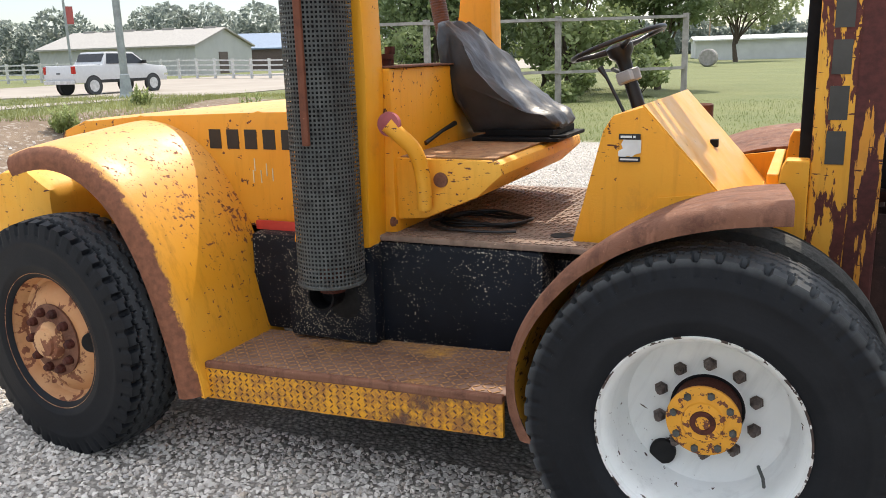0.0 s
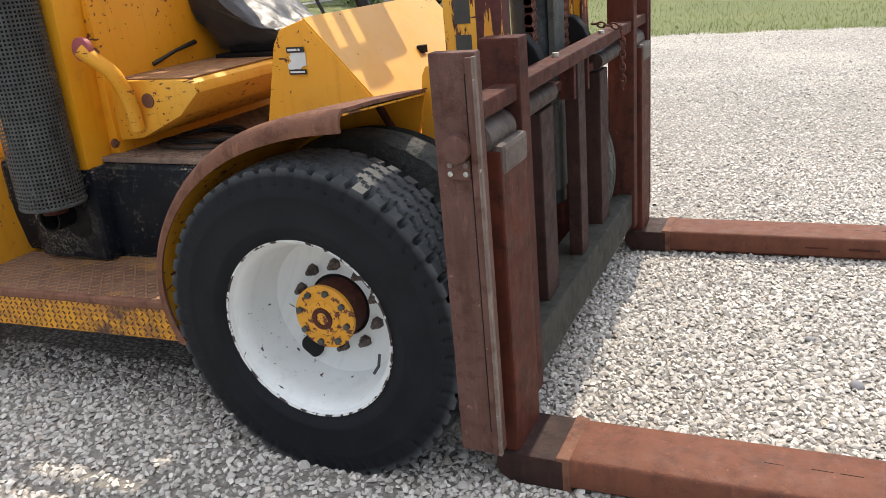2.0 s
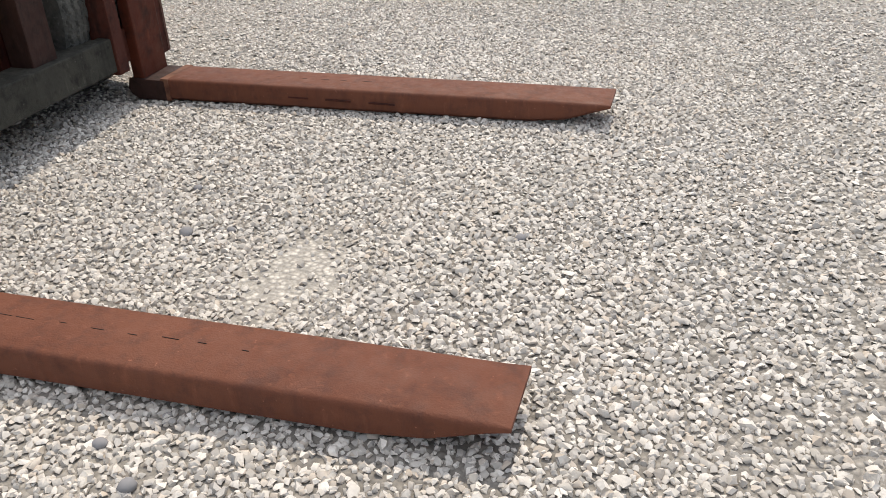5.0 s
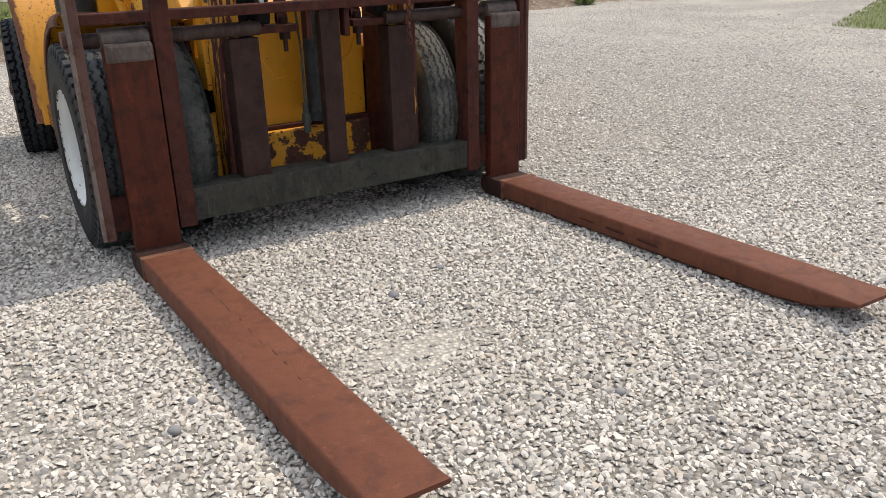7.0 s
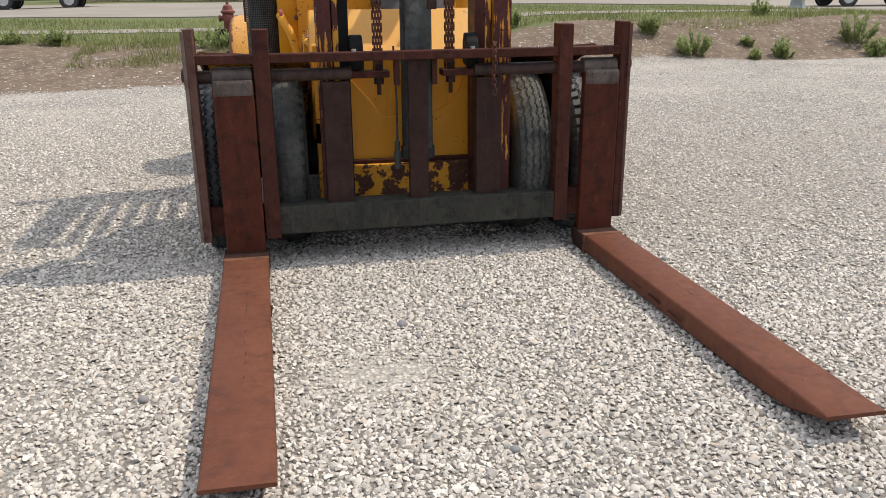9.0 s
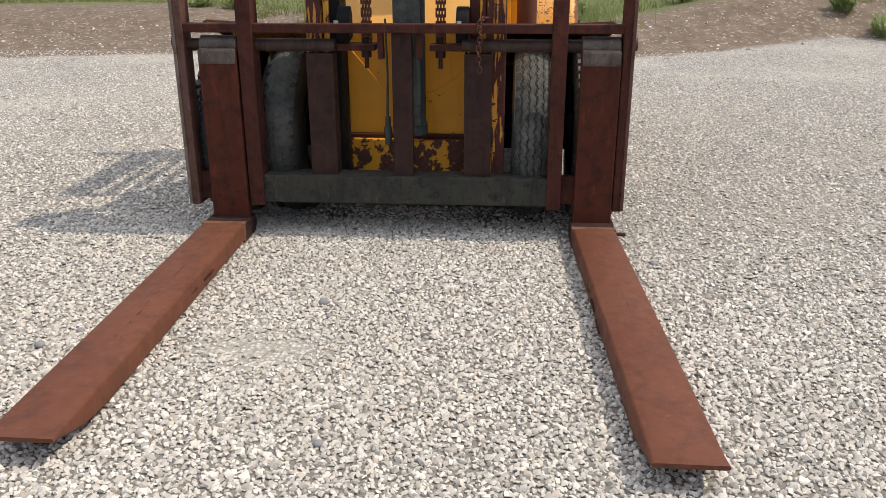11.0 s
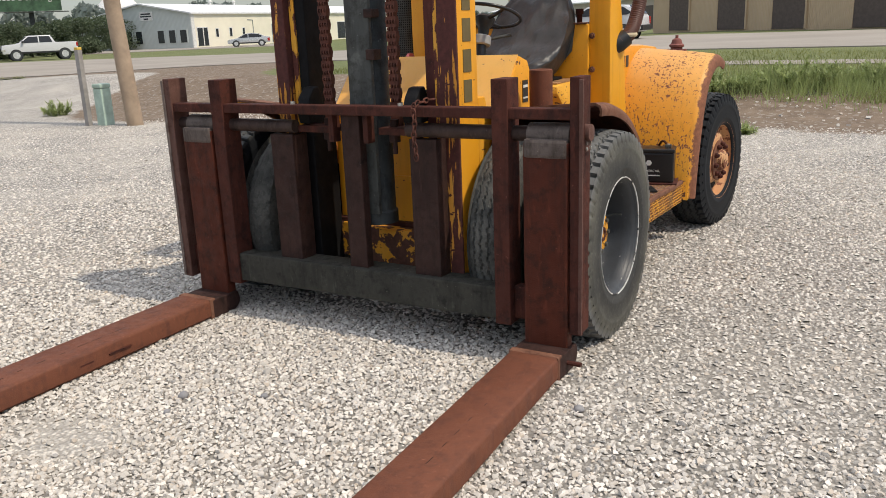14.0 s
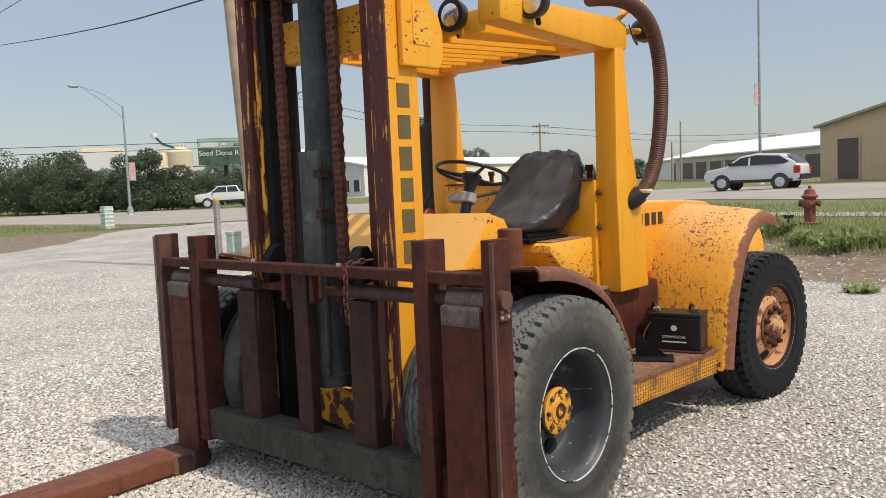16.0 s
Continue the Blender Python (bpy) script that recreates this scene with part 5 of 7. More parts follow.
fork(-1.098, -0.860, 0.064, -1)
fork(0.968, 1.202, 0.090, 1)

# loose things on the truck
battery = thing("battery", "black lead-acid truck battery with cables standing on rusty step", "battery", at=(-1.725, 0.885, 0.440), turn=-79)
part("battery_case", box(-0.165, 0.165, -0.09, 0.09, 0.012, 0.215, 0.01), plastic_black, battery)
part("battery_lid", box(-0.169, 0.169, -0.094, 0.094, 0.215, 0.242, 0.008), plastic_black, battery)
part("battery_tray", box(-0.19, 0.19, -0.10, 0.12, 0.0, 0.012, 0.004), rust_dark, battery)
for x in (-0.12, 0.12):
    part("terminal", lathe([(0.012, 0), (0.011, 0.03), (0.0001, 0.031)], (x, 0.03, 0.242), "z", 1, 12), bright, battery)
    part("terminal_clamp", box(x - 0.022, x + 0.022, 0.008, 0.052, 0.246, 0.266, 0.004), bright if x > 0 else steel_grey, battery)
    part("cable", sweep([(x, 0.03, 0.260), (x + 0.03, -0.02, 0.285), (x + 0.06, -0.08, 0.27), (x + 0.09, -0.16, 0.18)], 0.008, 8, smooth_steps=2), cable_black if x > 0 else rust_dark, battery, smooth=60)
part("hold_down", sweep([(0.20, 0.12, 0.012), (0.18, 0.105, 0.12), (0.10, 0.06, 0.262)], 0.005, 8), steel_grey, battery)
letters("label_word", "COMMERCIAL", 0.024, sticker_white, Matrix.Translation((0.0, 0.0915, 0.085)) @ Matrix.Rotation(math.pi, 4, "Z") @ Matrix.Rotation(math.pi / 2, 4, "X"), battery)
part("label_mark", lathe([(0.020, 0), (0.020, 0.002), (0.0001, 0.002)], (0.0, 0.0905, 0.148), "y", 1, 6), sticker_white, battery)
part("label_bar", box(-0.075, 0.075, 0.0895, 0.0925, 0.058, 0.066), sticker_white, battery)
bracket = thing("battery_bracket", "black bent steel bracket beside the battery", "bracket", at=(-1.36, 0.90, 0.452), turn=-62)
part("bracket_plate", prism([(0.10, 0.0), (-0.10, 0.0), (0.10, 0.16)], -0.02, -0.012), black_steel, bracket)
part("bracket_foot", box(-0.12, 0.12, -0.09, 0.10, 0.0, 0.008), black_steel, bracket)

coil = thing("cable_coil", "loose coil of black cable lying on the cab floor", "cable", at=(-0.98, -0.33, 0.887))
for k in range(3):
    rr = random.Random(k)
    ring = []
    for i in range(40):
        a = PI2 * i / 40
        ring.append(((0.17 + 0.02 * math.sin(2 * a + k) + rr.uniform(-0.004, 0.004)) * math.cos(a) + 0.01 * k, (0.12 + 0.015 * math.cos(3 * a + k)) * math.sin(a), 0.009 + 0.008 * k + 0.004 * math.sin(3 * a + k)))
    part("loop", sweep(ring, 0.006, 8, closed=True), cable_black, coil, smooth=60)
part("loose_end", sweep([(-0.15, -0.02, 0.02), (-0.22, -0.10, 0.012), (-0.12, -0.20, 0.010), (0.10, -0.21, 0.010), (0.2, -0.17, 0.010)], 0.006, 8, smooth_steps=2), cable_black, coil, smooth=60)

safety_chain = thing("safety_chain", "short rusty link chain hanging over the carriage rail", "chain")
cx = 0.61 - 0.022 * 0.45
path = [(0.50, 0.47, 1.215), (0.53, 0.455, 1.212), (0.56, 0.45, 1.208), (0.59, 0.442, 1.205), (0.617, 0.44, 1.19)] + [(0.622, 0.44 + 0.004 * math.sin(k), 1.165 - 0.026 * k) for k in range(9)]
for k, p in enumerate(path):
    q = path[min(k + 1, len(path) - 1)] if k + 1 < len(path) else (p[0], p[1], p[2] - 0.02)
    d = (Vector(q) - Vector(p)).normalized()
    m = Matrix.Translation(p) @ d.to_track_quat("Z", "Y").to_matrix().to_4x4() @ Matrix.Rotation(math.pi / 2 * (k % 2), 4, "Z")
    bm = sweep([(0.011 * math.cos(a), 0.0, 0.019 * math.sin(a)) for a in [PI2 * i / 12 for i in range(12)]], 0.004, 6, closed=True)
    bm.transform(m)
    part("link", bm, rust_chain, safety_chain, smooth=60)

# ---- ground ----
def smooth01(v):
    v = np.clip(v, 0, 1)
    return v * v * (3 - 2 * v)


def lay(x, y):
    """Height of the land: a flat lot, and a bank up to the road."""
    x, y = np.asarray(x, float), np.asarray(y, float)
    s = smooth01((y - 2) / 4)
    foot = -8.4 - 1.5 * s - x
    rise = (0.45 + 0.27 * s * (1 - smooth01((y - 14) / 8))) * smooth01(foot / (4.5 - 1.9 * s)) * (1 - 0.75 * smooth01((-18 - y) / 16)) * (1 - 0.42 * smooth01((y - 12) / 10) * smooth01((x + 44) / 8))
    wave = 0.05 * np.sin(x * 1.3 + y * 0.7) * np.sin(y * 0.9 - x * 0.4) * smooth01(foot / 2.0) * smooth01((x + 14) / 3.0)
    return rise + wave + 0.12 * smooth01((-13.5 - x) / 6) * smooth01((y + 16) / 8) * (1 - smooth01((y - 6) / 8))


def height(x, y):
    return float(lay(x, y))


ISLAND = [(4.0, -15.0), (-3.2, -20.3), (-6.3, -22.8), (-9.0, -25.0), (-11.7, -26.6), (-15.0, -26.4), (-16.2, -28.0), (-15.6, -32.0), (-15.5, -38.0), (-15.4, -46.0), (-14.5, -58.0), (40.0, -60.0), (40.0, -15.0)]


def inside(poly, x, y):
    hit = np.zeros(x.shape, bool)
    for (ax, ay), (bx, by) in zip(poly, poly[1:] + poly[:1]):
        cond = (ay > y) != (by > y)
        hit ^= cond & (x < (bx - ax) * (y - ay) / (by - ay + 1e-12) + ax)
    return hit


gx = np.concatenate([[-1500, -500, -200, -120, -80, -60], np.arange(-48, 14.1, 0.5), [18, 24, 34, 60, 120, 300, 1500]])
gy = np.concatenate([[-1500, -500, -200, -120, -90, -70], np.arange(-56, 30.1, 0.5), [34, 40, 50, 70, 110, 300, 1500]])
X, Y = np.meshgrid(gx, gy, indexing="ij")
edge = -8.3 + 0.35 * np.sin(Y * 0.8) + 1.8 * smooth01((-5.0 - Y) / 5.0) - 9.0 * smooth01((-11.0 - Y) / 10.0) - 1.9 * smooth01((Y - 2) / 5) + 1.6 * smooth01((Y - 11.5) / 4)
earth_v = smooth01((edge - X) / 0.8 * 0.5 + 0.5)
grass_v = smooth01((edge - 3.6 - 2.7 * smooth01((-3.5 - Y) / 4) + 1.1 * smooth01((Y - 2) / 4) - X) / 1.6 * 0.5 + 0.5)
field = smooth01((Y - 10.9 - 2.2 * np.maximum(0, -3.7 - X)) / 1.0 * 0.5 + 0.5)
grass_v = np.maximum(grass_v, field)
isl = inside(ISLAND, X, Y).astype(float)
turf = -12.9 + 0.34 * (-26.6 - Y)
earth_v = np.maximum(earth_v, isl)
grass_v = np.maximum(grass_v, isl * smooth01((turf - X) / 1.5 + 0.5))
far = (Y < -60) | (X < -44) | (X > 40)
grass_v = np.where(far & (Y > -2000), np.maximum(grass_v, np.where(X > 14, 0.3, 1.0)), grass_v)
Z = lay(X, Y)
nx, ny_ = X.shape
idx = np.arange(nx * ny_).reshape(nx, ny_)
faces = np.stack([idx[:-1, :-1].ravel(), idx[1:, :-1].ravel(), idx[1:, 1:].ravel(), idx[:-1, 1:].ravel()], 1)
me = mesh_of("ground", np.stack([X.ravel(), Y.ravel(), Z.ravel()], 1), faces)
# where the sheet's colour is darkened as shade between the loose stones
loose_v = np.maximum(smooth01((X - 0.1) / np.where(Y > 0.9, 1.9, 0.5)) * smooth01((4.3 - X) / 1.4) * smooth01((Y + 2.4) / 1.4) * smooth01((3.3 - Y) / 1.4),
                     smooth01((X + 2.7) / 0.5) * smooth01((0.6 - X) / 0.5) * smooth01((Y + 2.4) / 0.9) * smooth01((-0.75 - Y) / 0.5))
loose_v = np.maximum(loose_v, 0.5 * smooth01((X + 6.2) / 2.5) * smooth01((6.0 - X) / 2.5) * smooth01((Y + 5.2) / 2.5) * smooth01((7.0 - Y) / 2.5))
for key, val in (("earth", earth_v), ("grass", grass_v), ("loose", loose_v)):
    me.attributes.new(key, "FLOAT", "POINT").data.foreach_set("value", val.ravel().astype(np.float32))
me.shade_smooth()
part("ground", me, earth_sheet, None, "pale gravel lot with earth bank and mown grass", kind="structure")


def strip(name, near, far_side, material, label, up=0.03, steps=40):
    """A paved strip between two edge lines, laid on the land."""
    def walk_line(line, f):
        seg = f * (len(line) - 1)
        i = min(int(seg), len(line) - 2)
        a, b = line[i], line[i + 1]
        return a[0] + (b[0] - a[0]) * (seg - i), a[1] + (b[1] - a[1]) * (seg - i)
    rows = []
    for k in range(steps * (len(near) - 1) + 1):
        f = k / (steps * (len(near) - 1))
        a, b = walk_line(near, f), walk_line(far_side, f)
        rows.append([(a[0] + (b[0] - a[0]) * j / 8, a[1] + (b[1] - a[1]) * j / 8) for j in range(9)])
    bm = bmesh.new()
    g = [[bm.verts.new((x, y, height(x, y) + up)) for x, y in row] for row in rows]
    lowg = [[bm.verts.new((row[j][0], row[j][1], height(*row[j]) - 0.12)) for j in (0, 8)] for row in rows]
    for i in range(len(g) - 1):
        for j in range(8):
            bm.faces.new((g[i][j], g[i + 1][j], g[i + 1][j + 1], g[i][j + 1]))
        bm.faces.new((g[i][0], g[i + 1][0], lowg[i + 1][0], lowg[i][0]))
        bm.faces.new((g[i][8], g[i + 1][8], lowg[i + 1][1], lowg[i][1]))
    return part(name, bm, material, None, label, kind="structure")


strip("road", [(-24.5, 160), (-22.5, 40), (-21.0, 5), (-21.5, -4), (-23.5, -9.5), (-19.5, -20), (-17.0, -28.5), (-16.4, -40), (-15.5, -62), (30, -66)],
      [(-48, 160), (-44, 40), (-41, 5), (-41, -6), (-48, -21), (-42, -40), (-36, -55), (-28, -70), (-14, -80), (30, -90)], concrete, "pale worn concrete road")
strip("pavement", [(-16.2, 60), (-15.4, 20), (-15.0, 4), (-15.2, -6), (-16.0, -11)], [(-17.2, 60), (-16.4, 20), (-16.0, 4), (-16.2, -6), (-17.0, -11)], concrete, "narrow pale pavement in the grass", 0.02)
strip("pavement", [(-14.5, -26.8), (-14.1, -33.5)], [(-15.2, -26.8), (-14.9, -33.5)], concrete, "short pale strip in the island's grass", 0.03)

strip("pavement", [(-52.6, -72.7), (-60.8, -65.8), (-66.5, -59.9), (-69.7, -56.1)], [(-66.2, -91.0), (-71.5, -78.0), (-80.0, -72.5), (-92.0, -72.5)], concrete, "pale worn lot before the office building", 0.05, 10)

# gravel stones round the truck
bm = bmesh.new()
bmesh.ops.create_cube(bm, size=1.35)
bmesh.ops.triangulate(bm, faces=bm.faces[:])
BLOCKY = (np.array([v.co[:] for v in bm.verts]), np.array([[v.index for v in f.verts] for f in bm.faces]))
bm.free()


ANGULAR = (np.array([(-0.95, -0.6, -0.6), (0.7, -0.9, -0.6), (1.0, 0.6, -0.6), (-0.6, 0.95, -0.6), (-1.0, -0.2, 0.35), (0.25, -1.0, 0.3), (1.05, 0.1, 0.25), (0.1, 1.0, 0.35), (-0.35, -0.3, 0.95), (0.45, 0.2, 0.85)], float),
           np.array([(0, 1, 5), (1, 6, 5), (1, 2, 6), (2, 7, 6), (2, 3, 7), (3, 4, 7), (3, 0, 4), (0, 5, 4), (4, 5, 8), (5, 6, 9), (5, 9, 8), (6, 7, 9), (7, 4, 8), (7, 8, 9)]))
PEAKED = (np.array([(-1, -0.9, -0.4), (0.9, -1, -0.4), (1, 1, -0.4), (-0.9, 0.8, -0.4), (-0.2, 0.3, 0.9), (0.4, -0.3, 0.8)], float),
          np.array([(0, 1, 5), (1, 2, 5), (2, 4, 5), (2, 3, 4), (3, 0, 4), (0, 5, 4)]))


def gravel(name, places, lo, hi, seed, form, bias, lift, label):
    """Loose stones, each turned and misshapen in its own way."""
    base, tris = form
    r = np.random.RandomState(seed)
    n = len(places)
    size = lo + (hi - lo) * r.rand(n) ** bias
    body = base[None] * (1 + 0.30 * (r.rand(n, len(base), 1) - 0.5) * 2) + 0.16 * (r.rand(n, len(base), 3) - 0.5)
    body = body * np.stack([size * (0.85 + 0.5 * r.rand(n)), size * (0.75 + 0.35 * r.rand(n)), size * (0.50 + 0.4 * r.rand(n))], 1)[:, None]
    a, b = r.rand(n) * 6.283, (r.rand(n) - 0.5) * 1.6
    ca, sa, cb, sb = np.cos(a)[:, None], np.sin(a)[:, None], np.cos(b)[:, None], np.sin(b)[:, None]
    x, y, z = body[..., 0], body[..., 1], body[..., 2]
    y, z = y * cb - z * sb, y * sb + z * cb
    x, y = x * ca - y * sa, x * sa + y * ca
    z = z + size[:, None] * (lift - 0.45 * r.rand(n)[:, None]) + lay(places[:, 0], places[:, 1])[:, None]
    v = np.stack([x + places[:, :1], y + places[:, 1:2], z], 2).reshape(-1, 3)
    f = (tris[None] + (np.arange(n) * len(base))[:, None, None]).reshape(-1, 3)
    me = mesh_of(name, v, f)
    if form is ANGULAR:
        me.shade_smooth()
        me.set_sharp_from_angle(angle=radians(46))
    else:
        me.shade_flat()
    return part(name, me, stone, None, label, kind="stuff")


def jitter_grid(x0, x1, y0, y1, step, seed, thin=0.0):
    """Scattered places; towards the outer edge of the ring they thin out."""
    r = np.random.RandomState(seed)
    a, b = np.meshgrid(np.arange(x0, x1, step), np.arange(y0, y1, step), indexing="ij")
    p = np.stack([a.ravel(), b.ravel()], 1) + (r.rand(a.size, 2) - 0.5) * step * 1.2
    if thin:
        d = np.minimum(np.minimum(p[:, 0] - x0, x1 - p[:, 0]), np.minimum(p[:, 1] - y0, y1 - p[:, 1]))
        p = p[r.rand(len(p)) < np.clip(d / thin, 0.04, 1)]
    return p


fines = np.concatenate([jitter_grid(0.30, 4.6, -2.6, 3.5, 0.0182, 1), jitter_grid(-2.7, 0.30, -2.6, -0.75, 0.0235, 2)])
lumps = np.concatenate([jitter_grid(0.30, 4.6, -2.6, 3.5, 0.042, 4), jitter_grid(-2.7, 0.30, -2.6, -0.75, 0.040, 5)])
r = np.random.RandomState(77)
fade = r.rand(len(fines)) * 1.5
fines = fines[((fines[:, 0] > 0.30 + fade) | (fines[:, 1] < 0.9)) & (fines[:, 0] < 4.6 - fade) & (fines[:, 1] > fade - 2.6) & (fines[:, 1] < 3.5 - fade)]
fade = r.rand(len(lumps)) * 1.6
lumps = lumps[((lumps[:, 0] > 0.30 + fade) | (lumps[:, 1] < 0.9)) & (lumps[:, 0] < 4.6 - fade) & (lumps[:, 1] > fade - 2.6) & (lumps[:, 1] < 3.5 - fade)]
clump = 0.5 + 0.5 * np.sin(lumps[:, 0] * 2.1 + 1.3 * np.sin(lumps[:, 1] * 1.7)) * np.sin(lumps[:, 1] * 2.6 + 1.1 * np.sin(lumps[:, 0] * 1.9))
dusty = ((lumps[:, 0] - 2.05) / 0.22) ** 2 + ((lumps[:, 1] + 0.40) / 0.42) ** 2 < r.rand(len(lumps)) * 1.4
lumps = lumps[(r.rand(len(lumps)) < 0.40 + 0.70 * clump) & ~dusty]
fines = fines[((fines[:, 0] - 2.05) / 0.18) ** 2 + ((fines[:, 1] + 0.40) / 0.36) ** 2 > r.rand(len(fines)) * 1.2]
ring = jitter_grid(-6.5, 6.2, -5.4, 7.2, 0.029, 3, 2.6)
fade = r.rand(len(ring)) * 1.6
keep = ~((ring[:, 0] > 0.30 + np.where(ring[:, 1] < 0.9, 0.0, fade)) & (ring[:, 0] < 4.6 - fade) & (ring[:, 1] > fade - 2.6) & (ring[:, 1] < 3.5 - fade)) & ~((ring[:, 0] > -2.7) & (ring[:, 0] <= 0.30) & (ring[:, 1] > -2.6 + fade) & (ring[:, 1] < -0.75))
keep &= ~((ring[:, 0] < 0.0) & (abs(ring[:, 1]) < 0.75))
far_ring = jitter_grid(-11.5, 9.0, -15.0, 13.0, 0.072, 6, 3.0)
keep_far = ~((far_ring[:, 0] > -4.4) & (far_ring[:, 0] < 4.4) & (far_ring[:, 1] > -3.4) & (far_ring[:, 1] < 5.2)) & (far_ring[:, 0] < 5.5)
keep_far &= far_ring[:, 0] > -8.4 - 1.7 * smooth01((far_ring[:, 1] - 2) / 5)
keep_far &= ~((far_ring[:, 0] < -5.5) & (far_ring[:, 1] < -10.5))
keep_far &= far_ring[:, 1] < 10.5 + 2.2 * np.maximum(0, -3.7 - far_ring[:, 0])
far_ring = far_ring[keep_far]
bank = jitter_grid(-12.2, -8.0, -9.0, 13.5, 0.16, 8)
bank = bank[(bank[:, 0] < -8.3 - 1.7 * smooth01((bank[:, 1] - 2) / 5)) & (bank[:, 0] > -10.9 - 1.2 * smooth01((bank[:, 1] - 2) / 5)) & (r.rand(len(bank)) < 0.6)]
GRAVEL = "loose pale grey and beige crushed gravel"
gravel("gravel", fines, 0.0064, 0.0120, 11, ANGULAR, 1.2, 0.62, GRAVEL)
gravel("gravel", lumps, 0.0084, 0.0158, 13, ANGULAR, 1.8, 0.80, GRAVEL)
gravel("gravel", far_ring, 0.008, 0.017, 14, PEAKED, 1.6, 0.30, GRAVEL)
gravel("gravel", ring[keep], 0.0068, 0.0140, 12, PEAKED, 1.5, 0.50, GRAVEL)
gravel("bank_stones", bank, 0.010, 0.032, 15, BLOCKY, 2.2, 0.25, "scattered pale stones on the earth bank")
for k, (x, y, r) in enumerate(((1.575, -0.235, 0.034), (1.42, 0.10, 0.026), (1.72, -0.18, 0.022), (0.95, 1.38, 0.03), (1.95, -1.22, 0.026), (2.1, -1.32, 0.03), (2.72, 0.0, 0.026))):
    bm = bmesh.new()
    bmesh.ops.create_icosphere(bm, subdivisions=2, radius=r * 0.72)
    for v in bm.verts:
        v.co *= 1 + 0.25 * noise.noise(v.co * 40 + Vector((k, 0, 0)))
        v.co.z *= 0.72
    rock = part("stone", bm, rock_dark, None, "larger grey stone lying on the gravel", smooth=60)
    tagged(rock, category="stone", group="larger stones")
    rock.matrix_basis = pose(x, y, r * 0.36, 0, 0, 40 * k)


# ---- plants ----
def leaf_cloud(centres, radii, count, size, seed, flat=0.75):
    """Many small leaves on the shells of several clumps."""
    r = np.random.RandomState(seed)
    which = r.choice(len(centres), count, p=np.array(radii) ** 2 / np.sum(np.array(radii) ** 2))
    d = r.normal(size=(count, 3))
    d /= np.linalg.norm(d, axis=1)[:, None]
    rad = np.array(radii)[which] * (0.55 + 0.5 * r.rand(count) ** 0.6)
    p = np.array(centres)[which] + d * rad[:, None] * np.array([1, 1, flat])
    u = r.normal(size=(count, 3))
    u /= np.linalg.norm(u, axis=1)[:, None]
    w = np.cross(u, r.normal(size=(count, 3)))
    w /= np.linalg.norm(w, axis=1)[:, None]
    s = size * (0.6 + 0.8 * r.rand(count))[:, None]
    v = np.stack([p - u * s, p + w * s * 0.55, p + u * s, p - w * s * 0.55], 1).reshape(-1, 3)
    return v, np.arange(count * 4).reshape(-1, 4)


def tree(x, y, tall, wide, trunk_h, count, leaf, seed, material, label, group="", name="tree", capped=False):
    z0 = height(x, y)
    t = thing(name, label, "tree" if name == "tree" else name, group, at=(x, y, z0 - 0.05))
    r = random.Random(seed)
    bm = sweep([(0, 0, 0), (0.05 * wide * r.uniform(-1, 1), 0, trunk_h * 0.6), (0.08 * wide * r.uniform(-1, 1), 0, trunk_h + 0.25 * (tall - trunk_h))], [tall * 0.028, tall * 0.02, tall * 0.009], 10)
    centres, radii = [], []
    n = 15 if capped else 9 if tall > 3 else 6
    for k in range(n):
        a = 2.4 * k + r.uniform(-0.4, 0.4)
        rr = wide * 0.5 * r.uniform(0.25, 0.72)
        h = trunk_h + (tall - trunk_h) * r.uniform(0.12, 0.84)
        size = wide * r.uniform(0.16, 0.30)
        if capped:
            h = 0.75 * size + 0.2 if k % 3 == 0 else min(h, tall - 0.78 * size)
            rr *= 1.25 if k % 3 == 0 else 1.0
        c = (rr * math.cos(a), rr * math.sin(a), h)
        centres.append(c)
        radii.append(size)
        sweep([(0, 0, trunk_h * r.uniform(0.6, 1.0)), (c[0] * 0.5, c[1] * 0.5, (trunk_h + h) / 2), c], [tall * 0.012, tall * 0.008, tall * 0.003], 6, bm)
    part("trunk", bm, bark, t, smooth=60)
    v, f = leaf_cloud(centres, radii, count, leaf, seed)
    part("crown", mesh_of("crown", v, f), material, t)
    return t


# thicket behind the timber frame
for k, (x, y, tall, wide) in enumerate(((-8.2, 27.0, 6.6, 5.6), (-12.6, 25.5, 7.4, 6.4), (-14.2, 26.5, 6.8, 5.0), (-10.2, 30.5, 7.8, 6.0), (-5.4, 30.0, 5.6, 4.4), (-15.0, 29.0, 8.2, 6.4))):
    tree(x, y, tall, wide, 0.7, 5200, 0.13, 30 + k, leaf_dark if k % 3 else leaf_light, "dense leafy green tree at the edge of the lot", "trees of the thicket")
for k, (x, y, tall, wide) in enumerate(((-7.0, 22.6, 1.5, 1.8), (-9.8, 21.5, 1.9, 2.2), (-5.2, 25.2, 2.0, 2.2), (-12.5, 20.6, 2.2, 2.6))):
    tree(x, y, tall, wide, 0.1, 1800, 0.09, 60 + k, leaf_light, "leafy bush under the trees", "bushes of the thicket", "bush")
tree(-7.4, 89.0, 9.8, 10.5, 3.0, 5200, 0.24, 80, leaf_field, "broad tree with a forked trunk in the field")
tree(-22.0, 100.0, 8.0, 6.0, 2.0, 2500, 0.24, 81, leaf_field, "leafy tree by the field wall")
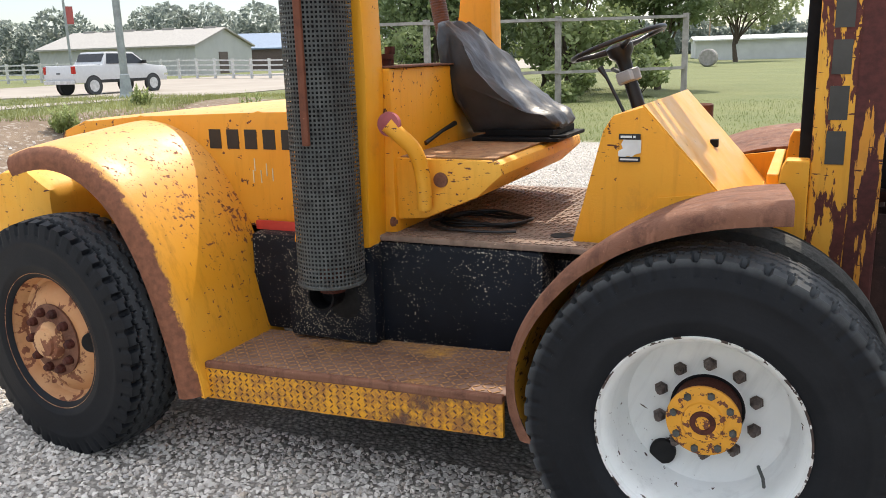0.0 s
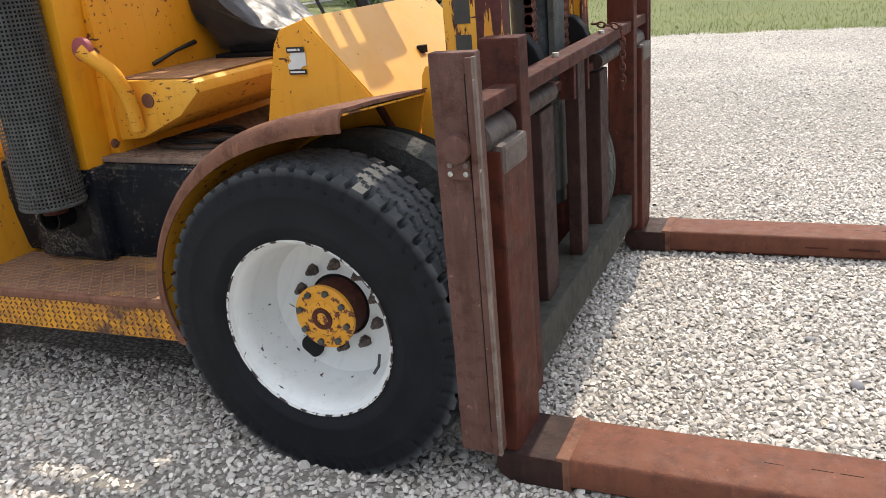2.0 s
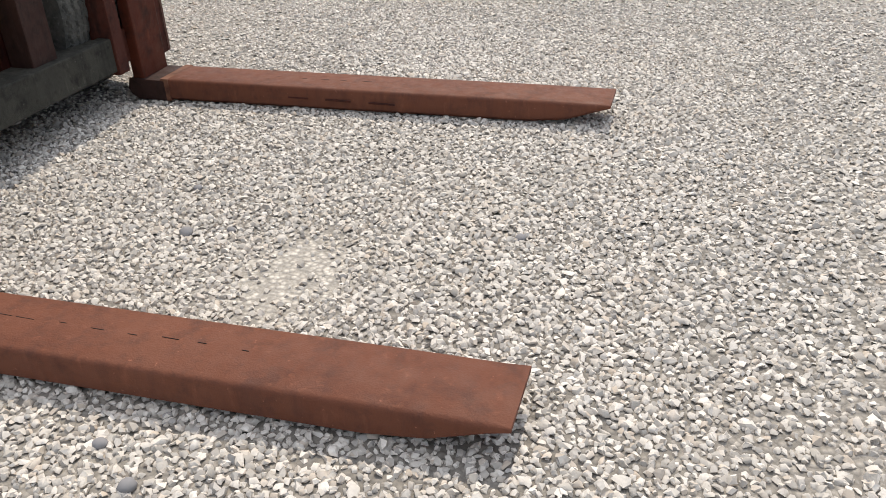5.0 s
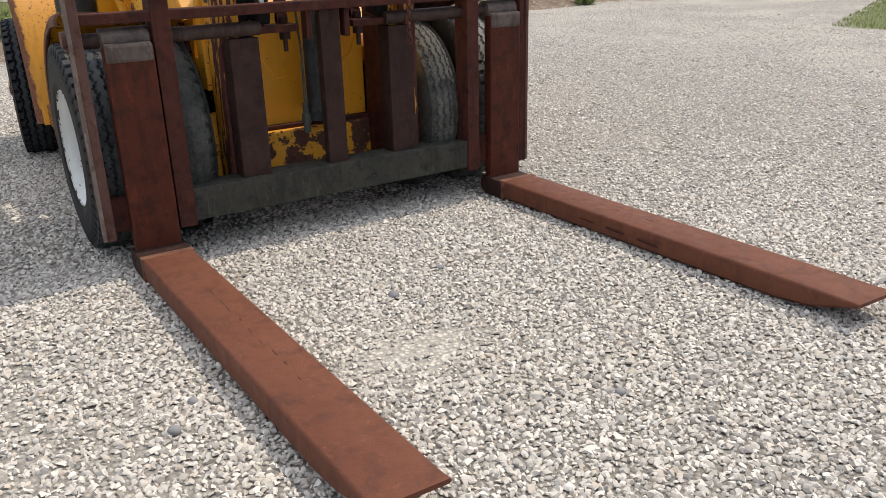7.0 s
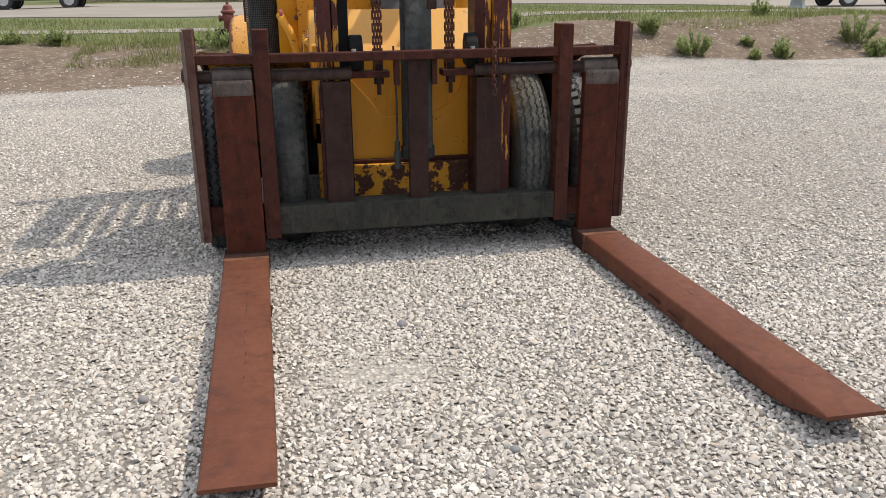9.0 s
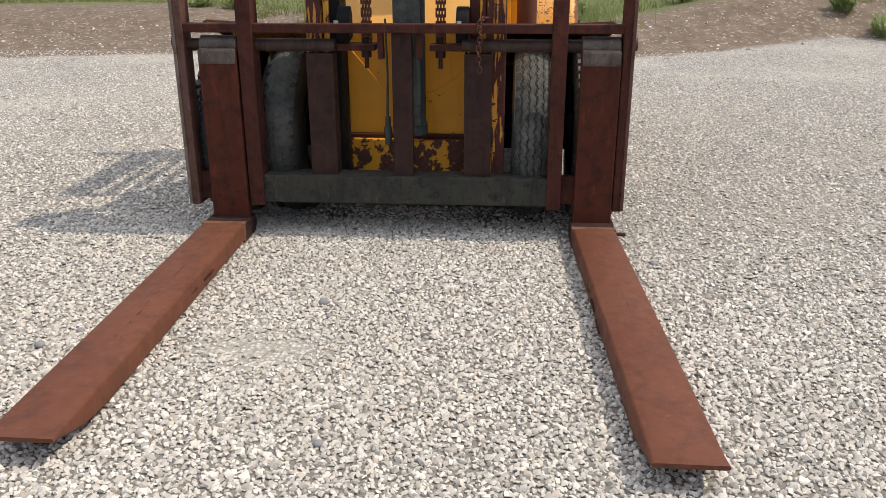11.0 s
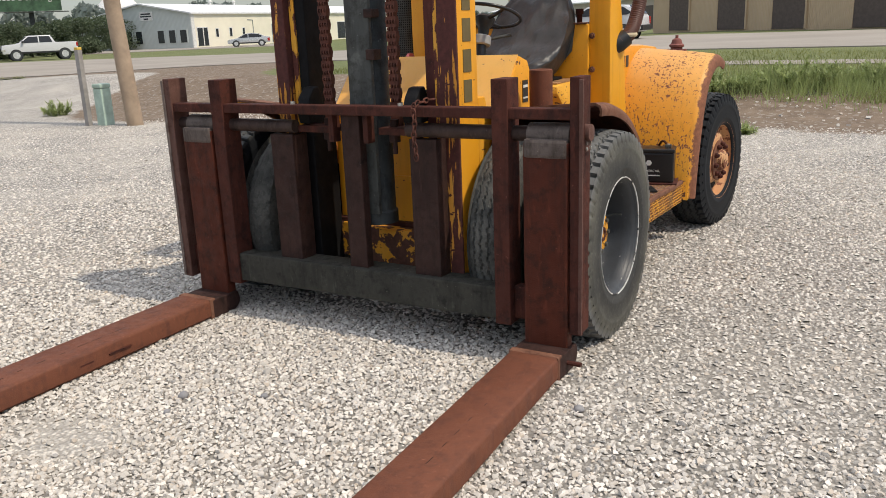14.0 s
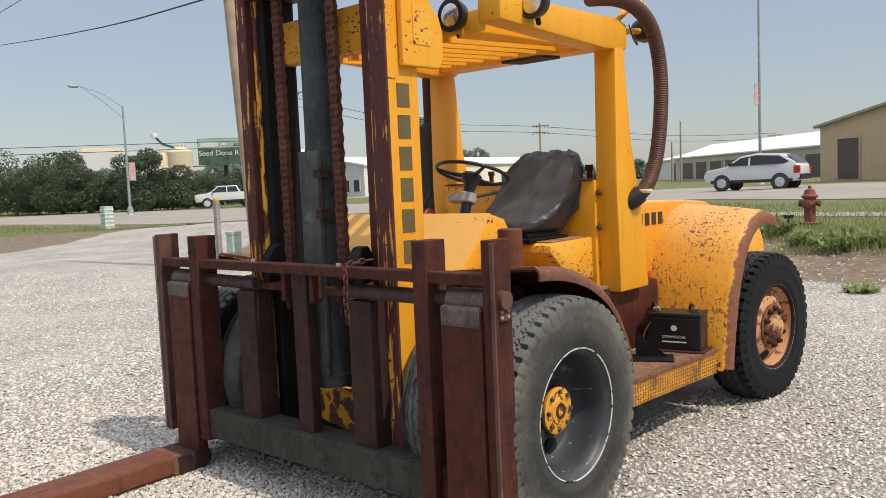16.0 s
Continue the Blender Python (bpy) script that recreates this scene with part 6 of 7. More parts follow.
# trees beyond the junction: bearing, distance, height, width
for k, (az, d, tall, wide) in enumerate(((-106.5, 92, 6.4, 8.0), (-108.6, 95, 6.9, 8.0), (-110.6, 92, 6.0, 6.5), (-112.0, 88, 4.6, 5.0), (-113.4, 85, 6.3, 6.5), (-114.9, 84, 4.6, 5.0),
                                         (-116.2, 82, 3.9, 4.0), (-117.6, 80, 5.6, 4.0), (-118.4, 79, 6.3, 4.6), (-119.9, 79, 4.2, 3.6), (-120.9, 82, 2.9, 3.2), (-121.9, 88, 3.5, 4.4), (-123.2, 92, 3.9, 4.2),
                                         (-124.6, 94, 3.6, 4.0), (-126.0, 97, 3.9, 4.4), (-128.0, 112, 4.4, 6.0))):
    a = radians(az)
    tree(3.0 + d * math.cos(a), 3.2 + d * math.sin(a), tall, wide, 0.4, 8600, 0.115, 100 + k, leaf_road, "grey-green leafy roadside tree", "trees beyond the road", capped=True)


def far_wood(name, az0, az1, d, lo, hi, count, leaf, seed, label, at=(0, 0)):
    r = random.Random(seed)
    centres, radii = [], []
    n = int(abs(az1 - az0) * d * 0.0175 / 3.4) + 2
    for k in range(n):
        a = radians(az0 + (az1 - az0) * k / (n - 1))
        dd = d * r.uniform(0.95, 1.08)
        h = r.uniform(lo, hi)
        for z in (0.3, 0.72):
            centres.append((at[0] + dd * math.cos(a), at[1] + dd * math.sin(a), h * z))
            radii.append(h * (0.42 if z < 0.5 else 0.3))
    v, f = leaf_cloud(centres, radii, count, leaf, seed)
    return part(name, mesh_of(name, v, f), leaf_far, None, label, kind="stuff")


far_wood("far_trees", 112, 150, 165, 8.5, 13.5, 34000, 0.5, 5, "line of far trees with haze painted into the leaves")
far_wood("far_trees", 80, 114, 190, 5.5, 9.0, 22000, 0.55, 6, "line of far trees with haze painted into the leaves")
far_wood("far_trees", -126, -141, 215, 6.0, 11.0, 9000, 0.7, 9, "line of far trees with haze painted into the leaves")
far_wood("far_trees", -141, -178, 240, 4.0, 7.0, 10500, 0.85, 7, "line of far trees with haze painted into the leaves")
far_wood("far_trees", -95, -127, 130, 4.0, 7.0, 11000, 0.55, 8, "line of far trees with haze painted into the leaves")


def blades(name, places, tall, width, seed, label, mat=None):
    r = np.random.RandomState(seed)
    n = len(places)
    z = lay(places[:, 0], places[:, 1])
    base = np.column_stack([places, z])
    a = r.rand(n) * 6.283
    d = np.stack([np.cos(a), np.sin(a), np.zeros(n)], 1)
    lean = np.stack([r.normal(size=n) * 0.35, r.normal(size=n) * 0.35, np.ones(n)], 1)
    h = tall * (0.4 + 0.8 * r.rand(n))[:, None]
    v = np.stack([base - d * width, base + d * width, base + lean * h], 1).reshape(-1, 3)
    return part(name, mesh_of(name, v, np.arange(n * 3).reshape(-1, 3)), mat or blade, None, label, kind="stuff")


r = np.random.RandomState(4)
p = np.column_stack([r.uniform(-13, 14, 26000), r.uniform(0, 1, 26000) ** 1.6 * 12 + 11.7])
p[:, 1] += -0.9 + 2.2 * np.maximum(0, -3.7 - p[:, 0])
blades("field_grass", p, 0.062, 0.006, 1, "green grass along the gravel edge", lawn)
p = np.column_stack([r.uniform(0, 1, 22000) ** 1.5 * -7 - 12.1, r.uniform(-12, 20, 22000)])
p[:, 0] += 0.5 * np.sin(p[:, 1] * 0.9) - 1.5 * smooth01((-3.5 - p[:, 1]) / 4.0)
q = np.column_stack([r.uniform(-12.6, -10.2, 9000), r.uniform(-4.5, 2.2, 9000)])
q = q[np.sin(q[:, 0] * 5.1 + q[:, 1] * 2.3) + np.sin(q[:, 1] * 3.7) + r.normal(size=len(q)) * 0.6 > 0.1]
p = np.concatenate([p, q])
blades("verge_grass", p, 0.12, 0.010, 2, "uneven grass on the bank")
p = np.concatenate([np.column_stack([-11.1 + 0.45 * r.normal(size=n), cy + 0.5 * wide * r.normal(size=n)]) for cy, wide, n in ((0.6, 1.6, 2400), (1.9, 0.8, 800))])
blades("tall_grass", p, 0.33, 0.007, 4, "clumps of tall green grass on the bank", weed_leaf)
p = np.column_stack([r.uniform(-16.5, -4, 14000), r.uniform(-56, -26, 14000)])
p = p[inside(ISLAND, p[:, 0], p[:, 1]) & (p[:, 0] < -12.9 + 0.34 * (-26.6 - p[:, 1]))]
blades("island_grass", p, 0.12, 0.014, 3, "grass on the road island")


def joined_stems(sa, reach, top):
    bm = bmesh.new()
    for a, r0, h in zip(sa, reach, top):
        sweep([(0.45 * r0 * math.cos(a), 0.45 * r0 * math.sin(a), 0), (0.7 * r0 * math.cos(a), 0.7 * r0 * math.sin(a), h * 0.5), (r0 * math.cos(a), r0 * math.sin(a), h)], [0.006, 0.005, 0.002], 4, bm)
    return bm


def weed(x, y, tall, wide, seed, count=700):
    t = thing("weed", "bushy green weed growing on the earth bank", "weed", "weeds on the bank", at=(x, y, height(x, y) - 0.02))
    rs = np.random.RandomState(seed)
    stems = 34
    which = rs.randint(stems, size=count)
    sa = rs.rand(stems) * 6.283
    reach, top = wide * 0.5 * rs.rand(stems) ** 0.5, tall * (0.45 + 0.55 * rs.rand(stems))
    top *= 1 - 0.45 * (reach / (wide * 0.5)) ** 2
    f = 0.15 + 0.85 * rs.rand(count) ** 0.8
    out_at = reach[which] * (0.45 + 0.55 * f)
    root = np.stack([np.cos(sa[which]) * out_at, np.sin(sa[which]) * out_at, top[which] * f], 1)
    a = rs.rand(count) * 6.283
    out = np.stack([np.cos(a), np.sin(a), 0.7 * rs.normal(size=count) + 0.3], 1) * (0.03 + 0.05 * rs.rand(count))[:, None]
    tip = root + out
    side = np.stack([-np.sin(a), np.cos(a), np.zeros(count)], 1) * 0.007 * (1 + 1.5 * rs.rand(count))[:, None]
    mid = (root + tip) * 0.5
    v = np.stack([root, mid - side, tip, mid + side], 1).reshape(-1, 3)
    part("stems", joined_stems(sa, reach, top), weed_leaf, t)
    part("leaves", mesh_of("leaves", v, np.arange(count * 4).reshape(-1, 4)), weed_leaf, t)


for k, (x, y, h, w) in enumerate(((-11.53, 6.86, 0.57, 0.55), (-10.48, 7.32, 0.61, 0.75), (-10.22, 9.17, 0.44, 0.48), (-10.16, 8.51, 0.22, 0.28), (-13.06, 10.28, 0.44, 0.5), (-10.92, 11.31, 0.76, 0.85),
                                  (-10.12, 11.21, 0.47, 0.55), (-10.86, 8.71, 0.19, 0.28), (-12.53, 4.11, 0.57, 0.45), (-12.41, -5.13, 0.38, 0.8), (-11.61, -2.07, 0.41, 0.95), (-12.63, -6.01, 0.26, 0.55),
                                  (-10.57, -0.61, 0.42, 0.9), (-10.89, -1.31, 0.30, 0.65), (-11.08, 0.92, 0.57, 1.2), (-11.2, 0.35, 0.45, 0.9), (-10.84, -0.1, 0.31, 0.6), (-11.45, 1.74, 0.42, 0.75),
                                  (-7.35, -13.63, 0.38, 0.7), (-7.60, 0.42, 0.13, 0.46))):
    weed(x, y, h, w, 200 + k, 2600 if w > 0.7 else 1700 if h > 0.15 else 600)


# ---- roadside things ----
def lamp_post(x, y, tall, arm_dir, arm, name="street_lamp", banner=None, hang=(90, 0.36, 0.66), lift=0.75, base=0.0, label="tall galvanised street lamp with a curved arm"):
    z0 = height(x, y)
    t = thing(name, label, "street lamp", "street lamps", at=(x, y, z0))
    part("pole", sweep([(0, 0, 0), (0, 0, tall * 0.5), (0, 0, tall)], [0.105, 0.09, 0.06], 12), galvanised, t, smooth=60)
    part("pole_base", lathe([(0.30, 0), (0.24, 0.12), (0.17, 0.62), (0.14, 0.65), (0.0001, 0.66)], (0, 0, 0), "z", 1, 4 if base else 12), galvanised, t)
    dx, dy = math.cos(radians(arm_dir)), math.sin(radians(arm_dir))
    part("arm", sweep([(0, 0, tall - 0.9), (dx * arm * 0.5, dy * arm * 0.5, tall + lift * 0.33), (dx * arm, dy * arm, tall + lift)], 0.03, 8, smooth_steps=2), galvanised, t)
    part("arm_brace", sweep([(0, 0, tall - 0.1), (dx * arm * 0.5, dy * arm * 0.5, tall + lift * 0.67), (dx * arm, dy * arm, tall + lift + 0.03)], 0.025, 8, smooth_steps=2), galvanised, t)
    part("lamp_head", lathe([(0.03, 0), (0.10, 0.1), (0.14, 0.4), (0.10, 0.75), (0.02, 0.8)], (dx * (arm + 0.1), dy * (arm + 0.1), tall + lift + 0.01), "x" if abs(dx) > abs(dy) else "y", (1 if (dx if abs(dx) > abs(dy) else dy) > 0 else -1), 12), galvanised, t, smooth=60)
    if banner:
        side, low, wide = hang
        part("banner", box(0.12, 0.12 + wide, -0.02, 0.02, tall * low, tall * low + 1.3, 0, None, Matrix.Rotation(radians(side), 4, "Z")), banner, t)
        for z in (tall * low - 0.03, tall * low + 1.33):
            part("banner_arm", sweep([(0, 0, z), ((0.14 + wide) * math.cos(radians(side)), (0.14 + wide) * math.sin(radians(side)), z)], 0.02, 6), galvanised, t)
    return t


lamp_post(-17.0, 13.8, 10.5, 180, 2.2, banner=banner_red, hang=(225, 0.40, 0.62), base=1)
lamp_post(-52.0, 43.5, 12.0, 180, 2.2, banner=banner_red)
lamp_post(-26.5, -54.0, 8.0, -45, 2.9, banner=banner_pink, hang=(140, 0.32, 0.45), lift=1.5)
lamp_post(-53.0, -17.6, 15.0, 180, 2.4, banner=banner_pink, hang=(-20, 0.36, 0.35))


def utility_pole(x, y, tall, lean, arms, r0=0.16, label="weathered wooden utility pole"):
    z0 = height(x, y)
    t = thing("utility_pole", label, "utility pole", "utility poles", at=(x, y, z0))
    part("pole", sweep([(0, 0, -0.2), (lean[0] * 0.5, lean[1] * 0.5, tall * 0.5), (lean[0], lean[1], tall)], [r0, r0 * 0.88, r0 * 0.72], 14), wood_pole, t, smooth=60)
    for k in range(arms):
        z = tall - 0.4 - 0.9 * k
        part("crossarm", box(lean[0] - 1.1, lean[0] + 1.1, lean[1] - 0.06, lean[1] + 0.06, z, z + 0.13, 0, None, Matrix.Rotation(2.0, 4, "Z")), wood_grey, t)
        for j in range(5):
            q = Matrix.Rotation(2.0, 4, "Z") @ Vector((lean[0] - 1.0 + 0.5 * j, lean[1], z - 0.03))
            part("insulator", lathe([(0.03, -0.16), (0.06, -0.12), (0.06, -0.03), (0.03, 0)], q, "z", 1, 8), steel_grey, t)
    return t


utility_pole(-6.4, -10.05, 9.5, (0.05, -0.75), 0, 0.15, "leaning weathered wooden pole at the lot's edge")
utility_pole(-48.0, -61.5, 11.2, (0.1, 0.2), 1)
for x, y, h, n in ((-87.4, -59.5, 8.7, 2), (-95.9, -44.9, 5.3, 0), (-96.4, -43.9, 7.9, 0), (-129.0, -43.5, 6.9, 1), (-20, 120, 9.0, 1), (-24, 140, 9.0, 1), (-15, 132, 8.0, 1)):
    utility_pole(x, y, h, (0.1, 0.1), n, 0.14)


def wire(points, r, label):
    w = part("overhead_wire", sweep(points, r, 6, smooth_steps=2), cable_black, None, label)
    tagged(w, category="wire", group="overhead wires")


wire([(-6.39, -10.47, 5.4), (-9.0, -21.0, 6.6), (-17.5, -53.2, 11.4), (-20.0, -62.0, 12.8)], 0.02, "black wire from the leaning pole")
wire([(-6.37, -10.68, 7.9), (-9.2, -21.5, 8.9), (-17.5, -53.2, 13.1), (-20.0, -62.0, 14.4)], 0.018, "black wire from the leaning pole")
for z in (5.6, 6.2):
    wire([(60.0, -88.0, z + 0.6), (0.0, -86.0, z - 0.3), (-47.9, -61.3, z + 0.2)], 0.03, "far black power line")
for z in (7.7, 8.5):
    wire([(-47.9, -61.3, z + 2.0), (-66.0, -61.0, z - 0.3), (-87.3, -59.4, z), (-108.0, -51.0, z - 1.9), (-128.9, -43.4, z - 1.5)], 0.028, "far black power line")

post = thing("marker_post", "weathered wooden marker post with a yellow top", "post", at=(-6.1, -10.98, 0))
part("post_body", prism([(-0.05, -0.045), (0.05, -0.05), (0.045, 0.05), (-0.05, 0.045)], -0.1, 1.38, "z", 0.008), wood_grey, post)
part("post_top", box(-0.048, 0.048, -0.048, 0.048, 1.38, 1.43, 0.008), plain("marker_yellow", (0.6, 0.42, 0.08), 0.7), post)
ped = thing("utility_pedestal", "pale green plastic utility pedestal beside the post", "pedestal", at=(-6.28, -10.72, 0))
part("pedestal_body", box(-0.11, 0.11, -0.11, 0.11, -0.05, 0.68, 0.02), pedestal_green, ped)
part("pedestal_cap", box(-0.12, 0.12, -0.12, 0.12, 0.68, 0.76, 0.025), pedestal_green, ped)
ped2 = thing("roadside_marker", "green and white slatted roadside box on the island", "box", at=(-13.7, -31.3, height(-13.7, -31.3)))
part("marker_body", box(-0.20, 0.20, -0.20, 0.20, 0, 1.0, 0.03), pedestal_green, ped2)
for k in range(5):
    part("marker_slat", box(-0.212, 0.212, -0.212, 0.212, 0.14 + 0.17 * k, 0.21 + 0.17 * k, 0.01), white_wall, ped2)

hyd = thing("fire_hydrant", "faded red-brown fire hydrant on the grass verge", "hydrant", at=(-13.0, -1.85, height(-13.0, -1.85)))
part("barrel", lathe([(0.16, 0), (0.16, 0.05), (0.105, 0.06), (0.10, 0.36), (0.125, 0.38), (0.125, 0.44), (0.11, 0.50), (0.145, 0.52), (0.145, 0.555), (0.11, 0.58), (0.085, 0.66), (0.03, 0.69), (0.03, 0.74), (0.0001, 0.74)], (0, 0, 0), "z", 1, 20), hydrant_red, hyd, smooth=30)
for s in (-1, 1):
    part("nozzle", lathe([(0.05, 0.08), (0.05, 0.15), (0.066, 0.15), (0.066, 0.19), (0.03, 0.2)], (0, 0, 0.41), "y", s, 14), hydrant_red, hyd, smooth=30)
part("nozzle_cap", lathe([(0.07, 0.09), (0.07, 0.15), (0.085, 0.15), (0.085, 0.20), (0.03, 0.21)], (0, 0, 0.39), "x", 1, 14), hydrant_red, hyd, smooth=30)
part("hydrant_foot", lathe([(0.10, -0.05), (0.10, 0.01), (0.20, 0.012), (0.20, 0.045)], (0, 0, 0), "z", 1, 20), black_steel, hyd)
pot = thing("bucket", "small black plastic bucket on the grass verge", "bucket", at=(-12.1, -1.95, height(-12.1, -1.95)))
part("bucket_body", lathe([(0.09, 0), (0.115, 0.24), (0.125, 0.24), (0.125, 0.27), (0.105, 0.27), (0.085, 0.02)], (0, 0, 0), "z", 1, 18), plastic_black, pot)

# timber frame by the thicket
frame_t = thing("timber_frame", "open frame of grey weathered timber posts and rails", "frame", at=(0, 0, 0))
FP = [(-14.0, 17.6), (-10.5, 19.5), (-7.0, 21.5), (-3.5, 23.5)]
for k, (x, y) in enumerate(FP):
    part("post", box(x - 0.085, x + 0.085, y - 0.085, y + 0.085, -0.2, 2.62, 0.01), wood_grey, frame_t)
    if k:
        ax, ay = FP[k - 1]
        for z in (2.50, 0.95):
            part("rail", sweep([(ax, ay - 0.1, z), (x, y - 0.1, z + 0.02)], 0.062, 4), wood_grey, frame_t)
bale = thing("hay_bale", "round grey weathered hay bale in the field", "bale", at=(-7.9, 69.0, 0))
part("bale_roll", lathe([(0.62, -0.75), (0.72, -0.65), (0.72, 0.65), (0.62, 0.75), (0.0001, 0.75)], (0, 0, 0.72), "y", 1, 24), wood_grey, bale)


# ---- fence, buildings ----
fence = thing("rail_fence", "long white four-rail fence beyond the road", "fence")
FA, FB = Vector((-66.0, 40.0, 0)), Vector((-30.0, 50.0, 0))
n = 26
for k in range(n + 1):
    p = FA.lerp(FB, k / n)
    z = height(p.x, p.y)
    part("post", box(p.x - 0.08, p.x + 0.08, p.y - 0.08, p.y + 0.08, z - 0.1, z + 1.5), fence_white, fence)
    if k < n:
        q = FA.lerp(FB, (k + 1) / n)
        for h in (0.28, 0.64, 1.0, 1.36):
            part("rail", sweep([(p.x, p.y, z + h), (q.x, q.y, height(q.x, q.y) + h)], 0.075, 4), fence_white, fence)


def gable_hall(name, label, p1, p2, depth, eave, ridge, wall, roof, ridge_along=True, z0=None, openings=(), trim=None, cat="building", flip=False):
    """Hall on the base line p1-p2 (its seen wall); openings are (from, to, sill, head, material)."""
    a, b = Vector((*p1, 0)), Vector((*p2, 0))
    L = (b - a).length
    if flip:
        a, b = b, a
        openings = [(L - x1, L - x0, s0, s1, m) for x0, x1, s0, s1, m in openings]
    ang = math.degrees(math.atan2(b.y - a.y, b.x - a.x))
    z = height(*p1) if z0 is None else z0
    t = thing(name, label, cat, at=(a.x, a.y, z), turn=ang)
    if ridge_along:
        prof = [(0, -0.3), (0, eave), (depth / 2, ridge), (depth, eave), (depth, -0.3)]
        bm = prism(prof, 0, L, "x")
        part("wall", bm, wall, t)
        for sgn, y0, y1, za, zb in ((0, -0.35, depth / 2, eave - 0.08, ridge), (1, depth + 0.35, depth / 2, eave - 0.08, ridge)):
            bm = bmesh.new()
            prism([(y0, za + 0.02), (y1, zb + 0.02), (y1, zb + 0.18), (y0, za + 0.18)], -0.3, L + 0.3, "x", 0, bm)
            part("roof", bm, roof, t)
    else:
        prof = [(0, -0.3), (0, eave), (L / 2, ridge), (L, eave), (L, -0.3)]
        part("wall", prism(prof, 0, depth, "y"), wall, t)
        for x0, x1 in ((-0.35, L / 2), (L + 0.35, L / 2)):
            part("roof", prism([(x0, eave - 0.08 + 0.02), (x1, ridge + 0.02), (x1, ridge + 0.18), (x0, eave - 0.08 + 0.18)], -0.3, depth + 0.3, "y"), roof, t)
    for x0, x1, s0, s1, m in openings:
        d = part("door" if s0 < 0.3 else "window", box(x0, x1, -0.06, 0.10, s0, s1), m, t)
        part("frame", prism([(x0 - 0.12, s0), (x0 - 0.12, s1 + 0.12), (x1 + 0.12, s1 + 0.12), (x1 + 0.12, s0), (x1, s0), (x1, s1), (x0, s1), (x0, s0)], -0.09, 0.02, "y"), trim or wall, d)
    return t


gable_hall("metal_shed", "long pale grey metal shed with a white roof behind the fence", (-72.5, 58.0), (-55.0, 61.2), 12, 2.8, 4.5, metal_shed, roof_grey)
shed = [o for o in scene.objects if o.name.startswith("metal_shed")][0]
part("door", box(17.78, 17.86, 4.6, 6.4, 0.0, 2.2), door_brown, shed)
for k in range(7):
    part("ridge_vent", box(1.2 + 2.4 * k, 2.6 + 2.4 * k, 5.8, 6.2, 4.5, 4.82, 0.03), roof_grey, shed)
gable_hall("small_shed", "small brown shed with a blue roof", (-65.5, 79.0), (-55.0, 86.0), 8, 2.6, 4.4, door_brown, roof_blue)
gable_hall("field_building", "long low pale grey building across the field", (-13.0, 101.0), (26.0, 108.0), 12, 2.35, 2.75, grey_wall, roof_white, z0=0)
gable_hall("tan_hall", "tan ribbed metal hall with dark brown doors", (-41.0, 3.4), (-54.6, -14.2), 24, 3.45, 4.95, metal_tan, roof_grey, False,
           openings=[(3.0, 5.4, 0, 2.55, door_brown), (8.6, 11.0, 0, 2.55, door_brown), (13.2, 15.6, 0, 2.55, door_brown), (18.4, 20.4, 0, 2.55, door_brown)], flip=True)
gable_hall("storage_building", "long tan storage building with brown doors and white roof", (-84.0, -21.5), (-116.0, -54.0), 12, 3.2, 5.0, metal_dust, roof_white,
           openings=[(2 + 5.2 * k, 6 + 5.2 * k, 0, 2.4, door_brown) for k in range(8)], flip=True)
office = gable_hall("office_building", "office building with grey metal gable, cream long side and white roof", (-66.95, -89.43), (-69.09, -74.46), 62, 3.85, 5.15, metal_blue, roof_white, False, z0=0.32,
                    openings=[(x, x + 0.95, 0.50, 1.98, window_dark) for x in (5.0, 6.6, 10.0, 11.7, 13.4)])
part("side_wall", box(15.125, 15.165, 0.02, 62.0, -0.3, 3.80), cream, office, "cream painted long side")
part("corner_trim", box(15.05, 15.20, -0.03, 0.55, -0.3, 3.82), white_wall, office)
for a, b, lo, hi in ((0.96, 2.0, 0.0, 2.15), (2.16, 2.95, 0.0, 2.15), (4.6, 5.1, 1.0, 2.0), (7.45, 7.95, 1.0, 2.05), (10.3, 10.75, 1.05, 2.0), (17.2, 19.2, 0.0, 2.4), (26.0, 27.6, 0.9, 2.1), (36.0, 38.5, 0.0, 2.5)):
    opening = part("door" if lo < 0.3 else "window", box(15.15, 15.19, a, b, lo, hi), window_dark, office)
    part("frame", prism([(a - 0.1, lo), (a - 0.1, hi + 0.1), (b + 0.1, hi + 0.1), (b + 0.1, lo), (b, lo), (b, hi), (a, hi), (a, lo)], 15.16, 15.20, "x"), white_wall, opening)
part("drain_pipe", sweep([(15.21, 12.7, 0.0), (15.21, 12.7, 3.0), (15.21, 11.6, 3.05)], 0.05, 8), galvanised, office)
sign = part("wall_sign", box(7.5, 9.5, -0.10, -0.02, 3.25, 4.30, 0.01), white_wall, office)
for a, b, z in ((7.75, 9.25, 3.95), (7.65, 9.35, 3.66), (8.15, 8.85, 3.36)):
    part("sign_bar", box(a, b, -0.115, -0.098, z, z + 0.16), window_dark, sign)
for y in (14.0, 19.5, 33.0):
    part("roof_vent", lathe([(0.16, 0), (0.16, 0.55), (0.28, 0.6), (0.24, 0.8), (0.0001, 0.86)], (7.6, y, 5.1), "z", 1, 12), white_wall, office)
gable_hall("white_warehouse", "low white warehouse far beyond the road", (-118.0, -52.0), (-150.0, -75.0), 14, 3.6, 5.0, white_wall, roof_white, openings=[(5, 8, 0, 3, window_dark), (14, 17, 0, 3, window_dark)], flip=True)

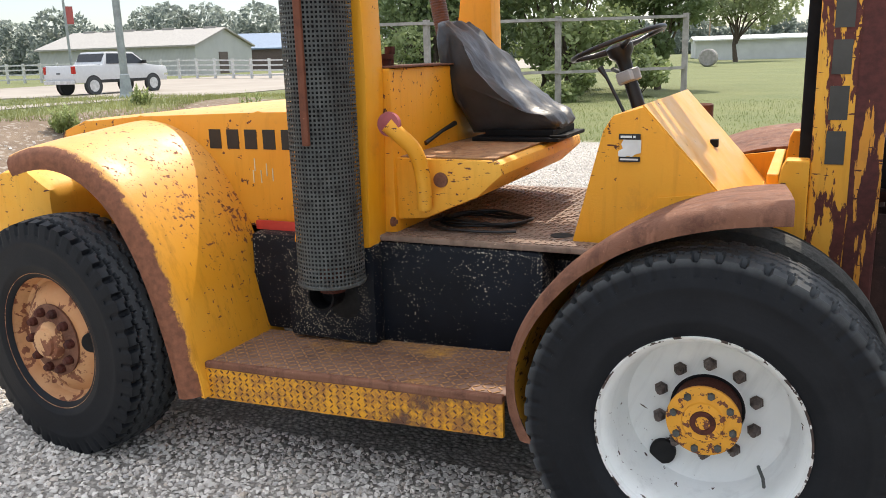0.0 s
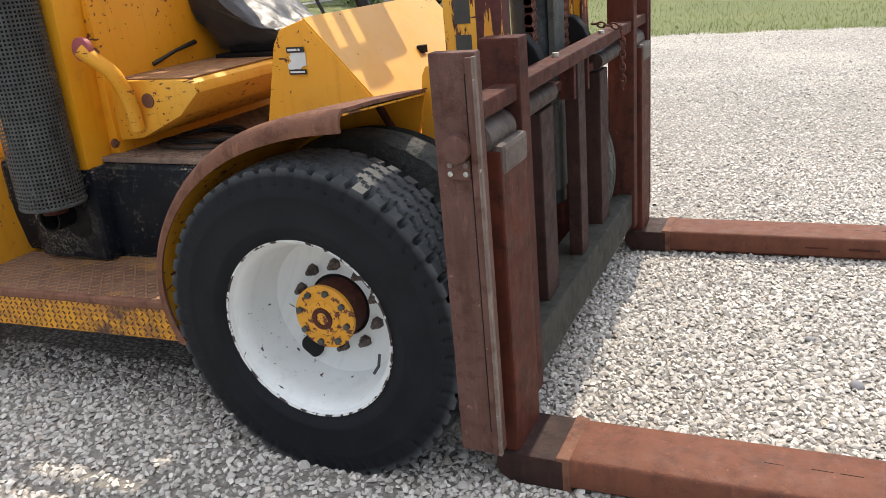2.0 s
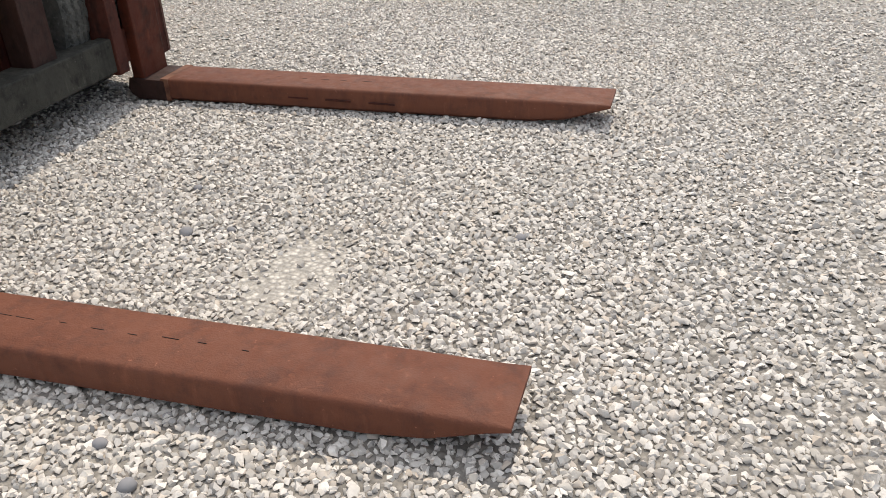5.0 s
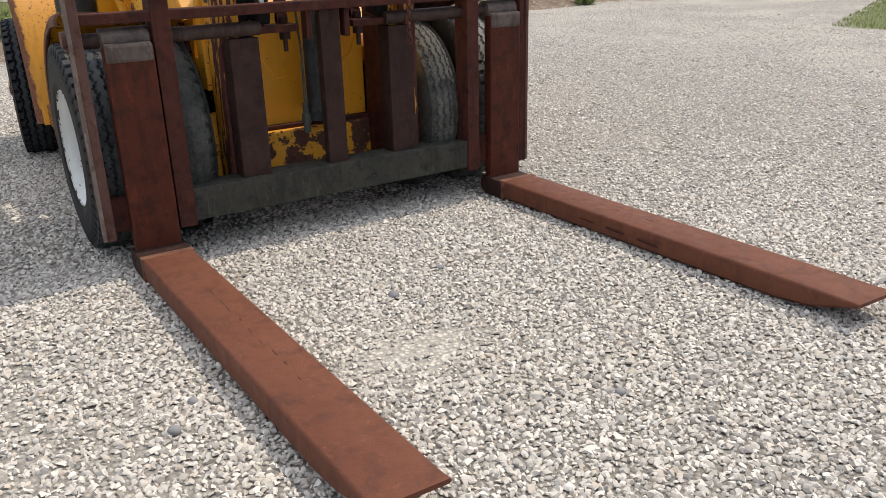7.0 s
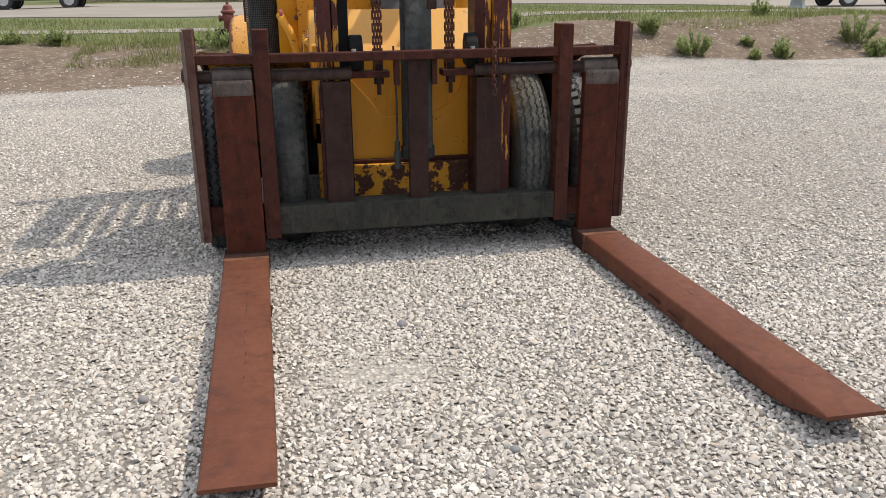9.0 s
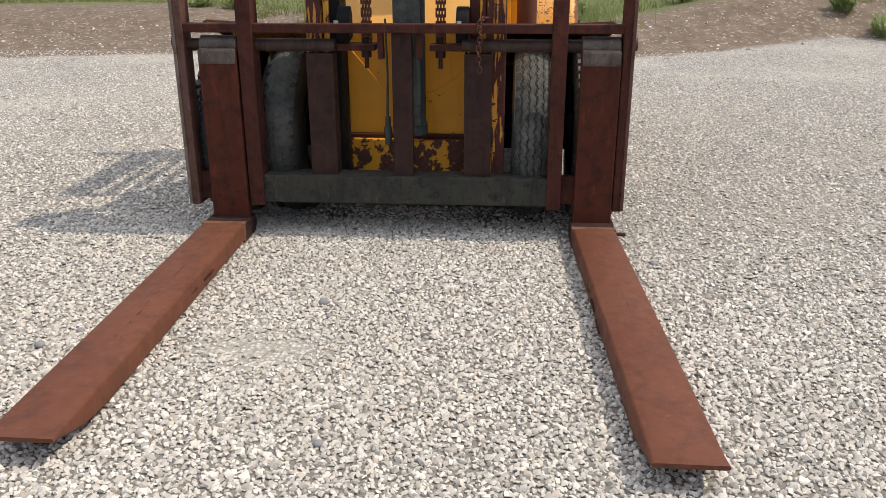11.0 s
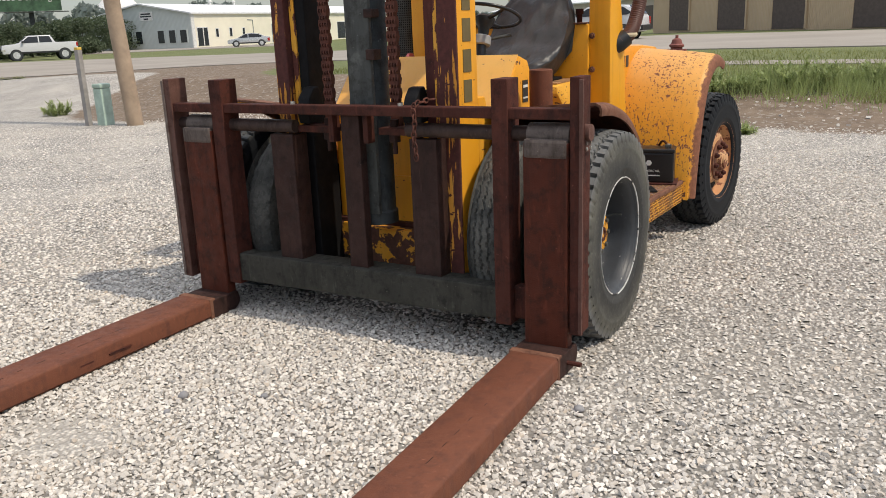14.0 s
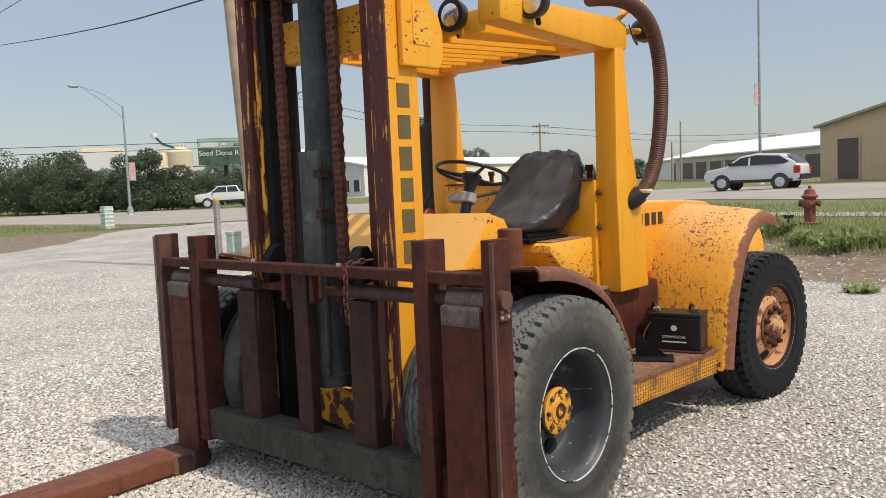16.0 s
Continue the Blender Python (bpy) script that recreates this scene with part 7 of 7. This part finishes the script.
dome = thing("storage_dome", "large white concrete storage dome", "dome", at=(-104.0, -129.8, 0))
part("shell", lathe([(5.2, 0), (5.2, 3.6), (4.9, 5.4), (4.0, 7.3), (2.6, 8.7), (1.2, 9.4), (0.0001, 9.6)], (0, 0, 0), "z", 1, 40), white_wall, dome, smooth=40)
silo = thing("silo_group", "cluster of beige storage silos with a conveyor on top", "silo", at=(-73.1, -126.2, 0))
for x, y, r, h in ((-0.4, 0.2, 2.15, 8.8), (2.4, -0.9, 1.0, 8.2)):
    part("silo_drum", lathe([(r, 0), (r, h), (r * 0.4, h + 0.8), (0.0001, h + 0.85)], (x, y, 0), "z", 1, 32), beige, silo, smooth=40)
    for k in range(4):
        part("silo_vent", lathe([(0.22, 0), (0.22, 0.9), (0.0001, 0.95)], (x - r * 0.5 + r * 0.33 * k, y + 0.4, h + 0.3), "z", 1, 10), beige, silo)
part("silo_skirt", box(-3.0, 3.0, 1.4, 3.0, 0, 4.4), white_wall, silo)
part("conveyor", sweep([(3.3, -1.3, 11.6), (2.2, -0.8, 10.2), (0.2, 0.0, 9.5)], 0.2, 6), steel_grey, silo)
part("conveyor_head", box(2.9, 3.8, -1.8, -0.9, 11.3, 12.1, 0.1), white_wall, silo)
depot = thing("beige_depot", "beige flat-roofed industrial building behind trees", "building", at=(-60.7, -128.3, 0), turn=65)
part("wall", box(-8, 8, -5, 5, 0, 8.6), white_wall, depot)
part("roof_box", box(-5, 1, -3, 3, 8.6, 9.6), beige, depot)
for k in range(5):
    part("roof_vent", lathe([(0.3, 0), (0.3, 0.6), (0.0001, 0.65)], (-4 + 1.7 * k, 3.0 - 0.5 * (k % 2), 8.6), "z", 1, 10), beige, depot)

# billboard
bd = Vector((-52.3, -80.2, 0))
face = math.degrees(math.atan2(3.0 - bd.y, 3.2 - bd.x)) - 90
board = thing("billboard", "roadside billboard with white words over a green crop picture", "billboard", at=(bd.x, bd.y, 0.1), turn=face + 180)
part("board", box(-3.05, 3.05, -0.02, 0.25, 4.65, 7.75), sign_green, board)
part("board_sky", box(-3.0, 3.0, -0.045, -0.018, 6.55, 7.70), sign_sky, board)
part("board_post", box(-0.25, 0.25, 0.02, 0.4, 0, 4.7), steel_grey, board)
part("catwalk", box(-3.7, 3.7, -0.7, 0.1, 4.5, 4.58), steel_grey, board)
part("brand_block", box(-2.75, -0.75, -0.075, -0.043, 6.78, 7.25), white_wall, board)
part("brand_mark", box(-0.35, 0.15, -0.075, -0.043, 6.95, 7.22), white_wall, board)
part("small_bar", box(1.0, 2.6, -0.075, -0.043, 6.98, 7.06), letter_grey, board)
part("small_bar", box(1.0, 2.6, -0.075, -0.043, 6.80, 6.88), letter_grey, board)
letters("slogan", "Seed Done Right.", 0.86, white_wall, Matrix.Translation((0.05, -0.05, 5.75)) @ Matrix.Rotation(math.pi / 2, 4, "X"), board)


# ---- vehicles ----
def car(name, label, at, turn, paint_mat, kind_of):
    """Front towards +x; a profile drawn out across y, with bulged sides."""
    t = thing(name, label, "pickup truck" if kind_of == "pickup" else "car", "vehicles on the road", at=at, turn=turn)
    if kind_of == "suv":
        body = [(2.20, 0.42), (2.26, 0.72), (2.08, 0.97), (1.20, 1.12), (0.50, 1.58), (-0.25, 1.70), (-1.35, 1.63), (-1.95, 1.27), (-2.16, 1.05), (-2.20, 0.5), (-2.0, 0.36), (2.0, 0.34)]
        glass = [(1.02, 1.14), (0.46, 1.51), (-0.25, 1.61), (-1.30, 1.54), (-1.75, 1.26), (-1.5, 1.17)]
        wheels, hw, wr = (1.36, -1.34), 0.91, 0.345
    elif kind_of == "sedan":
        body = [(2.35, 0.35), (2.40, 0.60), (2.25, 0.78), (1.25, 0.92), (0.45, 1.38), (-0.35, 1.45), (-1.10, 1.38), (-1.75, 1.08), (-2.30, 1.02), (-2.42, 0.85), (-2.38, 0.40), (2.2, 0.30)]
        glass = [(1.05, 0.95), (0.42, 1.33), (-0.35, 1.39), (-1.05, 1.32), (-1.55, 1.08), (-1.3, 0.98)]
        wheels, hw, wr = (1.45, -1.40), 0.90, 0.33
    else:
        body = [(2.80, 0.52), (2.88, 0.90), (2.80, 1.22), (1.62, 1.32), (0.85, 1.93), (-0.85, 1.95), (-1.15, 1.42), (-1.16, 1.36), (-2.82, 1.36), (-2.88, 0.80), (-2.75, 0.56), (2.6, 0.54)]
        glass = [(1.40, 1.38), (0.80, 1.85), (-0.78, 1.87), (-0.95, 1.40)]
        wheels, hw, wr = (1.84, -1.80), 0.98, 0.42
    belt = {"suv": 1.12, "sedan": 0.93, "pickup": 1.38}[kind_of]

    def cab(bm):
        """Draws the cab's sides in above the belt line."""
        for v in bm.verts:
            v.co.y *= 1 - 0.30 * max(0.0, v.co.z - belt)
        return bm

    part("body", cab(prism(body, -hw, hw, bevel=0.07)), paint_mat, t, smooth=35)
    for s in (-1, 1):
        part("side_window", cab(prism(glass, min(s * (hw - 0.01), s * (hw + 0.006)), max(s * (hw - 0.01), s * (hw + 0.006)))), car_glass, t)
        part("window_pillar", cab(box(0.02, 0.10, min(s * hw, s * (hw + 0.011)), max(s * hw, s * (hw + 0.011)), glass[0][1], glass[1][1])), paint_mat, t)
        part("sill", box(-1.9, 1.9, min(s * (hw - 0.02), s * (hw + 0.012)), max(s * (hw - 0.02), s * (hw + 0.012)), body[-1][1], body[-1][1] + 0.14, 0.01), car_trim, t)
        part("tail_light", box(body[8][0] - 0.05, body[8][0] + (0.09 if kind_of == "pickup" else 0.22), min(s * (hw - 0.15), s * (hw + 0.006)), max(s * (hw - 0.15), s * (hw + 0.006)), belt - 0.40, belt - 0.06, 0.02), tail_red, t)
        part("headlight", box(body[2][0] - 0.2, body[2][0] + 0.10, min(s * (hw - 0.4), s * (hw + 0.003)), max(s * (hw - 0.4), s * (hw + 0.003)), 0.76 - (0.14 if kind_of == "sedan" else 0.0), 0.90 - (0.14 if kind_of == "sedan" else 0.0), 0.02), glass_lens, t)
        part("mirror", box(glass[0][0] - 0.2, glass[0][0] - 0.05, min(s * hw, s * (hw + 0.2)), max(s * hw, s * (hw + 0.2)), glass[0][1], glass[0][1] + 0.16, 0.03), car_trim, t)
        for x in wheels:
            part("wheel_arch", lathe([(wr + 0.065, 0), (wr + 0.06, 0.006), (0.0001, 0.012)], (x, s * (hw - 0.002), wr), "y", s, 24), car_trim, t)
            wheel = part("wheel", lathe([(wr * 0.6, 0.0), (wr * 0.95, 0.0), (wr, 0.03), (wr, 0.19), (wr * 0.95, 0.22), (wr * 0.6, 0.22)], (x, s * (hw - 0.2), wr), "y", s, 24), rubber, t)
            part("rim", lathe([(wr * 0.62, 0.16), (wr * 0.66, 0.232), (wr * 0.56, 0.228), (wr * 0.12, 0.236), (0.0001, 0.24)], (x, s * (hw - 0.2), wr), "y", s, 10), car_alloy, wheel)
    if kind_of == "suv":
        part("rear_window", prism([(-1.62, 1.56), (-2.06, 1.20), (-2.075, 1.215), (-1.62, 1.60)], -hw + 0.14, hw - 0.14), car_glass, t)
        part("bumper", box(-2.28, -2.1, -hw + 0.05, hw - 0.05, 0.42, 0.68, 0.05), car_trim, t)
        part("windscreen", prism([(1.12, 1.08), (0.48, 1.53), (0.49, 1.565), (1.15, 1.10)], -hw + 0.16, hw - 0.16), car_glass, t)
    elif kind_of == "sedan":
        part("rear_window", prism([(-1.10, 1.35), (-1.72, 1.07), (-1.735, 1.085), (-1.10, 1.40)], -hw + 0.14, hw - 0.14), car_glass, t)
        part("windscreen", prism([(1.20, 0.93), (0.47, 1.34), (0.48, 1.38), (1.23, 0.95)], -hw + 0.16, hw - 0.16), car_glass, t)
    else:
        part("cargo_bed", box(-2.72, -1.22, -hw + 0.12, hw - 0.12, 1.27, 1.37), car_trim, t)
        part("rear_window", prism([(-0.89, 1.855), (-1.094, 1.494), (-1.119, 1.508), (-0.915, 1.868)], -hw + 0.16, hw - 0.16), car_glass, t)
        part("windscreen", prism([(1.524, 1.383), (0.914, 1.867), (0.927, 1.884), (1.537, 1.400)], -hw + 0.14, hw - 0.14), car_glass, t)
        part("rear_bumper", box(-2.96, -2.8, -hw + 0.04, hw - 0.04, 0.52, 0.70, 0.03), car_alloy, t)
        part("tailgate_mark", box(-2.875, -2.862, -0.12, 0.12, 0.98, 1.04), car_trim, t)
        part("number_plate", box(-2.975, -2.955, -0.16, 0.16, 0.58, 0.68), white_wall, t)
        part("grille", box(2.80, 2.875, -0.6, 0.6, 0.66, 0.98, 0.02), car_trim, t)
    return t


car("pickup_truck", "white pickup truck driving on the road", (-31.0, 26.8, height(-31.0, 26.8) + 0.02), 88, car_white, "pickup")
car("pickup_truck", "white pickup truck waiting at the junction", (-39.6, -61.2, height(-39.6, -61.2) + 0.03), -28, car_white, "pickup")
car("suv", "white sport utility car on the road", (-36.1, -11.5, height(-36.1, -11.5) + 0.035), -88, car_white, "suv")
car("sedan", "silver sedan parked before the office building", (-68.62, -65.0, height(-68.62, -65.0) + 0.055), -47, car_silver, "sedan")
